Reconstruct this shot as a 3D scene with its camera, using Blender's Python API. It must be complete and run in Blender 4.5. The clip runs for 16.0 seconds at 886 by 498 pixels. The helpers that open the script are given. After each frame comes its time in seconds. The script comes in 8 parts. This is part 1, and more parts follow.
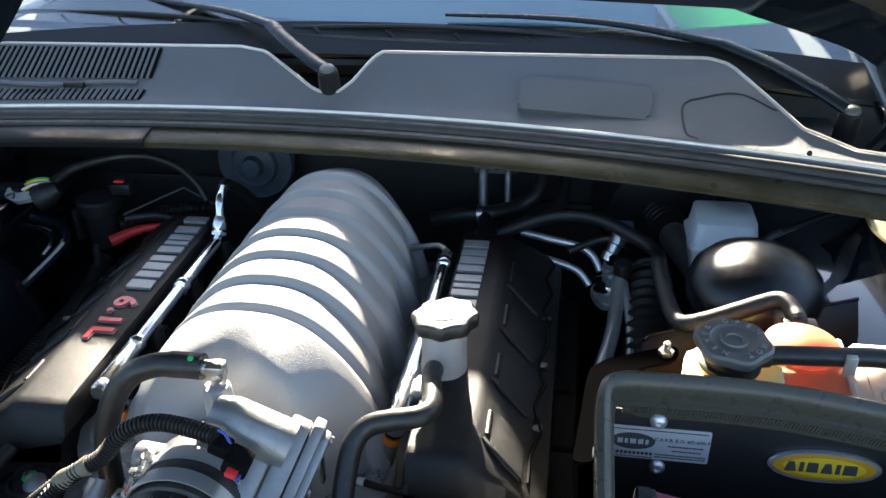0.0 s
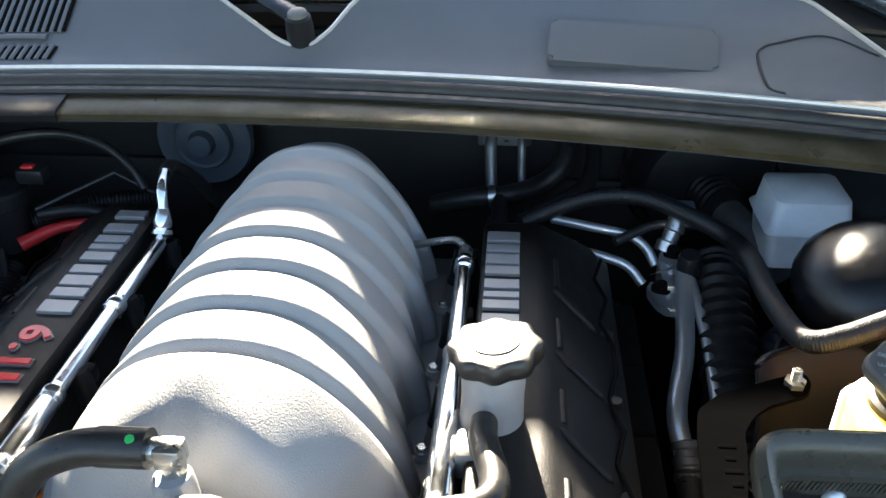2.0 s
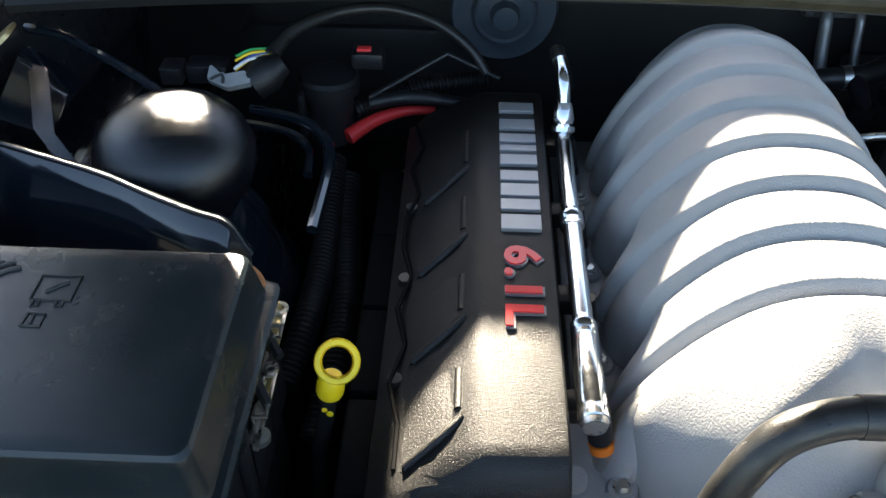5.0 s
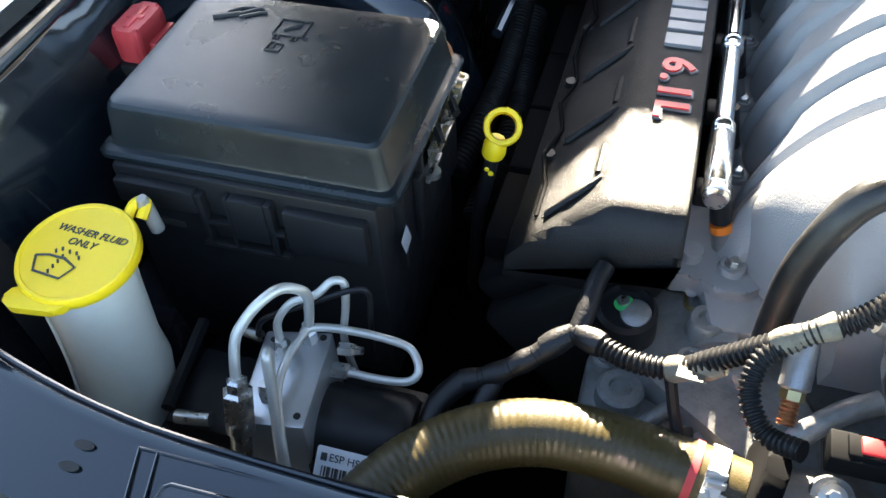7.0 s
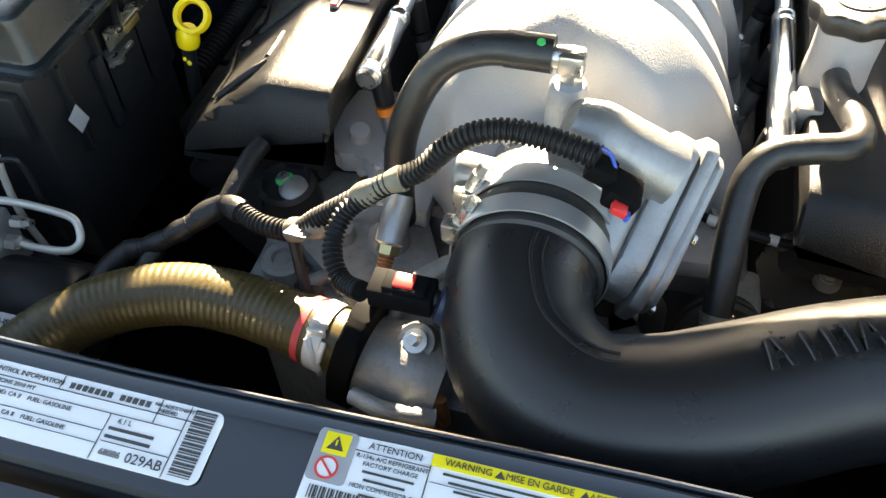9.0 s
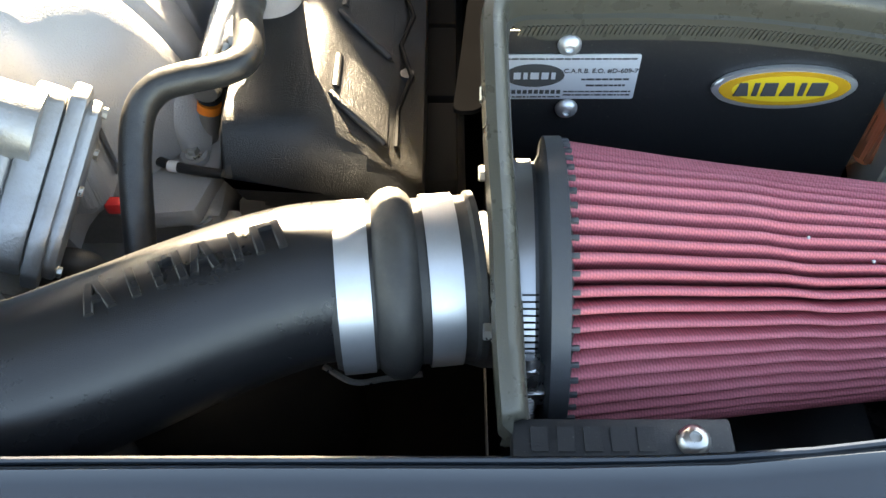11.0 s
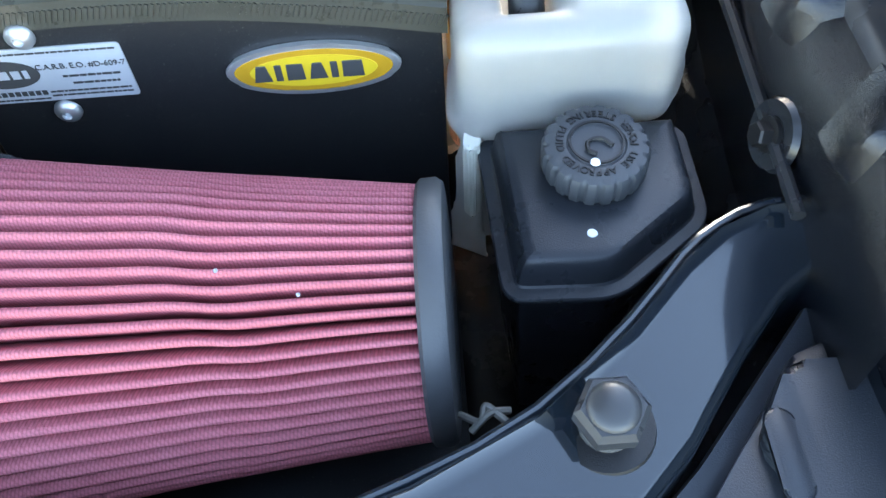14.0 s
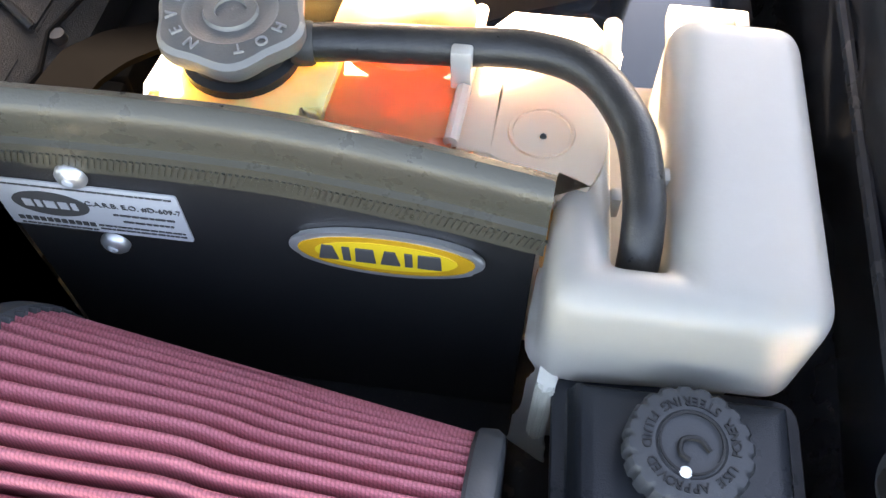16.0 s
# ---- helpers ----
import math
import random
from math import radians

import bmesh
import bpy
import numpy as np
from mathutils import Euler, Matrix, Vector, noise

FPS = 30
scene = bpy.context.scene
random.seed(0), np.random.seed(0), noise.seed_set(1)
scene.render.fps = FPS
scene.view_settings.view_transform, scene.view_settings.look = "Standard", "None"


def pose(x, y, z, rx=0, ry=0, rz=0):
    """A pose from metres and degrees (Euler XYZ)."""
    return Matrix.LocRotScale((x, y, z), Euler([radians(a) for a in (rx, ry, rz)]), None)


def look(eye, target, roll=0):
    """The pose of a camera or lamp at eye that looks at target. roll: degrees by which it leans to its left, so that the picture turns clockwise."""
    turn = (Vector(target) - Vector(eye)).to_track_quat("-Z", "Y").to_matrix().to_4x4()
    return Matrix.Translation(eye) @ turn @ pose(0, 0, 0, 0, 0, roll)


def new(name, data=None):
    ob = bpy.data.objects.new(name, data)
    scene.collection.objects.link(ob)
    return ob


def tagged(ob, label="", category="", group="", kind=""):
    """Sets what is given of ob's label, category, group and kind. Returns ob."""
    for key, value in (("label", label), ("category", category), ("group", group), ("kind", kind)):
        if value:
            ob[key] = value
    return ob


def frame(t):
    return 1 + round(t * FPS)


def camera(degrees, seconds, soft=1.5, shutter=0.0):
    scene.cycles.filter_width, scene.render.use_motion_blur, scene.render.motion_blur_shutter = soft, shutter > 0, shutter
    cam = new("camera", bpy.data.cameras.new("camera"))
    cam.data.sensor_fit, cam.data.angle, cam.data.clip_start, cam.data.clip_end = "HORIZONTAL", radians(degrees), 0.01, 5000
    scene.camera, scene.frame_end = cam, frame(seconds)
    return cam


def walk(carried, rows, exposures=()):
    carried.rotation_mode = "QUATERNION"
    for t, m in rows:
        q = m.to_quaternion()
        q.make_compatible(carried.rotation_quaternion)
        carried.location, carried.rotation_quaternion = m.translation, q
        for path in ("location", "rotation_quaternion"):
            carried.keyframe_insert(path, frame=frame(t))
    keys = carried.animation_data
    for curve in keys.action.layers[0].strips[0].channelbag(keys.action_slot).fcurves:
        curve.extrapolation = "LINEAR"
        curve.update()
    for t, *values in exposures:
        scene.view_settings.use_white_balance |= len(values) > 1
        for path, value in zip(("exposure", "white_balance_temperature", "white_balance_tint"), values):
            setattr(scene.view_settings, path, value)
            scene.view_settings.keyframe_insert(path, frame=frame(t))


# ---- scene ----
cam = camera(55.3, 16.0)
PATH = [
    (0, (0.047, 0.003, 1.481), (-0.24, 1.71, 0.479), -1.4),
    (0.5, (-0.019, 0.057, 1.424), (-0.258, 1.773, 0.424), -1.0),
    (1, (-0.08, 0.105, 1.406), (-0.271, 1.826, 0.404), -0.8),
    (1.5, (-0.082, 0.173, 1.385), (-0.242, 1.893, 0.377), -0.8),
    (2, (-0.074, 0.244, 1.36), (-0.229, 1.938, 0.308), -0.9),
    (2.5, (-0.112, 0.273, 1.355), (-0.244, 1.845, 0.125), -0.8),
    (3, (-0.221, 0.292, 1.378), (-0.306, 1.817, 0.086), 0.1),
    (3.5, (-0.351, 0.321, 1.368), (-0.387, 1.811, 0.035), 1.0),
    (4, (-0.446, 0.336, 1.366), (-0.423, 1.81, 0.015), 2.3),
    (4.5, (-0.531, 0.34, 1.369), (-0.536, 1.808, 0.01), 1.4),
    (4.7, (-0.567, 0.335, 1.369), (-0.578, 1.809, 0.017), 1.2),
    (6.8, (-0.533, 0.152, 1.36), (-1.002, 1.47, -0.07), -4.2),
    (7, (-0.523, 0.144, 1.36), (-0.962, 1.426, -0.111), -3.5),
    (7.5, (-0.489, 0.128, 1.355), (-0.884, 1.379, -0.155), -2.3),
    (8, (-0.428, 0.126, 1.347), (-0.801, 1.35, -0.19), -1.9),
    (8.5, (-0.352, 0.127, 1.342), (-0.718, 1.365, -0.186), -1.2),
    (9, (-0.24, 0.137, 1.334), (-0.61, 1.368, -0.198), -1.9),
    (9.5, (-0.14, 0.149, 1.319), (-0.493, 1.354, -0.238), -4.6),
    (10, (-0.052, 0.167, 1.304), (-0.237, 1.376, -0.279), -1.4),
    (10.2, (-0.017, 0.175, 1.292), (-0.156, 1.387, -0.292), -0.7),
    (12.3, (0.178, 0.193, 1.31), (0.279, 1.415, -0.27), -1.4),
    (12.5, (0.215, 0.208, 1.299), (0.323, 1.432, -0.279), -1.3),
    (13, (0.28, 0.238, 1.273), (0.381, 1.445, -0.318), -1.8),
    (13.5, (0.336, 0.267, 1.257), (0.391, 1.447, -0.356), -3.3),
    (14, (0.373, 0.267, 1.233), (0.382, 1.413, -0.406), -3.9),
    (14.5, (0.352, 0.27, 1.199), (0.283, 1.421, -0.435), -2.7),
    (15, (0.336, 0.294, 1.196), (0.189, 1.401, -0.464), -2.6),
    (15.5, (0.359, 0.335, 1.211), (0.182, 1.457, -0.435), -1.7),
    (16, (0.37, 0.413, 1.256), (0.216, 1.51, -0.409), -0.2),
]
walk(cam, [(t, look(eye, target, roll)) for t, eye, target, roll in PATH],
     [(0, 3.25, 6600, 10), (2, 3.53, 6850, 10), (3.5, 3.50, 6950, 10), (4.7, 3.55, 6950, 10), (7, 4.08, 6850, 10), (8.5, 3.88, 7900, 10), (10.2, 4.68, 8800, 10), (12.3, 4.75, 7400, 10), (14, 5.27, 7200, 10), (15, 5.62, 7300, 11), (15.6, 5.45, 7700, 14), (16, 5.00, 8800, 20)])

# ---- world, sun ----
SUN_EL, SUN_AZ = radians(23.7), radians(-11.0)          # azimuth off +y, to -x
world = bpy.data.worlds.new("sky")
scene.world = world
world.use_nodes = True
wn = world.node_tree.nodes
sky = wn.new("ShaderNodeTexSky")
sky.sky_type = "NISHITA"
sky.sun_disc = False
sky.sun_elevation = SUN_EL
sky.sun_rotation = SUN_AZ
sky.altitude = 200
world.node_tree.links.new(sky.outputs[0], wn["Background"].inputs[0])
wn["Background"].inputs[1].default_value = 0.056
sun_dir = Vector((math.sin(SUN_AZ) * math.cos(SUN_EL), math.cos(SUN_AZ) * math.cos(SUN_EL), math.sin(SUN_EL)))
sun = new("sun", bpy.data.lights.new("sun", "SUN"))
sun.data.energy = 5.0
sun.data.angle = radians(0.53)
sun.data.color = (1.0, 0.90, 0.74)
sun.matrix_world = look(sun_dir * 10, (0, 0, 0))


# ---- materials ----
def mat(name, color, rough=0.5, metal=0.0, grain=0.0, grain_size=800.0, stain=0.0, stain_size=12.0, stain_color=None,
        rough_var=0.0, coat=0.0, trans=0.0, sss=0.0, spec=0.5, ior=1.45, rand=0.0, speckle=0.0, dust=0.0, weave=0.0, sss_size=0.5):
    m = bpy.data.materials.new(name)
    m.use_nodes = True
    nt = m.node_tree
    b = nt.nodes["Principled BSDF"]
    lk = nt.links.new
    b.inputs["Roughness"].default_value = rough
    b.inputs["Metallic"].default_value = metal
    b.inputs["Specular IOR Level"].default_value = spec
    b.inputs["IOR"].default_value = ior
    b.inputs["Coat Weight"].default_value = coat
    b.inputs["Coat Roughness"].default_value = 0.06
    b.inputs["Transmission Weight"].default_value = trans
    if sss:
        b.inputs["Subsurface Weight"].default_value = sss
        b.inputs["Subsurface Radius"].default_value = (0.03, 0.03, 0.03)
        b.inputs["Subsurface Scale"].default_value = sss_size
    geo = nt.nodes.new("ShaderNodeNewGeometry")
    pos = geo.outputs["Position"]
    col = nt.nodes.new("ShaderNodeRGB")
    col.outputs[0].default_value = (*color, 1)
    out = col.outputs[0]

    def noise_tex(scale, detail=4.0, rough_=0.6):
        n = nt.nodes.new("ShaderNodeTexNoise")
        n.inputs["Scale"].default_value = scale
        n.inputs["Detail"].default_value = detail
        n.inputs["Roughness"].default_value = rough_
        lk(pos, n.inputs["Vector"])
        return n.outputs["Fac"]

    def ramp(src, lo, hi):
        r = nt.nodes.new("ShaderNodeMapRange")
        r.inputs["From Min"].default_value, r.inputs["From Max"].default_value = lo, hi
        lk(src, r.inputs["Value"])
        return r.outputs[0]

    def mixc(fac, a, bcol):
        x = nt.nodes.new("ShaderNodeMix")
        x.data_type = "RGBA"
        lk(fac, x.inputs["Factor"])
        lk(a, x.inputs[6])
        if isinstance(bcol, tuple):
            x.inputs[7].default_value = (*bcol, 1)
        else:
            lk(bcol, x.inputs[7])
        return x.outputs[2]

    def scaled(src, k):
        x = nt.nodes.new("ShaderNodeMath")
        x.operation = "MULTIPLY"
        x.inputs[1].default_value = k
        lk(src, x.inputs[0])
        return x.outputs[0]

    if stain:
        sc = stain_color or tuple(c * 0.45 for c in color)
        out = mixc(scaled(ramp(noise_tex(stain_size, 6), 0.42, 0.72), stain), out, sc)
        out = mixc(scaled(ramp(noise_tex(stain_size * 9, 3), 0.5, 0.8), stain * 0.5), out, sc)
    if dust:
        out = mixc(scaled(ramp(noise_tex(stain_size * 1.7, 8, 0.7), 0.45, 0.75), dust), out, (0.34, 0.30, 0.24))
    if speckle:
        out = mixc(scaled(ramp(noise_tex(900, 1), 0.70, 0.78), speckle), out, (0.5, 0.47, 0.4))
    if rand:
        oi = nt.nodes.new("ShaderNodeObjectInfo")
        hsv = nt.nodes.new("ShaderNodeHueSaturation")
        lk(out, hsv.inputs["Color"])
        lk(ramp_between(nt, oi.outputs["Random"], 1 - rand, 1 + rand), hsv.inputs["Value"])
        out = hsv.outputs[0]
    lk(out, b.inputs["Base Color"])
    if rough_var:
        r = nt.nodes.new("ShaderNodeMapRange")
        r.inputs["From Min"].default_value, r.inputs["From Max"].default_value = 0.3, 0.7
        r.inputs["To Min"].default_value, r.inputs["To Max"].default_value = max(rough - rough_var, 0.02), min(rough + rough_var, 1)
        lk(noise_tex(stain_size * 2.3, 5), r.inputs["Value"])
        lk(r.outputs[0], b.inputs["Roughness"])
    if weave:
        for axis, k in (("X", 0.55), ("DIAGONAL", 0.35)):
            wv = nt.nodes.new("ShaderNodeTexWave")
            wv.bands_direction = axis
            wv.inputs["Scale"].default_value = weave
            wv.inputs["Distortion"].default_value = 0.4
            lk(pos, wv.inputs["Vector"])
            out = mixc(scaled(ramp(wv.outputs["Fac"], 0.45, 0.95), k), out, tuple(c * 0.45 for c in color))
        lk(out, b.inputs["Base Color"])
    if grain:
        bp = nt.nodes.new("ShaderNodeBump")
        bp.inputs["Strength"].default_value = min(1.0, grain)
        bp.inputs["Distance"].default_value = 0.0008
        lk(noise_tex(grain_size, 2), bp.inputs["Height"])
        lk(bp.outputs[0], b.inputs["Normal"])
    return m


def ramp_between(nt, src, lo, hi):
    r = nt.nodes.new("ShaderNodeMapRange")
    r.inputs["To Min"].default_value, r.inputs["To Max"].default_value = lo, hi
    nt.links.new(src, r.inputs["Value"])
    return r.outputs[0]


M_SILVER = mat("silver_crackle_paint", (0.312, 0.312, 0.312), 0.50, 0.05, grain=0.7, grain_size=620, stain=0.14, stain_size=9, rough_var=0.08)
M_ALU = mat("cast_aluminium", (0.30, 0.30, 0.298), 0.42, 0.70, grain=0.4, grain_size=500, stain=0.45, stain_size=22, stain_color=(0.14, 0.125, 0.11), rough_var=0.12)
M_MACHINED = mat("machined_aluminium", (0.66, 0.67, 0.68), 0.38, 0.85, grain=0.06, grain_size=900, stain=0.06, stain_size=40, rough_var=0.04)
M_CHROME = mat("chrome", (0.74, 0.76, 0.78), 0.16, 1.0, stain=0.10, stain_size=30, rough_var=0.06)
M_STEEL = mat("stainless_steel", (0.66, 0.66, 0.66), 0.28, 1.0, stain=0.05, stain_size=50, rough_var=0.03)
M_ZINC = mat("zinc_plated_steel", (0.55, 0.55, 0.53), 0.32, 0.95, stain=0.3, stain_size=60, stain_color=(0.3, 0.26, 0.18), rough_var=0.1)
M_COPPER = mat("rusty_copper_thread", (0.42, 0.17, 0.07), 0.45, 0.7, stain=0.4, stain_size=200)
M_COVER = mat("black_textured_plastic", (0.0048, 0.0046, 0.0045), 0.42, 0.0, ior=1.5, grain=0.9, grain_size=900, stain=0.3, stain_size=14, stain_color=(0.012, 0.011, 0.010), rough_var=0.06, spec=0.38, speckle=0.06)
M_CAP = mat("satin_black_cap_plastic", (0.014, 0.0135, 0.013), 0.33, 0.0, ior=1.5, spec=0.6, grain=0.55, grain_size=1100, stain=0.3, stain_size=30, stain_color=(0.03, 0.026, 0.02), speckle=0.1)
M_COWL = mat("dark_grey_cowl_plastic", (0.098, 0.104, 0.113), 0.50, 0.0, grain=0.5, grain_size=1300, stain=0.5, stain_size=7, stain_color=(0.085, 0.085, 0.085), rough_var=0.1)
M_PLASTIC = mat("black_plastic", (0.013, 0.0132, 0.0145), 0.38, 0.0, spec=0.32, grain=0.25, grain_size=1200, stain=0.3, stain_size=18, stain_color=(0.017, 0.0165, 0.015), rough_var=0.1)
M_LID = mat("dusty_black_lid", (0.0090, 0.0135, 0.0158), 0.21, 0.0, spec=0.5, grain=0.3, grain_size=1300, dust=0.003, stain_size=9, rough_var=0.12, speckle=0.03)
M_RUBBER = mat("black_rubber", (0.022, 0.022, 0.022), 0.55, 0.0, grain=0.2, grain_size=600, stain=0.4, stain_size=30, stain_color=(0.06, 0.055, 0.045), rough_var=0.12)
M_HOSE = mat("black_hose_rubber", (0.014, 0.014, 0.014), 0.36, 0.0, grain=0.3, grain_size=900, dust=0.05, stain_size=30, rough_var=0.1)
M_RADHOSE = mat("dusty_radiator_hose", (0.062, 0.047, 0.016), 0.36, 0.0, grain=0.35, grain_size=700, dust=0.05, stain_size=24, rough_var=0.10, speckle=0.35)
M_TUBE = mat("satin_black_intake_plastic", (0.011, 0.011, 0.012), 0.30, 0.0, spec=0.5, grain=0.22, grain_size=1400, stain=0.2, stain_size=10, stain_color=(0.02, 0.02, 0.02), rough_var=0.06)
M_PAINT = mat("dark_blue_black_body_paint", (0.0052, 0.0085, 0.0128), 0.13, 0.0, spec=0.5, coat=0.8, stain=0.2, stain_size=6, stain_color=(0.006, 0.008, 0.011), speckle=0.02, rough_var=0.05)
M_BAYPAINT = mat("black_bay_paint", (0.013, 0.0148, 0.018), 0.25, 0.0, spec=0.45, dust=0.02, stain_size=10, rough_var=0.08)
M_FLANGE = mat("dusty_olive_metal_flange", (0.060, 0.050, 0.028), 0.40, 0.25, grain=0.2, dust=0.16, stain_size=13, stain=0.5, stain_color=(0.028, 0.024, 0.015), rough_var=0.15)
M_DARK = mat("stained_dark_metal", (0.018, 0.018, 0.018), 0.6, 0.1, grain=0.4, stain=0.4, stain_size=20, stain_color=(0.03, 0.027, 0.022))
M_YELLOW = mat("yellow_plastic", (0.92, 0.63, 0.015), 0.38, 0.0, grain=0.1, stain=0.12, stain_size=25, sss=0.1)
M_INK = mat("dark_ink", (0.05, 0.05, 0.05), 0.6, stain=0.1)
M_WHITEPL = mat("milky_white_plastic", (0.395, 0.388, 0.362), 0.34, 0.0, grain=0.05, grain_size=500, trans=0.36, stain=0.25, stain_size=9, stain_color=(0.54, 0.535, 0.50), sss=0.6, sss_size=0.8)
M_BOTTLE = mat("yellowed_white_plastic", (0.72, 0.71, 0.62), 0.42, 0.0, grain=0.08, stain=0.3, stain_size=14, stain_color=(0.55, 0.52, 0.42), sss=0.4)
M_ORANGE = mat("orange_coolant_plastic", (0.85, 0.38, 0.08), 0.38, 0.0, stain=0.05, stain_size=16, stain_color=(0.86, 0.52, 0.22), sss=0.6)
M_ORANGERED = mat("red_orange_coolant_plastic", (1.0, 0.33, 0.13), 0.55, 0.0, trans=0.6, stain=0.25, stain_size=14, stain_color=(1.0, 0.44, 0.20), sss=0.5, sss_size=1.6)
M_CREAM = mat("cream_plastic", (0.92, 0.72, 0.54), 0.5, 0.0, trans=0.4, stain=0.3, stain_size=15, stain_color=(0.95, 0.64, 0.46), sss=0.6, sss_size=1.6)
M_AMBER = mat("amber_coolant_plastic", (0.98, 0.72, 0.25), 0.38, 0.0, stain=0.3, stain_size=18, stain_color=(0.95, 0.50, 0.13), sss=1.0, sss_size=1.2)
M_RED = mat("red_plastic", (0.62, 0.03, 0.03), 0.4, 0.0, stain=0.15)
M_PINKRED = mat("faded_red_plastic", (0.60, 0.055, 0.060), 0.45, 0.0, grain=0.1, stain=0.3, stain_color=(0.66, 0.12, 0.12))
M_BLUEPL = mat("blue_plastic", (0.03, 0.08, 0.42), 0.4)
M_GREEN = mat("green_plastic", (0.02, 0.40, 0.10), 0.45)
M_ORANGESEAL = mat("orange_seal", (0.80, 0.20, 0.02), 0.5)
M_FILTER = mat("oiled_red_cotton_gauze", (0.50, 0.130, 0.162), 0.70, 0.0, grain=0.9, grain_size=1100, stain=0.35, stain_size=35, stain_color=(0.50, 0.180, 0.215), rough_var=0.1, weave=170)
M_URETHANE = mat("grey_black_urethane", (0.045, 0.048, 0.053), 0.5, 0.0, grain=0.2, stain=0.25, stain_size=20)
M_TRIM = mat("grey_green_weatherstrip", (0.052, 0.050, 0.040), 0.32, 0.0, grain=0.25, grain_size=700, stain=0.4, stain_size=25, stain_color=(0.05, 0.05, 0.042), rough_var=0.1)
M_BOX = mat("black_powder_coat", (0.013, 0.0135, 0.015), 0.42, 0.0, grain=0.35, grain_size=1600, stain=0.15, stain_size=30, stain_color=(0.03, 0.03, 0.03), speckle=0.2)
M_LABEL = mat("white_label_paper", (0.74, 0.75, 0.76), 0.45, 0.0, stain=0.1, stain_size=20)
M_SILVERLABEL = mat("silver_foil_label", (0.60, 0.62, 0.65), 0.35, 0.35, stain=0.12, stain_size=30)
M_LABELYEL = mat("yellow_label", (0.85, 0.68, 0.02), 0.45, stain=0.08)
M_LABELRED = mat("red_label_ink", (0.65, 0.05, 0.04), 0.5)
M_BADGE = mat("yellow_badge_enamel", (0.70, 0.47, 0.03), 0.18, 0.0, coat=0.8, stain=0.25, stain_size=40, stain_color=(0.78, 0.60, 0.03))
M_AMBERENAMEL = mat("amber_badge_enamel", (0.52, 0.27, 0.02), 0.18, 0.0, coat=0.8, stain=0.2, stain_size=40)
M_LETTERS = mat("brushed_silver_emblem", (0.30, 0.31, 0.32), 0.45, 0.6, grain=0.1, stain=0.12, stain_size=40)
M_LETRED = mat("red_emblem", (0.66, 0.03, 0.03), 0.30, 0.0, coat=0.3, stain=0.1)
M_LETEDGE = mat("emblem_edge_grey", (0.20, 0.20, 0.21), 0.4, 0.5)
M_TAPE = mat("dirty_cloth_tape", (0.17, 0.15, 0.11), 0.6, 0.0, grain=0.7, grain_size=500, stain=0.6, stain_size=60, stain_color=(0.06, 0.05, 0.035))
M_TAPEBLK = mat("black_wrap_tape", (0.009, 0.009, 0.010), 0.45, 0.0, grain=0.7, grain_size=420, dust=0.012, stain_size=40)
# pale, half metallic: the sun's glint on the cowl edges is in this colour
M_BEAD = mat("sunlit_plastic_edge", (0.62, 0.58, 0.52), 0.34, 0.5, spec=0.8, stain=0.3, stain_size=40)
M_TAPEWHITE = mat("grubby_white_tape", (0.30, 0.31, 0.31), 0.5, 0.0, grain=0.3, stain=0.4, stain_size=60, stain_color=(0.14, 0.13, 0.12))
M_GLASS = mat("windscreen_glass", (0.62, 0.70, 0.72), 0.02, 0.0, trans=1.0, ior=2.3)
M_CABIN = mat("dark_cabin_trim", (0.045, 0.047, 0.052), 0.7, stain=0.3)
M_GROUND = mat("gravelly_asphalt", (0.040, 0.039, 0.037), 0.85, 0.0, grain=1.0, grain_size=160, stain=0.6, stain_size=5, stain_color=(0.06, 0.056, 0.05), speckle=0.3)
M_EARTHLABEL = mat("grey_mat_label", (0.30, 0.31, 0.33), 0.5)
M_BRASS = mat("brassy_zinc", (0.55, 0.44, 0.22), 0.35, 0.9, stain=0.3, stain_size=60)
M_VOID = mat("unlit_black_gap", (0.003, 0.003, 0.003), 0.9, 0.0, spec=0.1, stain=0.1)
M_DOME = mat("dusty_black_tower_paint", (0.0035, 0.0045, 0.0065), 0.19, 0.0, ior=1.45, spec=0.60, grain=0.45, grain_size=1100, dust=0.004, stain_size=10, speckle=0.10, rough_var=0.05)
M_GROMMET = mat("dark_blue_rubber", (0.020, 0.030, 0.06), 0.45, stain=0.2)
M_BLUEPANEL = mat("pale_blue_panel", (0.16, 0.36, 0.46), 0.45, 0.2, stain=0.2, stain_size=6)
M_GREENPANEL = mat("bright_green_panel", (0.04, 0.62, 0.13), 0.5, 0.0, stain=0.08, stain_size=8)
M_SATIN = mat("satin_grey_black_plastic", (0.015, 0.0175, 0.022), 0.30, 0.0, spec=0.40, grain=0.25, grain_size=1200, stain=0.3, stain_size=12, stain_color=(0.03, 0.033, 0.038), rough_var=0.07)
M_DULLZINC = mat("dull_zinc_wire", (0.16, 0.16, 0.15), 0.5, 0.6, stain=0.3, stain_size=60)
M_WORNCAP = mat("worn_grey_cap_plastic", (0.13, 0.13, 0.128), 0.45, 0.4, grain=0.3, stain=0.4, stain_size=25, stain_color=(0.10, 0.10, 0.10))
M_CAST = mat("grimy_sand_cast_aluminium", (0.30, 0.30, 0.295), 0.46, 0.40, grain=0.7, grain_size=330, stain=0.65, stain_size=16, stain_color=(0.075, 0.066, 0.052), rough_var=0.14)
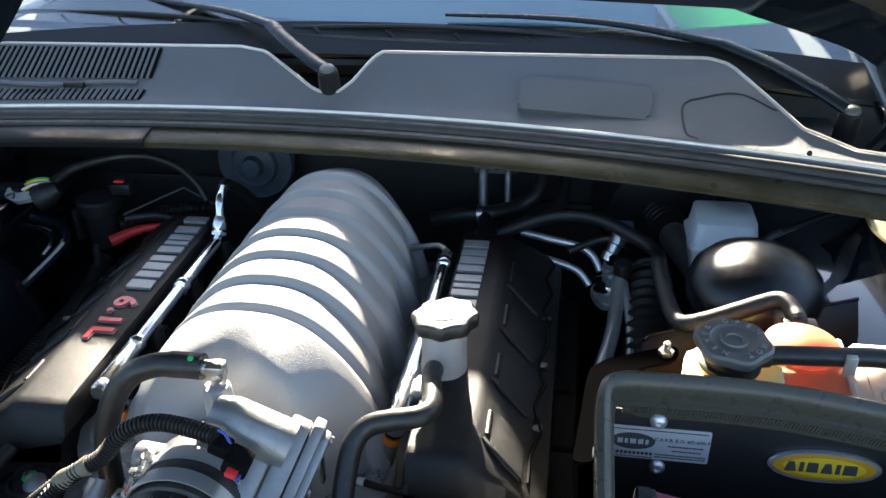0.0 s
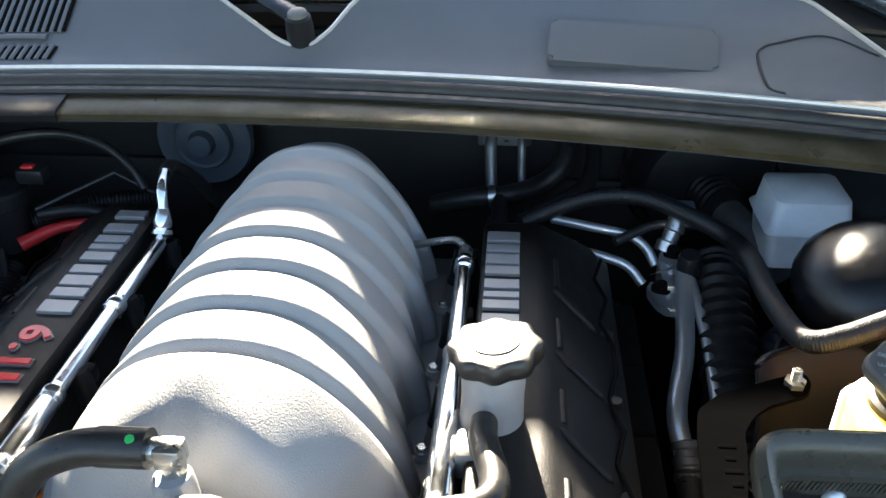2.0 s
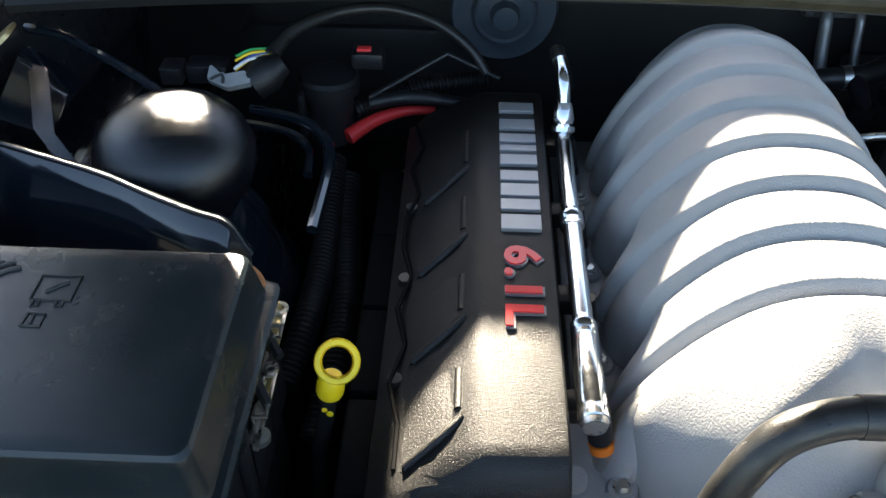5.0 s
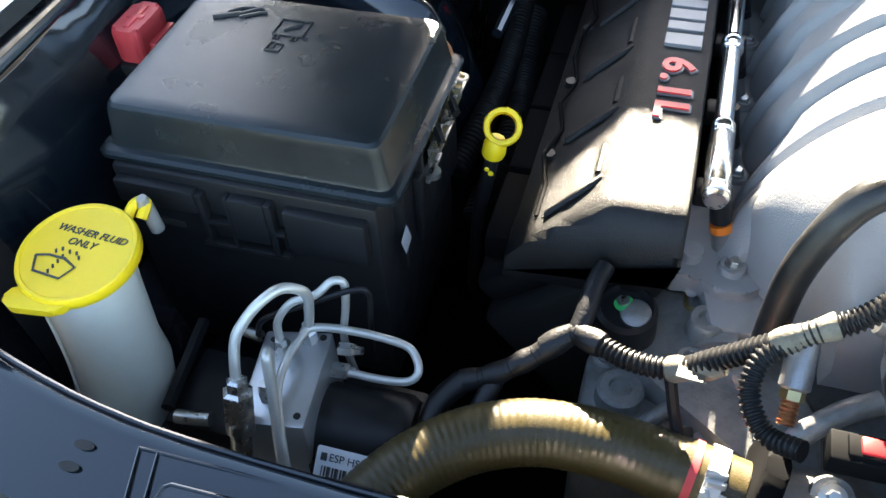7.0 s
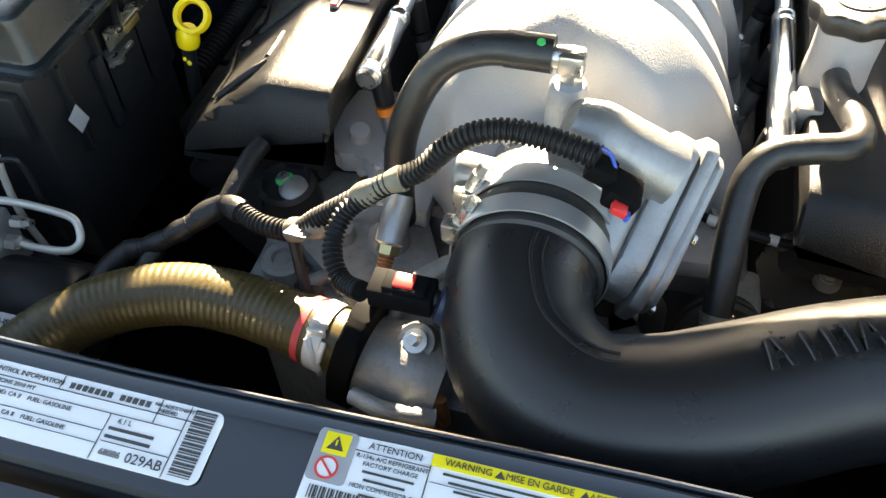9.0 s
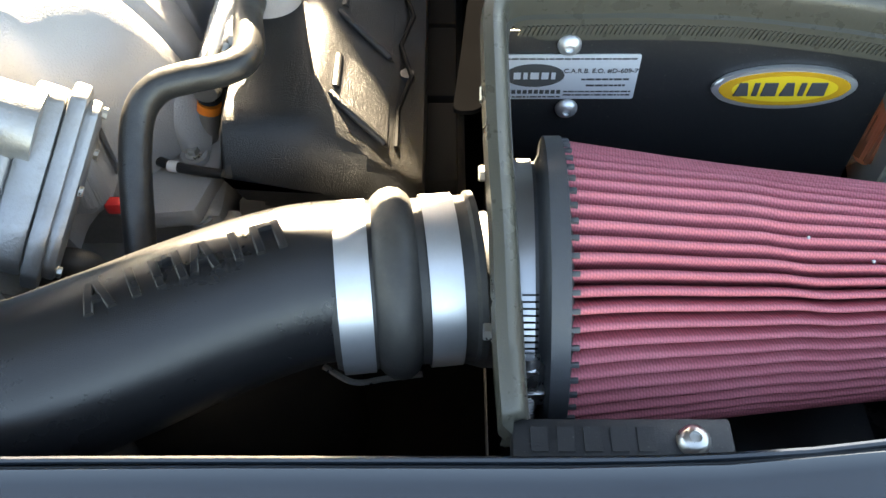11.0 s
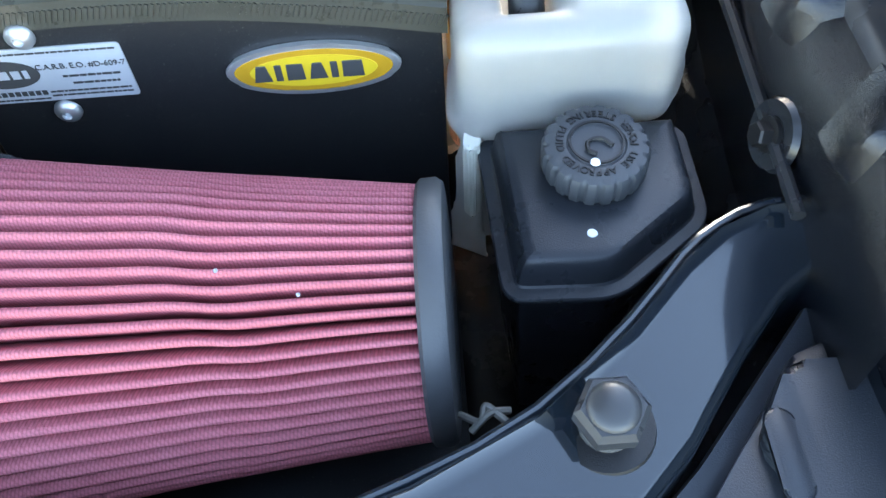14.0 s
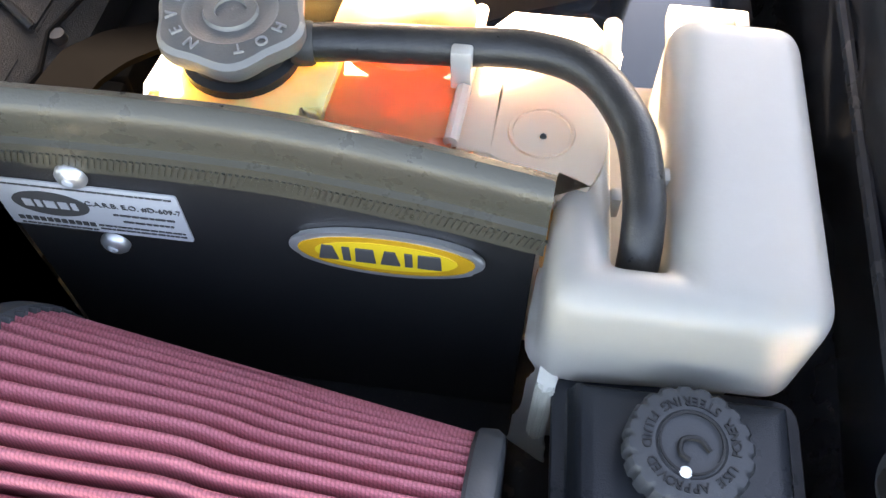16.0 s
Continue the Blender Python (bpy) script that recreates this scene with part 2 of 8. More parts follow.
M_MATTE = mat("matte_black_connector_plastic", (0.0045, 0.0045, 0.0047), 0.7, 0.0, spec=0.06, stain=0.2)
M_HEX = mat("glossy_grey_rubber", (0.036, 0.038, 0.041), 0.32, 0.0, spec=0.45, stain=0.25, stain_size=30, rough_var=0.08)
M_LINE = mat("drawn_aluminium_tube", (0.56, 0.57, 0.57), 0.34, 0.8, stain=0.2, stain_size=40, rough_var=0.06)
M_CLAMP = mat("brushed_steel_clamp", (0.50, 0.51, 0.52), 0.42, 0.8, grain=0.05, stain=0.12, stain_size=60, rough_var=0.05)
M_DARKBOLT = mat("black_phosphate_steel", (0.022, 0.022, 0.024), 0.4, 0.7, stain=0.3, stain_size=60)
M_WHITEZINC = mat("white_zinc_spring_steel", (0.66, 0.67, 0.66), 0.45, 0.25, stain=0.25, stain_size=60, stain_color=(0.45, 0.43, 0.38))
M_CONDUIT = mat("black_ribbed_conduit", (0.009, 0.009, 0.0095), 0.46, 0.0, spec=0.28, grain=0.2, dust=0.025, stain_size=40)
M_BAND = mat("dull_steel_band", (0.40, 0.41, 0.42), 0.36, 0.9, stain=0.1, stain_size=50)
M_PANEL = mat("dark_blue_grey_panel", (0.020, 0.024, 0.031), 0.34, 0.0, grain=0.25, grain_size=1200, stain=0.3, stain_size=9, stain_color=(0.03, 0.034, 0.04), rough_var=0.08)
# near black without gloss: the shadow over this black bracket is painted in
M_PLATE = mat("shadowed_black_bracket", (0.002, 0.002, 0.0022), 0.9, 0.0, spec=0.0, stain=0.3, stain_size=20)
M_BRKLINE = mat("plated_brake_line", (0.62, 0.61, 0.56), 0.38, 0.55, stain=0.25, stain_size=60, stain_color=(0.42, 0.40, 0.34), rough_var=0.06)
M_BRAKERES = mat("grey_milky_plastic", (0.72, 0.76, 0.79), 0.42, 0.0, grain=0.08, stain=0.4, stain_size=25, stain_color=(0.50, 0.54, 0.58), sss=0.3)
M_BRAID = mat("black_braided_sleeve", (0.011, 0.011, 0.012), 0.38, 0.0, spec=0.5, grain=0.8, grain_size=700, stain=0.2, stain_size=40)


# ---- building helpers ----
def finish(bm, name, material, angle=38):
    bmesh.ops.recalc_face_normals(bm, faces=bm.faces)
    me = bpy.data.meshes.new(name)
    for f in bm.faces:
        f.smooth = True
    bm.to_mesh(me)
    bm.free()
    me.set_sharp_from_angle(angle=radians(angle))
    me.materials.append(material)
    return me


def thing(name, label, category, base=(0, 0, 0), group="", kind=""):
    ob = new(name)
    ob.empty_display_size = 0.02
    ob.location = base
    ob["base"] = tuple(base)
    return tagged(ob, label, category, group, kind)


def world_base(ob):
    p = Vector((0, 0, 0))
    while ob is not None:
        p += ob.location
        ob = ob.parent
    return p


def part(name, bm, material, parent, label="", angle=38):
    ob = new(name, finish(bm, name, material, angle))
    ob.parent = parent
    ob.location = -world_base(parent)
    return tagged(ob, label)


def solo(name, bm, material, label, category, group="", kind="", angle=38):
    return tagged(new(name, finish(bm, name, material, angle)), label, category, group, kind)


def join(*bms):
    out = bmesh.new()
    for b in bms:
        me = bpy.data.meshes.new("tmp")
        b.to_mesh(me)
        b.free()
        out.from_mesh(me)
        bpy.data.meshes.remove(me)
    return out


def moved(bm, m):
    bm.transform(m)
    return bm


def box(lo, hi, bev=0.002, segs=2):
    bm = bmesh.new()
    lo, hi = Vector(lo), Vector(hi)
    bmesh.ops.create_cube(bm, size=1.0, matrix=Matrix.Translation((lo + hi) / 2) @ Matrix.Diagonal((*(hi - lo), 1)))
    if bev:
        bmesh.ops.bevel(bm, geom=bm.edges[:], offset=bev, segments=segs, profile=0.5, affect="EDGES")
    return bm


def spline(pts, n=10):
    P = [Vector(p) for p in pts]
    if len(P) < 3:
        return P
    P = [2 * P[0] - P[1]] + P + [2 * P[-1] - P[-2]]
    out = []
    for i in range(1, len(P) - 2):
        a, b, c, d = P[i - 1:i + 3]
        for k in range(n):
            t = k / n
            out.append(0.5 * ((2 * b) + (c - a) * t + (2 * a - 5 * b + 4 * c - d) * t * t + (3 * b - a - 3 * c + d) * t ** 3))
    out.append(P[-2])
    return out


def tube(pts, r, n=14, smooth=10, caps=True, flat=1.0, ribs=None):
    """A hose along points; r a number or a function of 0..1. ribs: (pitch, depth) of a corrugation."""
    P = spline(pts, smooth) if smooth else [Vector(p) for p in pts]
    L = [0.0]
    for a, b in zip(P, P[1:]):
        L.append(L[-1] + (b - a).length)
    if ribs:
        step = ribs[0] / 4
        m = max(8, int(L[-1] / step))
        Q = []
        j = 0
        for i in range(m + 1):
            s = L[-1] * i / m
            while j < len(L) - 2 and L[j + 1] < s:
                j += 1
            f = (s - L[j]) / max(1e-9, L[j + 1] - L[j])
            Q.append(P[j].lerp(P[j + 1], f))
        P, L = Q, [L[-1] * i / m for i in range(m + 1)]
    bm = bmesh.new()
    rings = []
    up = Vector((0, 0, 1))
    t0 = (P[1] - P[0]).normalized()
    side = t0.cross(up)
    if side.length < 0.1:
        side = t0.cross(Vector((1, 0, 0)))
    side.normalize()
    for i, p in enumerate(P):
        t = (P[min(i + 1, len(P) - 1)] - P[max(i - 1, 0)]).normalized()
        side = (side - t * side.dot(t)).normalized()
        nrm = t.cross(side)
        u = L[i] / L[-1]
        rr = r(u) if callable(r) else r
        if ribs:
            rr += ribs[1] * (1 if i % 4 in (0, 1) else -1)
        rings.append([bm.verts.new(p + (side * math.cos(2 * math.pi * k / n) + nrm * flat * math.sin(2 * math.pi * k / n)) * rr) for k in range(n)])
    for a, b in zip(rings, rings[1:]):
        for k in range(n):
            bm.faces.new((a[k], a[(k + 1) % n], b[(k + 1) % n], b[k]))
    if caps:
        bm.faces.new(rings[0][::-1])
        bm.faces.new(rings[-1])
    return bm


def axis_matrix(origin, axis):
    return Matrix.Translation(origin) @ Vector(axis).normalized().to_track_quat("Z", "Y").to_matrix().to_4x4()


def lathe(profile, origin=(0, 0, 0), axis=(0, 0, 1), n=32, wob=None, hollow=False):
    """Turns (radius, height) pairs about the axis; wob(angle, i) scales the radius."""
    bm = bmesh.new()
    rings = []
    for i, (r, h) in enumerate(profile):
        if r < 1e-6:
            rings.append([bm.verts.new((0, 0, h))])
        else:
            rings.append([bm.verts.new((r * (wob(2 * math.pi * k / n, i) if wob else 1) * math.cos(2 * math.pi * k / n),
                                        r * (wob(2 * math.pi * k / n, i) if wob else 1) * math.sin(2 * math.pi * k / n), h)) for k in range(n)])
    if hollow:
        rings.append(rings[0])
    for a, b in zip(rings, rings[1:]):
        for k in range(n):
            if len(a) == 1 and len(b) == 1:
                continue
            if len(a) == 1:
                bm.faces.new((a[0], b[k], b[(k + 1) % n]))
            elif len(b) == 1:
                bm.faces.new((a[k], b[0], a[(k + 1) % n]))
            else:
                bm.faces.new((a[k], a[(k + 1) % n], b[(k + 1) % n], b[k]))
    for ring, flip in ((rings[0], True), (rings[-1], False)):
        if len(ring) > 1 and not hollow:
            bm.faces.new(ring[::-1] if flip else ring)
    return moved(bm, axis_matrix(origin, axis))


def prism(poly, z0, z1, bev=0.0, segs=2, m=None):
    bm = bmesh.new()
    lo = [bm.verts.new((x, y, z0)) for x, y in poly]
    hi = [bm.verts.new((x, y, z1)) for x, y in poly]
    n = len(poly)
    bm.faces.new(lo[::-1])
    bm.faces.new(hi)
    for k in range(n):
        bm.faces.new((lo[k], lo[(k + 1) % n], hi[(k + 1) % n], hi[k]))
    if bev:
        bmesh.ops.bevel(bm, geom=bm.edges[:], offset=bev, segments=segs, profile=0.5, affect="EDGES")
    return moved(bm, m) if m is not None else bm


def loft(sections, closed=True, caps=True):
    bm = bmesh.new()
    rings = [[bm.verts.new(p) for p in s] for s in sections]
    n = len(rings[0])
    for a, b in zip(rings, rings[1:]):
        for k in range(n if closed else n - 1):
            bm.faces.new((a[k], a[(k + 1) % n], b[(k + 1) % n], b[k]))
    if caps:
        bm.faces.new(rings[0][::-1])
        bm.faces.new(rings[-1])
    return bm


def solid(sections, t):
    """An open sheet of rows of points, given thickness t against its normals."""
    bm = loft(sections, closed=False, caps=False)
    bmesh.ops.recalc_face_normals(bm, faces=bm.faces)
    bmesh.ops.solidify(bm, geom=bm.faces[:], thickness=t)
    return bm


def rounded(x0, y0, x1, y1, r, k=5):
    out = []
    for cx, cy, a in ((x1 - r, y1 - r, 0), (x0 + r, y1 - r, 90), (x0 + r, y0 + r, 180), (x1 - r, y0 + r, 270)):
        for i in range(k + 1):
            t = radians(a + 90 * i / k)
            out.append((cx + r * math.cos(t), cy + r * math.sin(t)))
    return out


def words(text, size, depth, m, spacing=1.0, shear=0.0, offset=0.0):
    cu = bpy.data.curves.new("letters", "FONT")
    cu.body, cu.size, cu.extrude, cu.space_character, cu.shear, cu.offset = text, size, depth / 2, spacing, shear, offset
    cu.align_x, cu.align_y = "CENTER", "CENTER"
    cu.resolution_u = 3
    tmp = bpy.data.objects.new("letters", cu)
    me = bpy.data.meshes.new_from_object(tmp)
    bm = bmesh.new()
    bm.from_mesh(me)
    bpy.data.objects.remove(tmp)
    bpy.data.meshes.remove(me)
    bpy.data.curves.remove(cu)
    return moved(bm, m)


def ring_words(text, radius, size, depth, start, step, inward=False):
    """Letters round a circle in the xy plane, tops outward or inward."""
    out = []
    for i, ch in enumerate(text):
        if ch == " ":
            continue
        a = radians(start + i * step if inward else start - i * step)
        out.append(words(ch, size, depth, Matrix.Translation((radius * math.cos(a), radius * math.sin(a), 0)) @ Matrix.Rotation(a + (math.pi / 2 if inward else -math.pi / 2), 4, "Z")))
    return join(*out)


def bars(spec, z=0.0, depth=0.0006):
    """Small flat bars (x0, y0, x1, y1) in the xy plane, as one mesh."""
    bm = bmesh.new()
    for x0, y0, x1, y1 in spec:
        bmesh.ops.create_cube(bm, size=1.0, matrix=Matrix.Translation(((x0 + x1) / 2, (y0 + y1) / 2, z)) @ Matrix.Diagonal((abs(x1 - x0), abs(y1 - y0), depth, 1)))
    return bm


def hex_bolt(name, parent_or_none, origin, axis, af=0.010, h=0.007, washer=0.008, material=None, label="zinc hex bolt"):
    r = af / math.sqrt(3)
    head = lathe([(0, 0), (r, 0), (r, h * 0.85), (r * 0.86, h), (0, h)], origin, axis, 6)
    wash = lathe([(0, -0.002), (washer, -0.002), (washer, 0.0005), (r, 0.001), (0, 0.001)], origin, axis, 18)
    bm = join(head, wash)
    if parent_or_none is None:
        return solo(name, bm, material or M_ZINC, label, "bolt", group="bolts", angle=25)
    return part(name, bm, material or M_ZINC, parent_or_none, angle=25)


def round_poly(poly, r, k=4):
    out = []
    n = len(poly)
    for i in range(n):
        p, a, b = Vector(poly[i]), Vector(poly[i - 1]), Vector(poly[(i + 1) % n])
        d1, d2 = (a - p).normalized(), (b - p).normalized()
        for j in range(k + 1):
            t = j / k
            q = (p + d1 * r) * (1 - t) ** 2 + p * 2 * t * (1 - t) + (p + d2 * r) * t * t
            out.append((q.x, q.y))
    return out


# ---- large structure ----
CX = -0.295                                             # the engine's middle line


def cowl_front(x):
    d = x + 0.32
    return 1.197 - 0.0405 * d - 0.162 * d * d


def cowl_top(x):
    knots = [(-1.05, 1.066), (-0.92, 1.076), (-0.50, 1.079), (-0.455, 1.074), (-0.365, 1.036), (-0.345, 1.031), (-0.318, 1.033), (-0.30, 1.045),
             (-0.275, 1.070), (-0.262, 1.077), (0.245, 1.079), (0.275, 1.074), (0.36, 1.030), (0.42, 1.020), (0.50, 1.019)]
    z = float(np.interp(x, [k[0] for k in knots], [k[1] for k in knots]))
    f = cowl_front(x)
    return f + (1.30 - f) * (z - 1.012) / 0.066, z


def frange(a, b, n):
    return [a + (b - a) * i / n for i in range(n + 1)]


ground = bmesh.new()
bmesh.ops.create_grid(ground, x_segments=2, y_segments=2, size=300)
solo("ground", ground, M_GROUND, "grey gravelly asphalt ground under the car", "ground", kind="structure")

firewall = join(box((-1.06, 1.40, 0.40), (0.56, 1.42, 1.00), 0.004), box((-0.95, 1.385, 0.60), (-0.55, 1.401, 0.80), 0.008), box((-0.05, 1.385, 0.55), (0.3, 1.401, 0.78), 0.008))
solo("wall_firewall", firewall, M_DARK, "black painted firewall behind the engine", "firewall", kind="structure")

# cowl: dark plastic panel with a notch for the wiper
cowl = thing("cowl", "dark grey textured plastic cowl panel under the windscreen", "cowl", (CX, 1.2, 1.0))
XS = frange(-1.02, 0.46, 148)
rows = []
for x in XS:
    f = cowl_front(x)
    ty, tz = cowl_top(x)
    rows.append([(x, f - 0.002, 1.000), (x, f - 0.003, 1.007), (x, f, 1.0115), (x, f + 0.006, 1.0145)] +
                [(x, f + 0.006 + (ty - f - 0.006) * k, 1.0145 + (tz - 1.0145) * k ** 1.5) for k in (0.12, 0.25, 0.4, 0.55, 0.7, 0.85, 0.95)] +
                [(x, ty + 0.004, tz + 0.0005), (x, ty + 0.008, tz - 0.003), (x, ty + 0.012, tz - 0.015)])
part("panel", solid(rows, 0.003), M_COWL, cowl, angle=60)
# both edge beads carry the sun highlight as pale colour
part("front_bead", tube([(x, cowl_front(x) - 0.0012, 1.0132) for x in XS[::3]], 0.0033, 8, 0), M_BEAD, cowl, "front edge with a painted sun highlight")
part("top_bead", tube([(x, cowl_top(x)[0] + 0.003, cowl_top(x)[1] + 0.0006) for x in XS], 0.0030, 8, 0), M_BEAD, cowl, "top edge with a painted sun highlight")


def face_point(x, k, lift=0.0):
    f = cowl_front(x)
    ty, tz = cowl_top(x)
    return Vector((x, f + 0.006 + (ty - f - 0.006) * k, 1.0145 + (tz - 1.0145) * k ** 1.5)) + Vector((0, -0.5, 0.86)) * lift


for i in range(30):
    x = -0.955 + i * 0.0104
    for k0, k1 in ((0.50, 0.97), (0.10, 0.33)):
        if 9 <= i <= 15 and k0 < 0.3:
            k1 = 0.22
        a, b = face_point(x + 0.012 * k0, k0, 0.0015), face_point(x + 0.012 * k1, k1, 0.0015)
        part("vent_slat", tube([a, b], 0.0030, 6, 0, flat=0.8), M_COWL, cowl)
for i in range(30):
    x = -0.950 + i * 0.0104
    part("vent_slot", tube([face_point(x + 0.006, 0.52, 0.0012), face_point(x + 0.0115, 0.96, 0.0012)], 0.0034, 5, 0, flat=0.6), M_VOID, cowl)
    part("vent_slot", tube([face_point(x + 0.001, 0.11, 0.0010), face_point(x + 0.004, 0.31, 0.0010)], 0.0026, 5, 0, flat=0.5), M_VOID, cowl)
part("vent_curb", tube([face_point(x, 0.42 + 0.03 * math.sin(x * 25), 0.002) for x in frange(-0.98, -0.66, 8)], 0.006, 8, 4, flat=0.6), M_COWL, cowl)
cl = face_point(-0.765, 0.38, 0.004)
part("vent_clip", box(cl - Vector((0.018, 0.006, 0.005)), cl + Vector((0.018, 0.006, 0.005)), 0.002), M_PLASTIC, cowl)
tilt = Matrix.Rotation(math.atan2(0.064, 0.098), 4, "X")
c0 = face_point(0.062, 0.44, 0.0)
part("raised_panel", moved(prism(rounded(-0.097, -0.030, 0.097, 0.030, 0.008), -0.004, 0.012, 0.0045, 3), Matrix.Translation(c0) @ tilt @ Matrix.Rotation(radians(-4), 4, "Z")), M_COWL, cowl)
part("access_flap_seam", tube([face_point(0.215, 0.55, 0.0006), face_point(0.203, 0.45, 0.0006), face_point(0.205, 0.12, 0.0006), face_point(0.22, 0.04, 0.0006)], 0.0016, 6, 6), M_DARK, cowl)
part("access_flap_seam", tube([face_point(0.215, 0.55, 0.0006), face_point(0.28, 0.72, 0.0006), face_point(0.33, 0.9, 0.0006)], 0.0014, 6, 6), M_DARK, cowl)
part("edge_rivet", tube([face_point(0.36, 0.05, 0.002), face_point(0.36, 0.05, 0.004)], 0.004, 8, 0), M_DARK, cowl)

# rubber seal and metal flange under the cowl's front edge
seal_rows = frange(-1.02, 0.46, 60)
seal = thing("hood_seal", "black rubber bulb seal along the cowl's front edge", "weatherstrip", (CX, 1.15, 1.0))
part("bulb", tube([(x, cowl_front(x) - 0.016, 1.000) for x in seal_rows], 0.0105, 10, 0), M_RUBBER, seal)
part("lip", tube([(x, cowl_front(x) - 0.034, 0.9965) for x in seal_rows], 0.0085, 8, 0, flat=0.6), M_RUBBER, seal)
flange_rows = [[(x, cowl_front(x) - 0.036, 0.992), (x, cowl_front(x) - 0.052, 0.990), (x, cowl_front(x) - 0.070, 0.985), (x, cowl_front(x) - 0.074, 0.982), (x, cowl_front(x) - 0.071, 0.974)] for x in seal_rows]
flange = thing("cowl_flange", "dusty olive brown metal flange under the cowl", "metal flange", (CX, 1.12, 0.98))
part("strip", solid(flange_rows, 0.0025), M_FLANGE, flange)
part("end_cap", solid([[(x, cowl_front(x) - 0.040, 0.9955), (x, cowl_front(x) - 0.074, 0.9885), (x, cowl_front(x) - 0.080, 0.983), (x, cowl_front(x) - 0.077, 0.974)] for x in frange(-1.02, -0.602, 12)], 0.0025), M_PLASTIC, flange)
under = [[(x, cowl_front(x) - 0.062, 0.972), (x, cowl_front(x) + 0.02, 0.962), (x, 1.41, 0.955)] for x in seal_rows]
solo("cowl_underside", solid(under, 0.004), M_DARK, "dark underside of the cowl above the firewall", "cowl underside", kind="structure")

# windscreen, dashboard and cabin
ws = thing("windscreen", "curved glass windscreen reflecting the blue sky", "windscreen", (CX, 1.5, 1.1), kind="structure")
gl = []
for k in frange(0, 1, 10):
    y, z, hw = 1.325 + 0.80 * k, 1.060 + 0.40 * k + 0.03 * math.sin(math.pi * k), 0.78 - 0.17 * k
    gl.append([(CX + hw * s, y - 0.10 * s * s * (1 - 0.3 * k), z - 0.02 * s * s) for s in frange(-1, 1, 16)])
part("pane", solid(gl, 0.005), M_GLASS, ws).visible_shadow = False
frit = []
for k in frange(0, 0.075, 3):
    y, z, hw = 1.325 + 0.80 * k, 1.0655 + 0.40 * k + 0.03 * math.sin(math.pi * k), 0.78 - 0.17 * k
    frit.append([(CX + hw * s, y - 0.10 * s * s * (1 - 0.3 * k), z - 0.02 * s * s) for s in frange(-1, 1, 16)])
part("frit_band", solid(frit, 0.0005), M_PLASTIC, ws)
solo("dashboard", solid([[(CX + 0.74 * s, y - 0.09 * s * s, z) for s in frange(-1, 1, 8)] for y, z in ((1.345, 1.050), (1.5, 1.058), (1.75, 1.06), (1.9, 1.03), (1.95, 0.8))], 0.01), M_CABIN, "dark grey dashboard behind the windscreen", "dashboard")
# made-up panels that give the glass its blue and green patches
shade = thing("sunshade", "blue and green panels added behind the windscreen", "sunshade", (-0.15, 1.5, 1.06))
part("blue_panel", solid([[(x, 1.402 + 0.045 * abs((x + 0.15) / 0.5) ** 4, 1.094 + 0.02 * abs((x + 0.15) / 0.5) ** 4), (x, 1.60, 1.194), (x, 1.78, 1.284)] for x in frange(-0.66, 0.17, 14)], 0.003), M_BLUEPANEL, shade, "pale blue added panel")
part("green_panel", solid([[(0.206 + 0.25 * k, 1.403 + 0.030 * k, 1.0945 + 0.015 * k), (0.10 + 0.25 * k, 1.60, 1.1945), (0.02 + 0.22 * k, 1.78, 1.2845)] for k in frange(0, 1, 6)], 0.003), M_GREENPANEL, shade, "bright green panel")
part("edge_strip", tube([(0.200, 1.402, 1.0955), (0.098, 1.60, 1.1955), (0.018, 1.78, 1.2855)], 0.008, 8, 0, flat=0.4), M_LABEL, shade)
body = thing("car_roof", "dark body of the car with roof and pillars", "car body", (CX, 2.4, 1.4), kind="structure")
roof = []
for k in frange(0, 1, 8):
    y, z = 2.10 + 1.25 * k, 1.462 + 0.035 * math.sin(math.pi * (0.15 + 0.7 * k)) - 0.03 * k
    roof.append([(CX + 0.575 * s, y - 0.07 * s * s * (1 - k), z - (0.13 if s > 0 else 0.045) * abs(s) ** 3) for s in frange(-1, 1, 16)])
part("roof_skin", solid(roof, 0.02), M_PAINT, body)
for sg in (-1, 1):
    part("pillar", tube([(CX + sg * 0.80, 1.20, 1.03), (CX + sg * 0.73, 1.60, 1.21), (CX + sg * 0.645, 2.05, 1.375), (CX + sg * 0.61, 2.3, 1.39)], 0.030, 10, 5), M_PAINT, body)
    part("door_panel", box((CX + sg * 0.86 - 0.03, 1.45, 0.35), (CX + sg * 0.86 + 0.03, 3.4, 1.03), 0.02), M_PAINT, body)
    part("side_glass", solid([[(CX + sg * (0.84 - 0.26 * k), y, 1.03 + 0.40 * k) for k in (0, 0.5, 1)] for y in (1.75, 2.3, 3.3)], 0.004), M_CABIN, body)
part("rear_bulkhead", box((CX - 0.84, 3.3, 0.4), (CX + 0.84, 3.36, 1.06), 0.02), M_CABIN, body)

# open hood, leaning up from its hinges over the cowl
hood = thing("hood", "dark hood standing open above the engine bay", "hood", (CX, 1.05, 1.22))
hr = []
for k in frange(0, 1, 10):
    row = []
    for s in frange(-1, 1, 60):
        y = float(np.interp(s, [-1, -0.6, 0.3, 0.7, 1], [1.15, 1.19, 1.22, 1.29, 1.29]))
        z = float(np.interp(s, [-1, -0.72, -0.58, 0.20, 0.33, 0.70, 0.83, 0.92, 1], [1.09, 1.10, 1.245, 1.245, 1.212, 1.185, 1.152, 1.128, 1.09]))
        row.append((CX + 0.80 * s, y * (1 - k) + 0.32 * k, 1.245 + 0.82 * k - (1 - k) ** 3 * (1.245 - z)))
    hr.append(row)
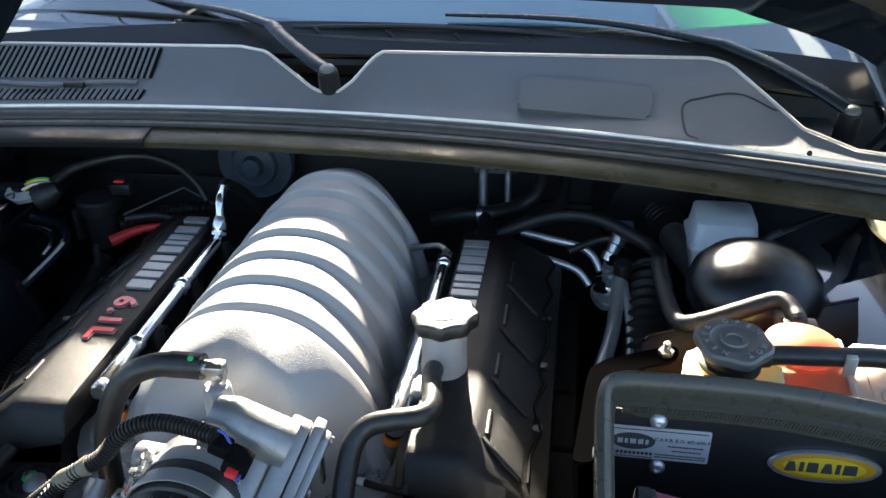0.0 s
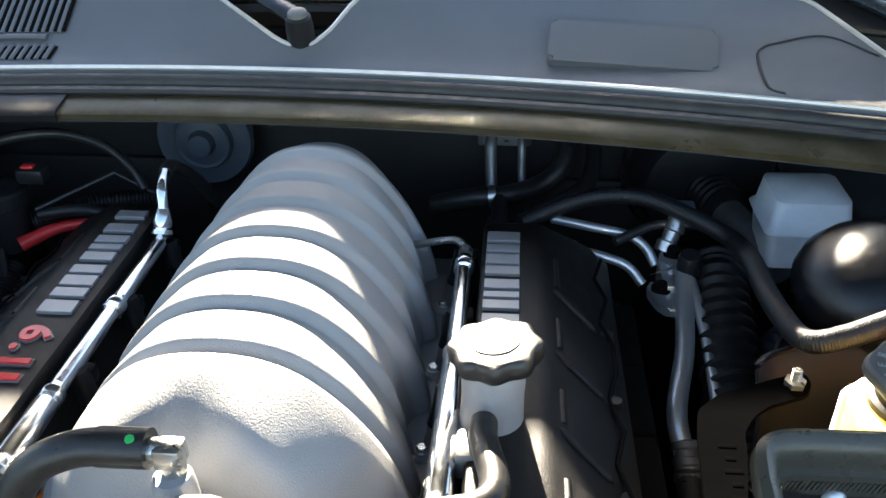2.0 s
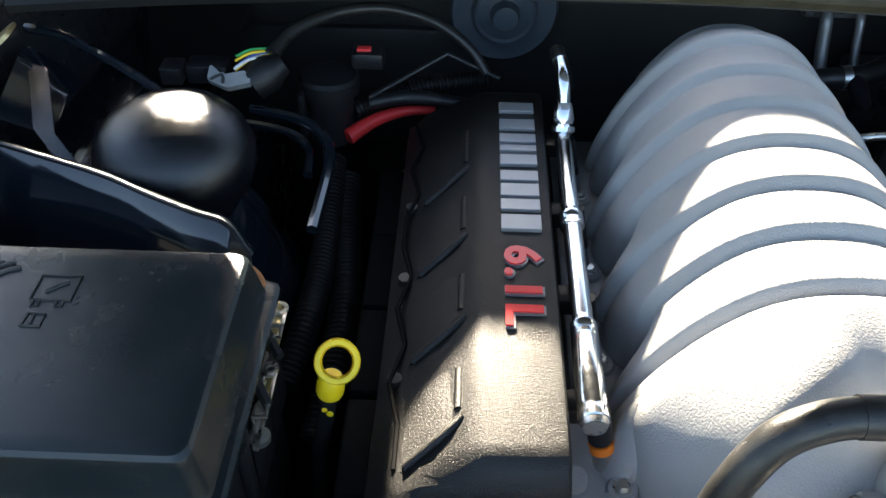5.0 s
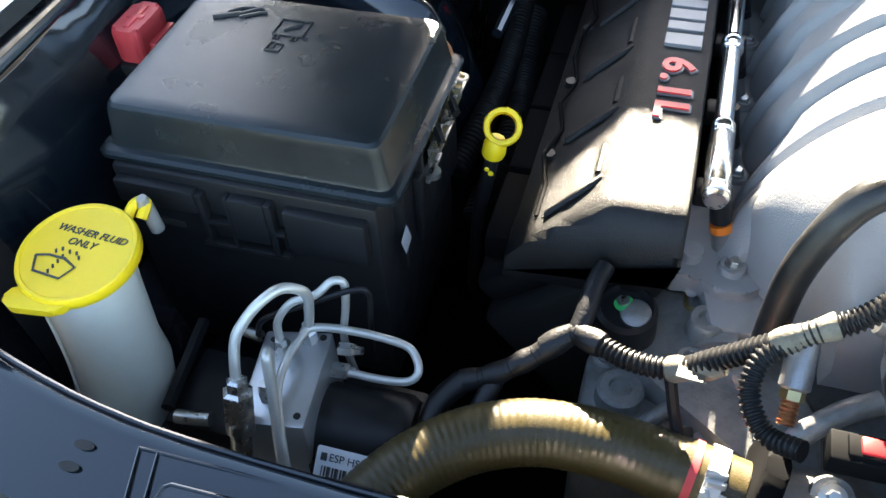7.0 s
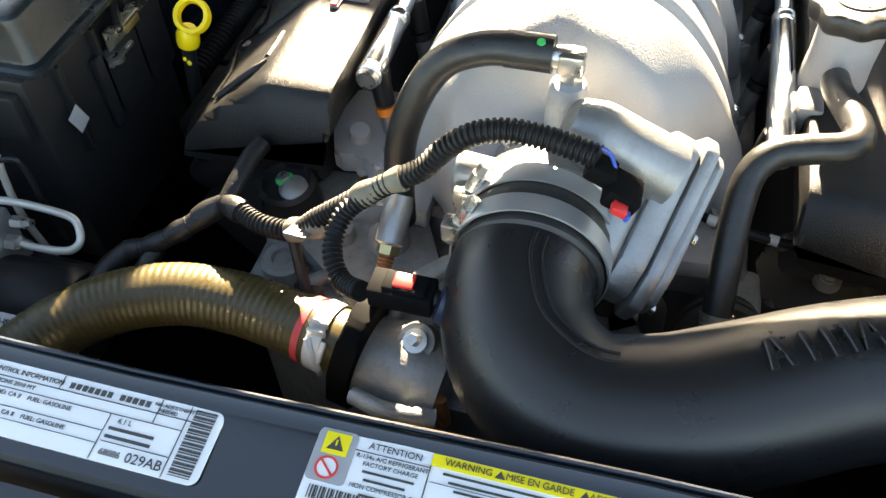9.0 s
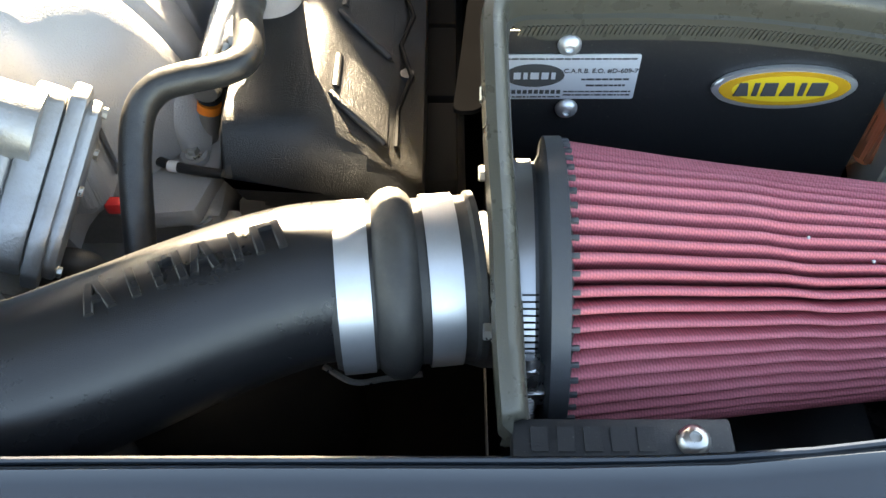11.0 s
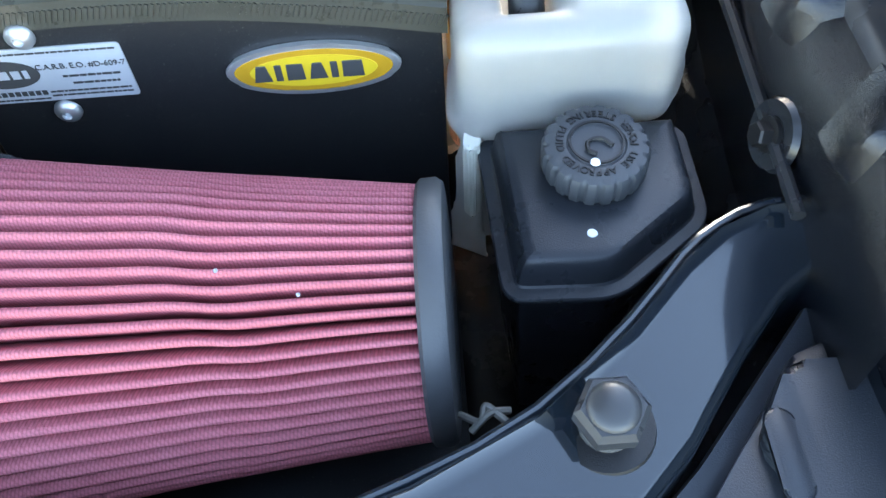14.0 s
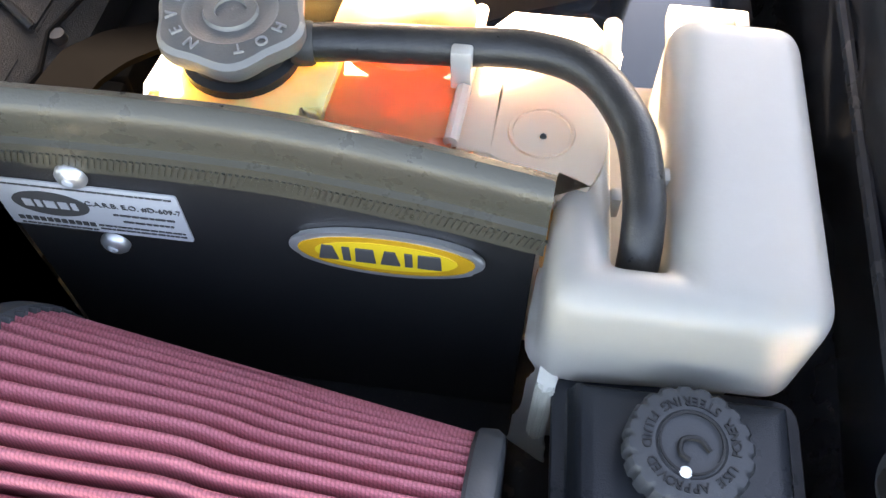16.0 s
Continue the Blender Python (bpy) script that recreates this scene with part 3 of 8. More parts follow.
part("outer_skin", solid(hr, 0.03), M_PAINT, hood)
part("liner", solid([[(p[0] * 0.94 + CX * 0.06, p[1] - 0.02, p[2] - 0.035) for p in r] for r in hr[1:-1]], 0.008), M_RUBBER, hood)
for sg in (-1, 1):
    part("hinge_plate", moved(prism(round_poly([(-0.030, -0.045), (0.012, -0.050), (0.030, 0.010), (0.018, 0.050), (-0.020, 0.040)], 0.010), -0.002, 0.002, 0.001, 1), Matrix.Translation((CX + sg * 0.735, 1.02, 0.955)) @ Matrix.Rotation(radians(sg * 35), 4, "Y")), M_BRASS, hood, "dusty bare metal hinge plate")
    part("hinge_arm", tube([(CX + sg * 0.765, 1.20, 0.985), (CX + sg * 0.76, 1.09, 1.09), (CX + sg * 0.74, 0.98, 1.23)], 0.012, 8, 6), M_PAINT, hood)

# front crossmember and side rails
back_edge = [(-1.02, 0.42), (-0.985, 0.402), (-0.941, 0.383), (-0.908, 0.373), (-0.86, 0.362), (-0.815, 0.355), (-0.77, 0.351), (-0.66, 0.347), (-0.5, 0.347), (-0.36, 0.351), (-0.2, 0.356),
             (-0.05, 0.357), (0.12, 0.357), (0.20, 0.359), (0.288, 0.367), (0.353, 0.387), (0.409, 0.414), (0.457, 0.454), (0.487, 0.486), (0.508, 0.502), (0.535, 0.513), (0.58, 0.515)]
front_edge = [(-1.04, 0.33), (-0.99, 0.315), (-0.941, 0.302), (-0.908, 0.296), (-0.86, 0.290), (-0.815, 0.286), (-0.77, 0.284), (-0.66, 0.282), (-0.5, 0.282), (-0.36, 0.282), (-0.2, 0.284),
              (-0.05, 0.286), (0.12, 0.286), (0.22, 0.288), (0.32, 0.298), (0.385, 0.322), (0.43, 0.352), (0.475, 0.395), (0.51, 0.440), (0.535, 0.468), (0.56, 0.485), (0.60, 0.49)]
support = thing("radiator_support", "glossy dark painted radiator crossmember across the front", "crossmember", (CX, 0.32, 0.80))
secs = []
for (bx, by), (fx, fy) in zip(back_edge, front_edge):
    b, f = Vector((bx, by, 0)), Vector((fx, fy, 0))
    d = (f - b)
    secs.append([b + Vector((0, 0, 0.84)), b + Vector((0, 0, 0.893)), b + d * 0.02 + Vector((0, 0, 0.899)), b + d * 0.06 + Vector((0, 0, 0.9005)), b + d * 0.12 + Vector((0, 0, 0.897)),
                 b + d * 0.18 + Vector((0, 0, 0.8955)), b + d * 0.88 + Vector((0, 0, 0.8905)), b + d * 0.97 + Vector((0, 0, 0.888)), f + Vector((0, 0, 0.880)), f + Vector((0, 0, 0.83))])
rail = loft(secs)
part("beam", rail, M_PAINT, support, angle=50)
part("rear_bead", tube([(x, y + 0.001, 0.8988) for x, y in back_edge], 0.0022, 8, 2), M_PAINT, support)


def beam_top(y):
    return 0.8955 - (0.340 - y) * 0.075


pan = thing("front_fascia", "dark grey plastic front closing panel", "fascia", (CX, 0.2, 0.6))
fa = []
for x in frange(-1.05, 0.62, 24):
    s = (x - CX) / 0.85
    yb = float(np.interp(x, [p[0] for p in front_edge], [p[1] for p in front_edge]))
    fa.append([(x, yb - 0.008, 0.868), (x, yb - 0.03, 0.862), (x, yb * 0.5 + 0.06 * abs(s) ** 3, 0.83), (x, 0.06 + 0.16 * s * s, 0.76), (x, 0.04 + 0.18 * s * s, 0.45), (x, 0.08 + 0.18 * s * s, 0.25)])
part("upper_panel", solid(fa, 0.004), M_PANEL, pan)
for x in (-0.86, -0.62, -0.30, 0.02, 0.26):
    part("push_clip", lathe([(0.010, -0.001), (0.0095, 0.002), (0.006, 0.0035), (0, 0.0035)], (x, float(np.interp(x, [p[0] for p in front_edge], [p[1] for p in front_edge])) - 0.018, 0.8665), (0, -0.25, 1), 18), M_PLASTIC, pan)

# inner fenders with their shelves
for name, sg, xw in (("wall_inner_fender_left", -1, -1.035), ("wall_inner_fender_right", 1, 0.575)):
    f = []
    for y in frange(0.30, 1.40, 16):
        wob = 0.010 * math.sin(y * 11)
        f.append([(xw + sg * 0.06, y, 0.985), (xw + sg * 0.015, y, 0.975), (xw, y, 0.965), (xw - sg * 0.004, y, 0.93), (xw - sg * (0.012 + wob), y, 0.915), (xw - sg * (0.014 + wob), y, 0.84),
                  (xw - sg * (0.05 + wob), y, 0.76), (xw - sg * (0.09 + wob), y, 0.70), (xw - sg * 0.11, y, 0.45), (xw - sg * 0.11, y, 0.30)])
    solo(name, solid(f, 0.004), M_BAYPAINT, "glossy black painted inner fender wall", "inner fender", kind="structure", angle=60)
for nm, sg, xo in (("fender_left", -1, -1.10), ("fender_right", 1, 0.635)):
    f = []
    for y in frange(0.40, 1.46, 14):
        f.append([(xo - sg * 0.045, y, 0.982), (xo - sg * 0.035, y, 0.992), (xo, y, 0.988), (xo + sg * 0.05, y, 0.95), (xo + sg * 0.085, y, 0.85), (xo + sg * 0.09, y, 0.30)])
    solo(nm, solid(f, 0.003), M_PAINT, "dark painted front fender of the car", "fender", kind="structure")

# right headlamp panel beyond the rail
hp = thing("headlamp_panel", "grey blue painted panel outside the rail", "body panel", (0.55, 0.38, 0.85))
part("skin", prism([(0.33, 0.285), (0.40, 0.30), (0.46, 0.352), (0.50, 0.40), (0.535, 0.445), (0.60, 0.47), (0.66, 0.46), (0.66, 0.20), (0.4, 0.2)], 0.845, 0.872, 0.004), M_PANEL, hp)
part("raised_pad", prism(round_poly([(0.505, 0.400), (0.528, 0.437), (0.560, 0.436), (0.562, 0.395), (0.535, 0.345)], 0.008), 0.870, 0.8815, 0.005, 3), M_PANEL, hp)
part("pad_recess", prism(rounded(0.5085, 0.372, 0.5225, 0.414, 0.0065), 0.880, 0.8826, 0.002, 2), M_PANEL, hp)

# strut towers
for name, x0, y0 in (("strut_tower", -0.845, 0.962), ("strut_tower", 0.272, 0.960)):
    tw = thing(name, "glossy black domed strut tower with dusty highlights", "strut tower", (x0, y0, 0.5), group="strut towers")
    part("skirt", lathe([(0.125, 0.0), (0.12, 0.21), (0.098, 0.26), (0.080, 0.315), (0.062, 0.350), (0, 0.352)], (x0, y0, 0.5), (0, -0.05, 1), 40), M_PAINT, tw)
    kd = 0.84 if x0 < CX else 0.94
    part("dome", lathe([(r * kd, h) for r, h in ((0.060, 0.350), (0.078, 0.372), (0.087, 0.390), (0.0885, 0.405), (0.083, 0.422), (0.069, 0.437), (0.047, 0.448), (0.022, 0.4545), (0, 0.456))], (x0 + 0.010, y0, 0.5), (0, -0.05, 1), 40), M_DOME, tw)
    sg = -1 if x0 < CX else 1
    part("shelf", box((min(x0 + sg * 0.02, x0 + sg * 0.26), y0 - 0.16, 0.80), (max(x0 + sg * 0.02, x0 + sg * 0.26), y0 + 0.42, 0.835), 0.012), M_PAINT, tw)
    if sg < 0:                                          # the outer lip stands higher on this side
        fold = [(0.175, -0.037, 0.931), (0.102, -0.063, 0.930), (0.029, -0.091, 0.930), (-0.019, -0.116, 0.930), (-0.061, -0.136, 0.930), (-0.090, -0.146, 0.927), (-0.112, -0.166, 0.912)]
    else:
        fold = [(0.139, -0.010, 0.887), (0.075, -0.040, 0.887), (0.020, -0.070, 0.887), (-0.034, -0.086, 0.887), (-0.070, -0.096, 0.887), (-0.112, -0.115, 0.887), (-0.129, -0.132, 0.887)]
    fp = spline([(x0 + sg * a, y0 + b, z) for a, b, z in fold], 5)
    part("folded_lip", solid([[(p.x, p.y + 0.012, p.z - 0.004), (p.x, p.y + 0.004, p.z), (p.x, p.y, p.z - 0.001), (p.x + sg * 0.004, p.y - 0.018, p.z - 0.040), (p.x + sg * 0.006, p.y - 0.026, p.z - 0.10)] for p in fp], 0.003), M_PAINT if sg < 0 else M_PLASTIC, tw, angle=60)
    part("lip_edge", tube([(p.x, p.y + 0.002, p.z + 0.0005) for p in fp], 0.0024, 8, 0), M_DOME, tw, "dusty worn lip edge")
    if sg < 0:
        part("pressed_rim", tube([(x0 - sg * 0.046, y0 + 0.119, 0.862), (x0 - sg * 0.103, y0 + 0.101, 0.862), (x0 - sg * 0.134, y0 + 0.068, 0.860), (x0 - sg * 0.141, y0 + 0.030, 0.856), (x0 - sg * 0.138, y0 - 0.06, 0.850)], 0.0062, 8, 6), M_PAINT, tw)
        part("pressed_rim", tube([(x0 - sg * 0.040, y0 + 0.100, 0.858), (x0 - sg * 0.088, y0 + 0.086, 0.858), (x0 - sg * 0.116, y0 + 0.060, 0.856), (x0 - sg * 0.122, y0 + 0.020, 0.852)], 0.0048, 8, 6), M_PAINT, tw)
    part("upper_flange", tube([(x0 + sg * 0.178, y0 + 0.132, 0.945), (x0 + sg * 0.127, y0 + 0.117, 0.942), (x0 + sg * 0.041, y0 + 0.058, 0.936), (x0 - sg * 0.03, y0 + 0.03, 0.90)], 0.0050, 8, 6), M_PAINT, tw)
    part("dusty_fold", solid([[(x0 + sg * (a + w), y0 + b + w * 0.3, z) for w in (-0.010, 0.0, 0.012)] for a, b, z in ((0.146, 0.075, 0.935), (0.126, 0.030, 0.932), (0.104, -0.022, 0.926), (0.070, -0.058, 0.915), (0.045, -0.074, 0.902))], 0.003), M_DOME, tw, "dusty folded sheet beside the dome", angle=60)
    part("folded_sheet", solid([[(x0 + sg * (0.115 + 0.05 * u), y0 + 0.005 + 0.10 * v, 0.915 + 0.03 * u - 0.03 * abs(v - 0.5 - 0.3 * u)) for u in frange(0, 1, 4)] for v in frange(0, 1, 6)], 0.003), M_PAINT, tw, angle=60)

# engine block, heads and valley under the intake
block = thing("engine_block", "grimy dark engine block and cylinder heads", "engine", (CX, 0.85, 0.35))
part("crankcase", box((CX - 0.22, 0.52, 0.30), (CX + 0.22, 1.20, 0.70), 0.02), M_DARK, block)
part("valley_plate", box((CX - 0.175, 0.62, 0.70), (CX + 0.175, 1.17, 0.775), 0.01), M_ALU, block)
for sg in (-1, 1):
    m = Matrix.Translation((CX + sg * 0.26, 0.90, 0.70)) @ Matrix.Rotation(radians(-sg * -38), 4, "Y")
    part("cylinder_head", moved(box((-0.085, -0.26, -0.11), (0.085, 0.25, 0.06), 0.01), m), M_DARK, block)
    part("valve_cover", moved(box((-0.075, -0.245, 0.06), (0.075, 0.235, 0.095), 0.012), m), M_PLASTIC, block)
sub = thing("subframe", "black crossmember and splash shield beneath the engine", "subframe", (CX, 0.7, 0.3))
part("cross_beam", box((-0.98, 0.75, 0.24), (0.50, 0.95, 0.34), 0.02), M_DARK, sub)
part("side_rail", box((-0.95, 0.30, 0.50), (-0.84, 1.40, 0.64), 0.015), M_BAYPAINT, sub)
part("side_rail", box((0.36, 0.30, 0.50), (0.46, 1.40, 0.64), 0.015), M_BAYPAINT, sub)
part("splash_shield", box((-0.98, 0.42, 0.43), (0.50, 1.40, 0.437), 0.002), M_MATTE, sub)
part("radiator_fan_shroud", box((-0.72, 0.372, 0.30), (0.20, 0.40, 0.80), 0.01), M_PLASTIC, sub)
part("radiator_top_tank", box((-0.74, 0.31, 0.28), (0.24, 0.36, 0.835), 0.01), M_PLASTIC, sub)


# ---- engine top ----
def plenum_half(y):
    return float(np.interp(y, [0.585, 0.62, 0.66, 0.72, 0.80, 0.95, 1.05, 1.10, 1.14, 1.155, 1.163], [0.118, 0.126, 0.128, 0.124, 0.122, 0.120, 0.114, 0.107, 0.094, 0.080, 0.06]))


def plenum_high(y):
    return float(np.interp(y, [0.585, 0.60, 0.62, 0.65, 0.68, 0.705, 0.72, 0.80, 0.95, 1.05, 1.10, 1.14, 1.155, 1.163], [0.112, 0.128, 0.142, 0.154, 0.162, 0.1665, 0.168, 0.170, 0.170, 0.169, 0.167, 0.158, 0.145, 0.12]))


CREASE = [0.7325 + 0.0573 * k for k in range(8)]         # rear foot of each rib's step


def saw(y):
    """0 at a rib's crest, 1 in the crease behind it."""
    if y < CREASE[0] - 0.0005:
        return 0.0
    u = ((y - CREASE[0]) / 0.0573) % 1.0
    up = 0.21
    if u < up:
        return 0.5 + 0.5 * math.cos(math.pi * (u / up) ** 0.9)
    return ((u - up) / (1 - up)) ** 1.25


intake = thing("intake_manifold", "silver crackle-painted intake manifold with ribbed barrel plenum", "intake manifold", (CX, 0.86, 0.775))
ys = sorted(set([round(v, 4) for v in frange(0.585, 0.7325, 20)] + [round(c + 0.0573 * f, 4) for c in CREASE[:7] for f in (0, 0.02, 0.05, 0.085, 0.12, 0.15, 0.17, 0.19, 0.23, 0.30, 0.42, 0.55, 0.7, 0.84, 0.93, 0.98)] + [1.1336, 1.138, 1.145, 1.152, 1.157, 1.163]))
secs = []
NA = 44
for y in ys:
    a, h = plenum_half(y), plenum_high(y)
    s = saw(y) if y < 1.1332 else 0.9
    ring = []
    for k in range(NA + 1):
        th = math.pi * k / NA
        c, sn = math.cos(th), math.sin(th)
        px = math.copysign(abs(c) ** 0.86, c)
        pz = sn ** 0.80
        low = 1 - sn
        side = 1 if c > 0 else -1
        ph = (y - 0.735 - (0.028 if side > 0 else 0.0)) / 0.1146
        gap = 0.5 - 0.5 * math.cos(2 * math.pi * ph) if y > 0.72 else 0.0
        d = s * (0.0070 + 0.003 * low) + gap ** 2 * 0.020 * min(1, max(0, (low - 0.55) * 3.0)) * min(1, (y - 0.72) * 25)
        flare = 0.040 * max(0, low - 0.20) ** 1.25 * min(1.0, max(0.0, (y - 0.615) / 0.085))
        taper = 0.42 * max(0.0, 0.705 - y) ** 1.3 / 0.5 * low ** 0.5
        z = 0.795 + pz * (h - d * sn)
        if y < 0.716:                                   # the flat of the front slope
            f = float(np.interp(y, [0.585, 0.60, 0.62, 0.64, 0.66, 0.683, 0.716], [0.872, 0.886, 0.903, 0.919, 0.934, 0.9485, 0.9665]))
            f += 0.50 * min(abs(px * a), 0.065) * min(1.0, max(0.0, (y - 0.635) / 0.035))
            z = -0.004 * math.log(math.exp(-z / 0.004) + math.exp(-f / 0.004)) if abs(z - f) < 0.03 else min(z, f)
        ring.append((CX + px * (a - d + flare - taper), y, z))
    ring += [(CX - 0.07, y, 0.776), (CX + 0.07, y, 0.776)]
    secs.append(ring)
part("plenum", loft(secs), M_SILVER, intake, angle=50)
for sg in (-1, 1):
    part("port_flange", prism([(CX + sg * 0.100, 0.606), (CX + sg * 0.158, 0.612), (CX + sg * 0.170, 0.66), (CX + sg * 0.166, 0.70), (CX + sg * 0.152, 0.74), (CX + sg * 0.150, 1.10), (CX + sg * 0.105, 1.11)][::sg], 0.772, 0.792, 0.003), M_SILVER, intake)
    for y in (0.669, 0.80, 0.915, 1.03):
        part("flange_boss", lathe([(0.013, -0.02), (0.0125, 0.006), (0.011, 0.008), (0, 0.008)], (CX + sg * 0.148, y, 0.788), n=18), M_SILVER, intake)
        hex_bolt("flange_bolt", intake, (CX + sg * 0.148, y, 0.797), (0, 0, 1), 0.009, 0.006, 0.007)
part("front_boss", prism(rounded(CX - 0.030, 0.578, CX + 0.030, 0.612, 0.010), 0.86, 0.905, 0.008, 3), M_SILVER, intake)
part("corner_boss", prism(rounded(CX + 0.055, 0.585, CX + 0.105, 0.63, 0.01), 0.82, 0.895, 0.010, 3), M_SILVER, intake)
part("casting_rib", tube([(CX - 0.032, 0.590, 0.905), (CX - 0.018, 0.600, 0.913), (CX + 0.0, 0.594, 0.909), (CX + 0.020, 0.600, 0.913), (CX + 0.034, 0.588, 0.904)], 0.0026, 8, 6), M_SILVER, intake)
part("nipple_boss", lathe([(0.0165, -0.060), (0.0145, -0.010), (0.0135, -0.002), (0.0120, 0.0), (0, 0.0)], (-0.287, 0.617, 0.949), n=26), M_SILVER, intake)
part("nipple", join(tube([(-0.306, 0.622, 0.9655), (-0.294, 0.6225, 0.9655), (-0.287, 0.622, 0.9625), (-0.2862, 0.621, 0.948)], 0.0082, 14, 6), box((-0.2965, 0.613, 0.955), (-0.2775, 0.630, 0.9725), 0.003)), M_ZINC, intake, "bright plated hose nipple")
part("part_number_plate", bars([(CX + 0.134, 0.70 + 0.011 * i, CX + 0.142, 0.707 + 0.011 * i) for i in range(5)], 0.793, 0.002), M_SILVER, intake)

part("foot_flange", prism(round_poly([(-0.510, 0.690), (-0.494, 0.650), (-0.470, 0.654), (-0.452, 0.640), (-0.428, 0.642), (-0.405, 0.664), (-0.395, 0.745), (-0.500, 0.745)], 0.006), 0.780, 0.803, 0.005, 3), M_SILVER, intake, angle=40)
part("foot_boss", lathe([(0.014, -0.004), (0.012, 0.010), (0.011, 0.012), (0, 0.012)], (-0.441, 0.668, 0.797), n=24), M_SILVER, intake)
part("foot_boss", lathe([(0.012, -0.004), (0.010, 0.016), (0.009, 0.018), (0, 0.018)], (-0.478, 0.676, 0.797), (0.1, -0.2, 1), 24), M_SILVER, intake)
hex_bolt("foot_bolt", intake, (-0.441, 0.668, 0.809), (0, 0, 1), 0.009, 0.006, 0.0075)
for sg in (-1, 1):                                      # the front runner spreads down to the foot
    secs = []
    for dx, y, z, hy, hn in ((0.060, 0.742, 0.905, 0.016, 0.010), (0.090, 0.728, 0.884, 0.022, 0.013), (0.118, 0.710, 0.852, 0.027, 0.015), (0.140, 0.694, 0.818, 0.029, 0.015), (0.152, 0.684, 0.786, 0.029, 0.014)):
        n = Vector((sg * 0.62, -0.55, 0.56)).normalized()
        e = Vector((sg * 0.10, 0.80, 0.68)).normalized()
        secs.append([Vector((CX + sg * dx, y, z)) + e * hy * math.copysign(abs(math.cos(t)) ** 0.7, math.cos(t)) + n * hn * math.copysign(abs(math.sin(t)) ** 0.8, math.sin(t)) for t in frange(0, 2 * math.pi, 28)[:-1]])
    part("front_runner", loft(secs), M_SILVER, intake, angle=60)
    part("gusset_rib", tube([(CX + sg * 0.098, 0.690, 0.888), (CX + sg * 0.112, 0.685, 0.868), (CX + sg * 0.123, 0.680, 0.850)], 0.0030, 8, 5), M_SILVER, intake)
brake_hose = thing("vacuum_hose", "black rubber vacuum hose with a green dot", "hose", (-0.40, 0.62, 0.80))
part("tube", tube([(-0.412, 0.590, 0.800), (-0.412, 0.592, 0.84), (-0.409, 0.597, 0.885), (-0.397, 0.605, 0.925), (-0.378, 0.614, 0.953), (-0.350, 0.620, 0.965), (-0.322, 0.622, 0.967), (-0.302, 0.622, 0.967)], 0.0125, 16, 8), M_HOSE, brake_hose)
part("sleeve", tube([(-0.334, 0.622, 0.9665), (-0.300, 0.622, 0.967)], 0.0135, 18, 0), M_HOSE, brake_hose)
part("green_dot", lathe([(0.0032, 0), (0.0028, 0.0012), (0, 0.0012)], (-0.309, 0.617, 0.9795), (0, -0.35, 1), 12), M_GREEN, brake_hose, "green paint dot")


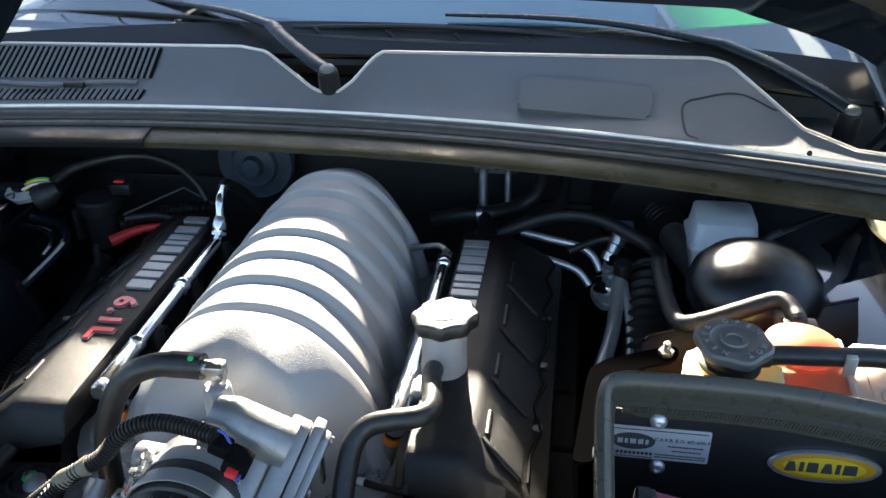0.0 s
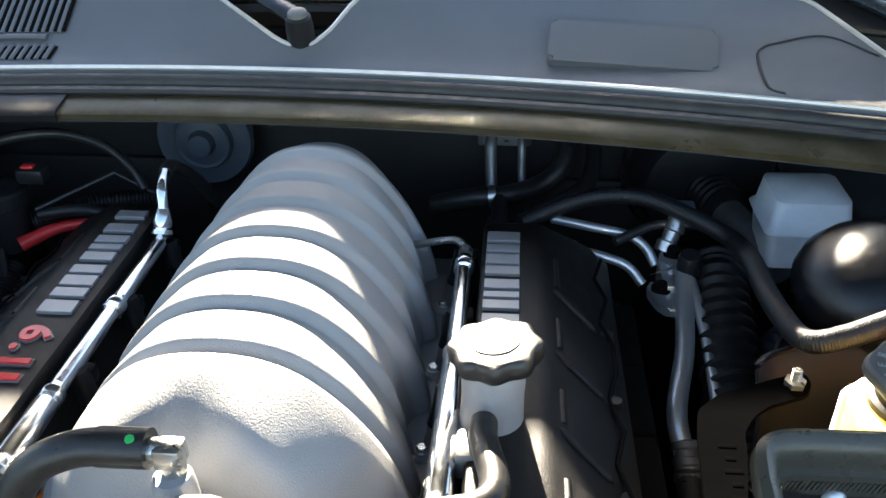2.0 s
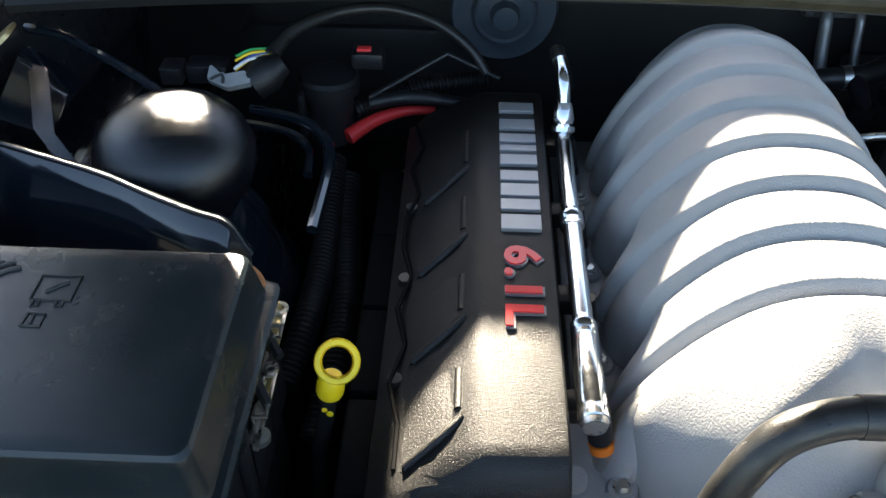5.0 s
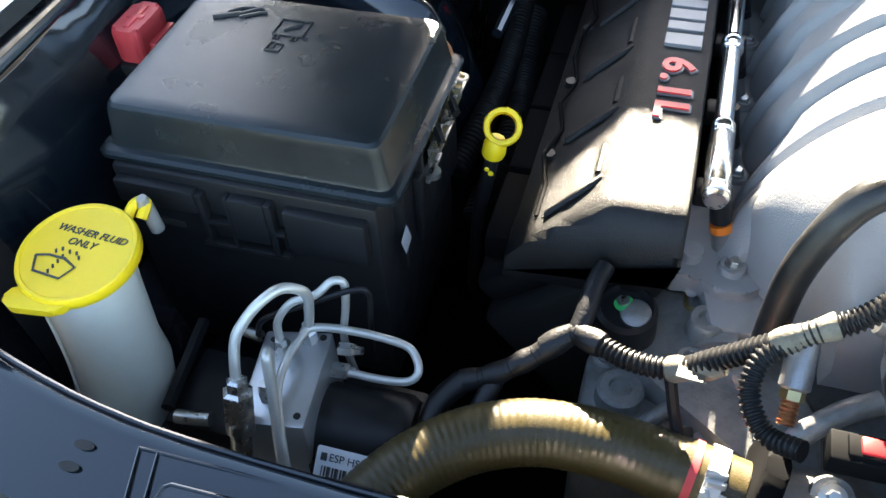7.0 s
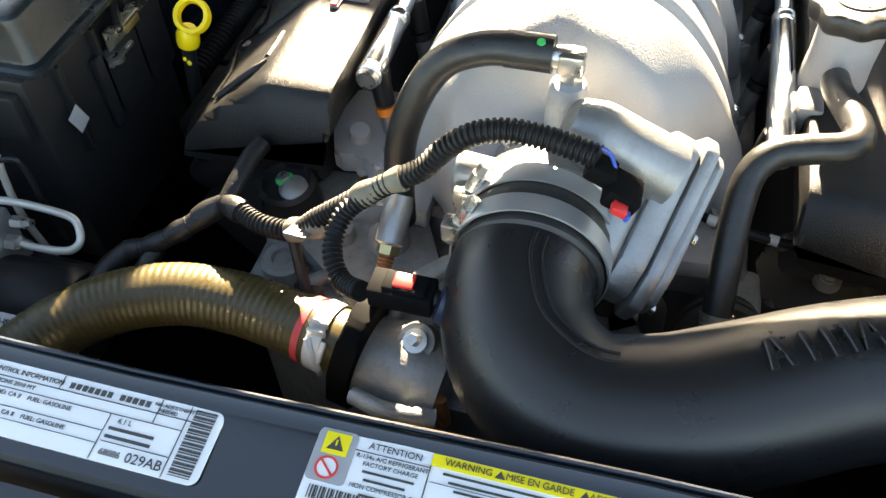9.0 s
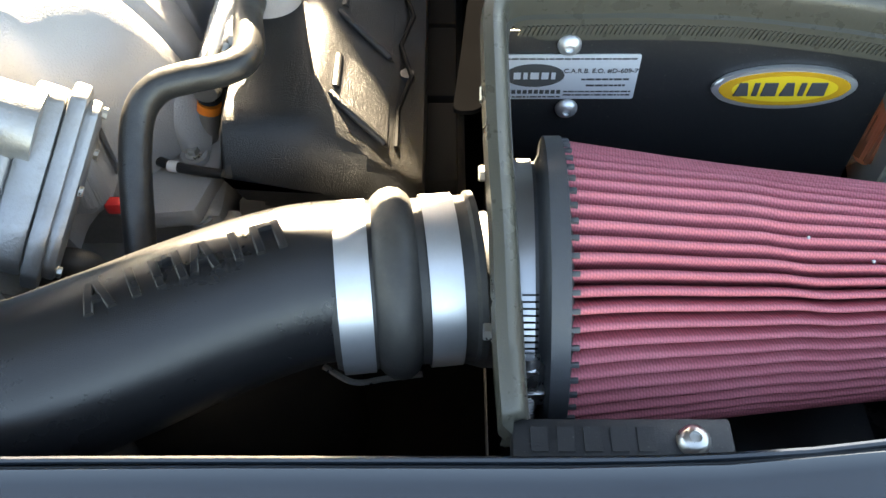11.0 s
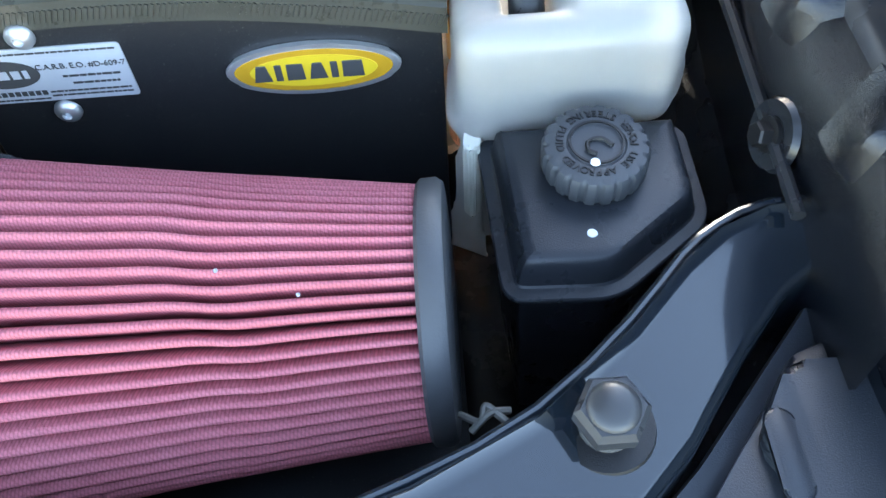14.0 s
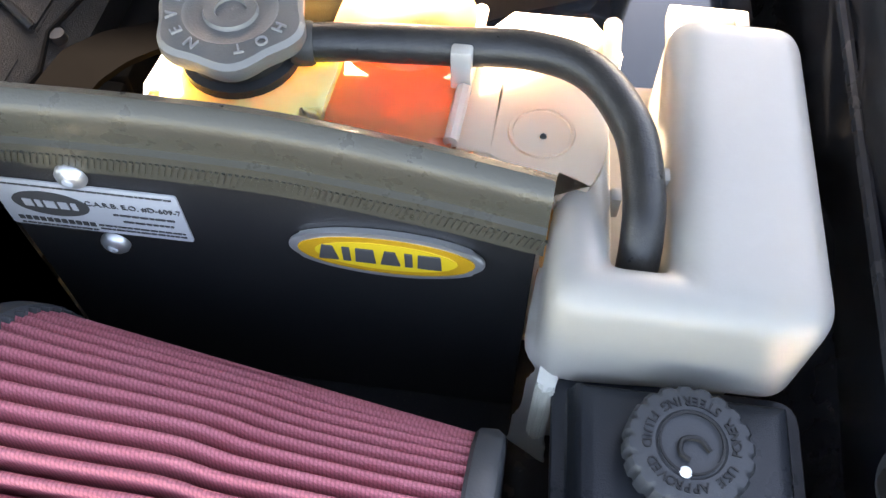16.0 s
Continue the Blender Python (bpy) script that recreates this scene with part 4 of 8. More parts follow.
def coil_cover(mirror):
    sx = (lambda x: 2 * CX - x) if mirror else (lambda x: x)
    fwd = 0.021 if mirror else 0.0                      # this bank of cylinders sits further forward
    nm = "coil_cover"
    cv = thing(nm, "black textured engine coil cover with silver emblem" + (", beside the oil filler" if mirror else " and red number"), "engine cover", (sx(-0.54), 0.87, 0.80), group="coil covers")
    secs = []
    for y, lift in ((0.622, -0.046 if mirror else -0.062), (0.630, -0.028 if mirror else -0.030), (0.638, -0.012), (0.648, -0.003), (0.660, 0.0), (0.80, 0.0), (1.0, 0.0), (1.105, 0.0), (1.118, -0.006), (1.124, -0.03)):
        z = 0.875 + lift
        yf = y - fwd
        lb = float(np.interp(y, [0.622, 0.665, 0.72], [0.036, 0.034, 0.0]))   # the underside rises at the front
        secs.append([(sx(-0.486), yf, 0.842), (sx(-0.4865), yf, max(z - 0.006, 0.8425)), (sx(-0.489), yf, max(z - 0.001, 0.843)), (sx(-0.493), yf, z), (sx(-0.545), yf, z), (sx(-0.553), yf, z - 0.0015), (sx(-0.560), yf, z - 0.006),
                     (sx(-0.592), yf, min(z - 0.008, 0.848)), (sx(-0.612), yf, min(z - 0.01, 0.833)), (sx(-0.632), yf, 0.818 + lift * 0.3), (sx(-0.634), yf, min(0.790 + lb, 0.812 + lift * 0.3)), (sx(-0.56), yf, min(0.800 + lb * 1.3, z - 0.02)), (sx(-0.50), yf, min(0.838, z - 0.012))])
    part("shell", loft(secs), M_COVER, cv, angle=30)
    for i, (y0, y1) in enumerate(((0.676, 0.735), (0.775, 0.838), (0.875, 0.942), (0.975, 1.05))):
        y0, y1 = y0 - fwd, y1 - fwd
        rb = loft([[(sx(-0.560), y0 + 0.012, 0.8655), (sx(-0.577), y0 - 0.004, 0.8605), (sx(-0.607), y0 - 0.022, 0.8395), (sx(-0.607), y0 - 0.022, 0.828), (sx(-0.560), y0 + 0.012, 0.850)],
                   [(sx(-0.560), y1, 0.8660), (sx(-0.577), y1, 0.8585), (sx(-0.607), y1 - 0.010, 0.8375), (sx(-0.607), y1 - 0.010, 0.828), (sx(-0.560), y1, 0.850)]])
        bmesh.ops.bevel(rb, geom=rb.edges[:], offset=0.0018, segments=2, affect="EDGES")
        part("raised_rib", rb, M_COVER, cv)
        part("rib_lip", tube([(sx(-0.563), y0 + 0.010, 0.8655), (sx(-0.577), y0 - 0.003, 0.8598), (sx(-0.604), y0 - 0.0185, 0.8405)], 0.0036, 10, 3), M_COVER, cv)
        part("rib_bar", tube([(sx(-0.566), y0 + 0.018, 0.8635), (sx(-0.566), y1 - 0.004, 0.8635)], 0.0036, 10, 0), M_COVER, cv)
        part("outer_step", box((min(sx(-0.660), sx(-0.630)), y0 - 0.015, 0.765), (max(sx(-0.660), sx(-0.630)), y1 + 0.018, 0.796), 0.004), M_MATTE, cv)
    zz = []
    for y in frange(0.66, 1.10, 11):
        zz.append((sx(-0.612 - (0.010 if int((y - 0.66) / 0.048) % 2 else 0.0)), y - fwd, 0.8335))
    part("seam", tube(zz, 0.0022, 6, 0), M_MATTE, cv)
    for y in (0.745, 0.86, 0.96):
        part("clip", lathe([(0.007, 0), (0.006, 0.006), (0, 0.006)], (sx(-0.618), y - fwd, 0.828), n=10), M_PLASTIC, cv)
    # emblem: four plain silver tiles with slits
    zt = 0.8775

    def tile(poly):
        p = [(sx(x) - 0.0055, 1.940 - y) if mirror else (x, y) for x, y in poly]
        return prism(p, zt - 0.003, zt + 0.0015, 0.0005, 1)
    x0, x1 = -0.5335, -0.4975
    spans = ((1.083, 1.067), (1.052, 1.035), (1.026, 1.012), (1.007, 0.997), (0.991, 0.975), (0.965, 0.950), (0.945, 0.927), (0.922, 0.907), (0.900, 0.880))
    tiles = [[(x0, a), (x0, b), (x1, b), (x1, a)] for a, b in spans]
    for t in tiles:
        part("emblem_tile", tile(t), M_LETTERS, cv, "brushed silver emblem tile", angle=20)
    if not mirror:
        nm_ = Matrix.Translation((-0.5175, 0.813, zt)) @ Matrix.Rotation(radians(-90), 4, "Z") @ Matrix.Diagonal((1.16, 1, 1, 1))
        part("number_edge", words("6.1L", 0.0415, 0.002, Matrix.Translation((0.0010, -0.0005, -0.0015)) @ nm_, 1.14, 0.0, 0.0022), M_LETEDGE, cv, angle=20)
        part("number", words("6.1L", 0.0415, 0.0022, nm_, 1.14, 0.0, 0.0012), M_LETRED, cv, "red raised capacity number", angle=20)
    return cv


coil_cover(False)
coil_cover(True)

# fuel rails with crimped collars
for nm, x, y0, y1, ya, yb in (("fuel_rail", -0.468, 0.684, 1.03, 0.775, 0.910), ("fuel_rail", -0.121, 0.668, 1.02, 0.855, 1.008)):
    fr = thing(nm, "chrome fuel rail tube with crimped collars", "fuel rail", (x, 0.85, 0.84), group="fuel rails")
    z = 0.866
    part("tube", tube([(x, y0 + 0.01, z), (x, y1, z)], 0.0086, 20, 0), M_CHROME, fr)
    part("end_sleeve", lathe([(0.010, 0), (0.0118, 0.002), (0.0118, 0.010), (0.0111, 0.012), (0.0115, 0.014), (0.0113, ya - y0 - 0.012), (0.0085, ya - y0 - 0.004), (0, ya - y0 - 0.004)], (x, y0, z), (0, 1, 0), 24), M_CHROME, fr)
    part("end_cap", lathe([(0.0, -0.004), (0.009, -0.004), (0.0108, 0), (0.0108, 0.003), (0, 0.003)], (x, y0, z), (0, 1, 0), 24), M_ZINC, fr)
    for yy in (ya, yb):
        part("collar", lathe([(0.0085, -0.012), (0.0112, -0.010), (0.0112, -0.006), (0.0096, -0.004), (0.0110, -0.002), (0.0110, 0.004), (0.0090, 0.006), (0.0085, 0.012)], (x, yy, z), (0, 1, 0), 20), M_CHROME, fr)
    sg = 1 if x < CX else -1
    for i in range(4):
        yi = 0.70 + 0.1146 * i if sg > 0 else 0.70 + 0.1146 * i
        inj = [(x + sg * 0.004, yi, z - 0.004), (x + sg * 0.010, yi - 0.004, z - 0.035)]
        part("injector", tube(inj, 0.0095, 12, 0), M_PLASTIC, fr)
        part("seal", tube([(x + sg * 0.0105, yi - 0.0045, z - 0.038), (x + sg * 0.0125, yi - 0.006, z - 0.045)], 0.0098, 14, 0), M_ORANGESEAL if i == 0 else M_PLASTIC, fr, "orange rubber seal" if i == 0 else "")
        part("injector_nose", tube([(x + sg * 0.0125, yi - 0.006, z - 0.045), (x + sg * 0.020, yi - 0.010, z - 0.078)], 0.0085, 12, 0), M_ALU, fr)
        part("plug", box((x - sg * 0.004 - 0.012, yi + 0.008, z - 0.036), (x - sg * 0.004 + 0.010, yi + 0.030, z - 0.018), 0.003), M_PLASTIC, fr)

rail_l_hose = thing("fuel_line", "plated fuel line fitting with black hose at the rail's end", "fuel line", (-0.468, 1.05, 0.87))
part("crimp", lathe([(0.009, -0.016), (0.0125, -0.013), (0.0125, -0.008), (0.010, -0.005), (0.0115, 0.0), (0.0095, 0.010), (0.008, 0.016)], (-0.468, 1.050, 0.882), (0, 0.55, 0.83), 18), M_CHROME, rail_l_hose)
part("neck", tube([(-0.468, 1.025, 0.866), (-0.468, 1.042, 0.872), (-0.468, 1.055, 0.890), (-0.470, 1.070, 0.915), (-0.473, 1.095, 0.925)], 0.007, 12, 6), M_CHROME, rail_l_hose)
part("hose", tube([(-0.473, 1.092, 0.924), (-0.474, 1.115, 0.922), (-0.465, 1.15, 0.89), (-0.45, 1.18, 0.84)], 0.008, 12, 6), M_HOSE, rail_l_hose)
cross = thing("fuel_crossover", "thin black crossover line at the rail's rear", "fuel line", (-0.12, 1.04, 0.86))
part("line", tube([(-0.121, 1.012, 0.866), (-0.121, 1.035, 0.868), (-0.135, 1.05, 0.872), (-0.17, 1.06, 0.86), (-0.20, 1.10, 0.83)], 0.0045, 10, 6), M_ZINC, cross)
part("nut", lathe([(0.008, -0.005), (0.008, 0.006), (0, 0.006)], (-0.121, 1.03, 0.868), (0, 1, 0), 6), M_ZINC, cross)

# oil filler
oil = thing("oil_filler", "grey cast oil filler neck with a black lobed cap", "oil filler", (-0.082, 0.77, 0.85))
part("neck", lathe([(0.029, -0.01), (0.027, 0.012), (0.0255, 0.045), (0.0265, 0.078), (0.0235, 0.080), (0, 0.080)], (-0.084, 0.768, 0.853), (0.02, 0.02, 1), 28), M_SILVER, oil)
part("neck_bracket", box((-0.112, 0.715, 0.850), (-0.090, 0.748, 0.880), 0.006), M_ALU, oil)
cap = part("cap", moved(lathe([(0, 0), (0.034, 0), (0.036, 0.003), (0.037, 0.012), (0.0355, 0.016), (0.033, 0.0175), (0.020, 0.0178), (0, 0.0178)], (0, 0, 0), (0, 0, 1), 96, lambda a, i: 1 + 0.055 * math.cos(8 * a) * (1 if 0 < i < 6 else 0.5)),
                     axis_matrix((-0.081, 0.772, 0.930), (-0.09, 0.09, 1))), M_CAP, oil, "black lobed screw cap")
cm = axis_matrix((-0.0826, 0.7736, 0.9480), (-0.09, 0.09, 1)) @ Matrix.Rotation(radians(18), 4, "Z")
part("cap_disc", moved(lathe([(0.0205, 0), (0.020, 0.0008), (0, 0.0008)], n=40), cm), M_PLASTIC, cap)
part("cap_mark", moved(join(bars([(-0.012, 0.000, 0.008, 0.003), (-0.012, -0.005, 0.007, -0.002), (-0.009, -0.009, 0.006, -0.007), (0.009, -0.004, 0.013, 0.002), (-0.004, 0.006, 0.007, 0.009), (0.007, 0.008, 0.012, 0.010), (-0.009, 0.008, -0.005, 0.010)], 0.0, 0.0006),
                                        *[bars([(0.0165 * math.cos(a) - 0.0012, 0.0165 * math.sin(a) - 0.0012, 0.0165 * math.cos(a) + 0.0012, 0.0165 * math.sin(a) + 0.0012)], 0, 0.0006) for a in frange(3.5, 5.9, 14)]), cm @ Matrix.Translation((0, 0, 0.0012))), M_LABEL, cap)
part("spout", tube([(-0.088, 0.745, 0.893), (-0.089, 0.722, 0.900)], 0.0075, 14, 0), M_ZINC, oil)
pcv = thing("breather_hose", "black rubber breather hose bent from the oil filler", "hose", (-0.11, 0.62, 0.86))
part("hose", tube([(-0.089, 0.732, 0.899), (-0.0885, 0.712, 0.903), (-0.084, 0.688, 0.908), (-0.079, 0.664, 0.912), (-0.080, 0.644, 0.915), (-0.092, 0.632, 0.916), (-0.115, 0.627, 0.914), (-0.136, 0.622, 0.909), (-0.149, 0.610, 0.898), (-0.153, 0.588, 0.878), (-0.153, 0.560, 0.850), (-0.152, 0.535, 0.822), (-0.150, 0.515, 0.795)], 0.0112, 16, 6), M_HOSE, pcv)
part("end_clip", lathe([(0.0125, -0.004), (0.0128, 0.0), (0.0125, 0.004)], (-0.152, 0.534, 0.821), (0, 0.6, 0.8), 18), M_ZINC, pcv)

# throttle body
tb = thing("throttle_body", "cast aluminium electronic throttle body", "throttle body", (CX, 0.56, 0.82))
part("bore", lathe([(0.046, 0), (0.050, 0.004), (0.050, 0.028), (0.055, 0.032), (0.055, 0.048), (0.049, 0.050), (0.049, 0.075), (0, 0.075)], (-0.288, 0.528, 0.868), (0, 1, 0.02), 40), M_ALU, tb)
TURN = Matrix.Translation((-0.296, 0.565, 0.894)) @ Matrix.Rotation(radians(25), 4, "Y") @ Matrix.Translation((0.288, -0.565, -0.868))
part("motor", moved(lathe([(0, -0.004), (0.016, -0.003), (0.0185, 0.0), (0.0245, 0.016), (0.0250, 0.022), (0.0250, 0.080), (0, 0.080)], (-0.292, 0.584, 0.919), (1, 0, 0), 32), TURN), M_ALU, tb)
part("left_boss", lathe([(0, 0), (0.014, 0.001), (0.016, 0.004), (0.016, 0.03), (0, 0.03)], (-0.358, 0.565, 0.895), (1, 0, -0.1), 20), M_ALU, tb)
yz = [(0.624, 0.922), (0.614, 0.938), (0.598, 0.941), (0.522, 0.886), (0.507, 0.866), (0.510, 0.846), (0.528, 0.842), (0.602, 0.880), (0.624, 0.900)]
flip = TURN @ Matrix(((0, 0, 1, 0), (1, 0, 0, 0), (0, 1, 0, 0), (0, 0, 0, 1)))
part("gear_case", prism([(0.565 + (y - 0.565) * 0.95, 0.891 + (z - 0.891) * 0.95) for y, z in yz], -0.222, -0.2002, 0.004, 2, flip), M_ALU, tb)
part("case_shoulder", prism([(0.585, 0.918), (0.562, 0.912), (0.520, 0.882), (0.511, 0.866), (0.514, 0.850), (0.530, 0.848), (0.590, 0.880)], -0.248, -0.2205, 0.008, 3, flip), M_ALU, tb)
part("gear_cover", prism([(CY + (y - CY) * 1.04, CZ + (z - CZ) * 1.04) for CY, CZ in ((0.565, 0.891),) for y, z in yz], -0.1998, -0.188, 0.003, 2, flip), M_ALU, tb)
part("gear_cover_lid", prism([(0.565 + (y - 0.565) * 0.92, 0.891 + (z - 0.891) * 0.92) for y, z in yz], -0.189, -0.179, 0.004, 2, flip), M_ALU, tb)
part("plug_socket", moved(box((-0.262, 0.522, 0.920), (-0.238, 0.548, 0.936), 0.003), TURN), M_MATTE, tb)
for y, z in ((0.608, 0.925), (0.518, 0.858), (0.60, 0.889), (0.555, 0.902)):
    part("screw", moved(lathe([(0.004, 0), (0.004, 0.003), (0, 0.003)], (-0.179, y, z), (1, 0, 0), 8), TURN), M_ZINC, tb)
part("red_latch", moved(box((-0.256, 0.514, 0.926), (-0.245, 0.523, 0.932), 0.0015), TURN), M_RED, tb, "red connector latch")
part("blue_tab", moved(box((-0.245, 0.515, 0.924), (-0.2415, 0.522, 0.929), 0.001), TURN), M_BLUEPL, tb)
part("black_plug", moved(box((-0.280, 0.530, 0.926), (-0.260, 0.548, 0.940), 0.003), TURN), M_MATTE, tb)
part("blue_wire", moved(tube([(-0.262, 0.540, 0.938), (-0.272, 0.542, 0.946), (-0.285, 0.542, 0.946)], 0.0014, 6, 5), TURN), M_BLUEPL, tb)

# intake tube with couplers and clamps
it = thing("intake_tube", "satin black moulded intake tube with steel clamps", "intake tube", (-0.14, 0.44, 0.79))
TUBE = [(-0.289, 0.535, 0.872), (-0.291, 0.505, 0.873), (-0.291, 0.474, 0.870), (-0.274, 0.437, 0.862), (-0.235, 0.414, 0.857), (-0.188, 0.420, 0.858), (-0.140, 0.440, 0.861), (-0.085, 0.469, 0.861), (-0.035, 0.490, 0.861), (0.0, 0.497, 0.859), (0.035, 0.499, 0.856)]
part("pipe", tube(TUBE, lambda u: 0.0505 + 0.002 * math.sin(math.pi * u), 40, 10), M_TUBE, it, angle=60)


def hoop(origin, axis, r, w, t=0.0015):
    return lathe([(r, -w / 2), (r + t, -w / 2), (r + t, w / 2), (r, w / 2)], origin, axis, 48, hollow=True)


A1, A2 = Vector((0, 1, -0.05)), Vector((1, 0.12, -0.03))
part("coupler", lathe([(0.0505, -0.030), (0.0530, -0.028), (0.0530, -0.010), (0.0545, -0.006), (0.0545, 0.004), (0.0530, 0.008), (0.0530, 0.026), (0.0505, 0.028)], (-0.2893, 0.527, 0.872), A1, 48), M_RUBBER, it)
for yy, zz_ in ((0.5115, 0.874), (0.544, 0.870)):
    part("hose_clamp", hoop((-0.2895, yy, zz_), A1, 0.0550, 0.0165), M_CLAMP, it, "bright steel worm-drive clamp")
    part("clamp_screw", join(tube([(-0.346, yy - 0.003, 0.884), (-0.334, yy + 0.004, 0.913)], 0.0062, 10, 0), tube([(-0.334, yy + 0.004, 0.913), (-0.331, yy + 0.006, 0.920)], 0.0048, 6, 0), box((-0.352, yy - 0.008, 0.886), (-0.338, yy + 0.006, 0.902), 0.002)), M_ZINC, it)
part("hump_coupler", lathe([(0.0515, -0.040), (0.0535, -0.036), (0.0535, -0.014), (0.0570, -0.011), (0.0608, -0.006), (0.0622, 0.000), (0.0610, 0.006), (0.0570, 0.011), (0.0535, 0.013), (0.0535, 0.046), (0.0560, 0.048), (0.0560, 0.052), (0.051, 0.053)], (0.028, 0.498, 0.854), A2, 52), M_RUBBER, it)
for dx in (-0.026, 0.0285):
    part("hose_clamp", hoop(Vector((0.028, 0.498, 0.854)) + A2.normalized() * dx, A2, 0.0542, 0.0200), M_CLAMP, it, "wide polished steel clamp")
part("clamp_spring", tube([(-0.02, 0.462, 0.81), (0.0, 0.452, 0.807), (0.02, 0.455, 0.806), (0.045, 0.458, 0.807)], 0.0022, 6, 6), M_ZINC, it)
part("sensor_grommet", lathe([(0.016, -0.004), (0.016, 0.004), (0.012, 0.006), (0, 0.006)], (-0.336, 0.462, 0.874), (-1, 0.05, 0.25), 24), M_GROMMET, it, "blue rubber sensor grommet")


def on_pipe(ang, u0, u1, lift=0.0):
    """Points along the pipe's skin; ang in degrees from its top towards the outside of the bend."""
    P = spline(TUBE, 10)
    out = []
    for i in range(int(u0 * (len(P) - 1)), int(u1 * (len(P) - 1)) + 1):
        d = (P[min(i + 1, len(P) - 1)] - P[max(i - 1, 0)]).normalized()
        side = d.cross(Vector((0, 0, 1))).normalized()
        up = side.cross(d)
        u = i / (len(P) - 1)
        r = 0.0505 + 0.002 * math.sin(math.pi * u) + lift
        out.append(P[i] + (up * math.cos(radians(ang)) + side * math.sin(radians(ang))) * r)
    return out


for ang in (-8, -16):
    part("mould_seam", tube(on_pipe(ang, 0.12, 0.44), 0.0013, 6, 0), M_TUBE, it)
# moulded emblem on the pipe: plain raised blocks
for i in range(6):
    x = -0.131 + 0.0178 * i
    P = [Vector(q) for q in TUBE]
    j = max(k for k in range(len(P) - 1) if P[k].x <= x and k > 3)
    f = (x - P[j].x) / (P[j + 1].x - P[j].x)
    c, d = P[j].lerp(P[j + 1], f), (P[j + 1] - P[j]).normalized()
    e = Vector((-d.y, d.x, 0)).normalized()
    up = d.cross(e)
    wide = 0.0064 if i in (0, 2, 3, 5) else 0.0026
    for side in ((-1, 1) if wide > 0.005 else (0,)):    # two strokes, or one
        rows = []
        for a in frange(-9, 13, 6):
            u = (a + 9) / 22
            w = wide * (1 - 0.72 * u if i in (0, 3) else 1)
            mid = side * w
            n = up * math.cos(radians(a)) + e * math.sin(radians(a))
            rows.append([c + d * (mid + o) + n * r for o, r in ((-0.0026, 0.0500), (-0.0026, 0.0546), (-0.0018, 0.0554), (0.0018, 0.0554), (0.0026, 0.0546), (0.0026, 0.0500))])
        part("moulded_block", loft(rows), M_TUBE, it)
    if wide > 0.005:                                    # the cross stroke
        rows = []
        for a in ((-2, 2) if i in (0, 3) else (9, 13)):
            n = up * math.cos(radians(a)) + e * math.sin(radians(a))
            rows.append([c + d * o + n * r for o, r in ((-0.0050, 0.0500), (-0.0050, 0.0549), (0.0, 0.0554), (0.0050, 0.0549), (0.0050, 0.0500))])
        part("moulded_block", loft(rows), M_TUBE, it)

# behind the throttle body: wire, bracket and drain elbow
vw = thing("valley_wire", "thin black wire with white bands behind the throttle body", "wiring", (-0.10, 0.645, 0.80))
part("wire", tube([(-0.185, 0.665, 0.800), (-0.161, 0.650, 0.803), (-0.130, 0.643, 0.802), (-0.101, 0.641, 0.800), (-0.070, 0.641, 0.798), (-0.048, 0.648, 0.790), (-0.035, 0.665, 0.770)], 0.0042, 10, 6), M_PLASTIC, vw)
for c in ((-0.158, 0.6487, 0.803), (-0.108, 0.6413, 0.8005)):
    part("white_band", tube([Vector(c) + Vector((-0.004, 0.0008, 0)), Vector(c) + Vector((0.004, -0.0008, 0))], 0.0047, 10, 0), M_LABEL, vw, "white tape band")
tbk = thing("support_bracket", "bare aluminium bracket with a black rubber elbow under the throttle body", "bracket", (-0.235, 0.55, 0.78))
part("plate", prism(round_poly([(-0.268, 0.566), (-0.206, 0.540), (-0.200, 0.530), (-0.226, 0.524), (-0.270, 0.536)], 0.006), 0.782, 0.790, 0.002, 2), M_ALU, tbk)
part("elbow", tube([(-0.232, 0.548, 0.788), (-0.231, 0.548, 0.803), (-0.222, 0.546, 0.812), (-0.206, 0.546, 0.812), (-0.196, 0.548, 0.800), (-0.194, 0.55, 0.77)], 0.0105, 14, 6), M_RUBBER, tbk, "black rubber elbow")
part("red_cap", box((-0.193, 0.588, 0.814), (-0.180, 0.598, 0.826), 0.003), M_RED, tbk, "small red cap")
acd = thing("accessory_drive", "dark belt tensioner and bracket in front of the engine", "belt drive", (-0.12, 0.60, 0.70))
part("pulley", lathe([(0.036, -0.012), (0.038, -0.010), (0.038, -0.004), (0.034, -0.002), (0.034, 0.002), (0.038, 0.004), (0.038, 0.010), (0.034, 0.013), (0.015, 0.011), (0.013, 0.016), (0, 0.016)], (-0.135, 0.575, 0.742), (0.05, -0.85, 0.5), 40), M_DARK, acd)
hex_bolt("pulley_bolt", acd, (-0.1345, 0.565, 0.7495), (0.05, -0.85, 0.5), 0.013, 0.008, 0.010)
part("arm", box((-0.150, 0.590, 0.725), (-0.105, 0.640, 0.765), 0.010, 3), M_CAST, acd)
part("bracket", prism(round_poly([(-0.105, 0.60), (-0.03, 0.62), (-0.02, 0.68), (-0.07, 0.70), (-0.115, 0.66)], 0.012), 0.735, 0.762, 0.006, 2), M_DARK, acd)
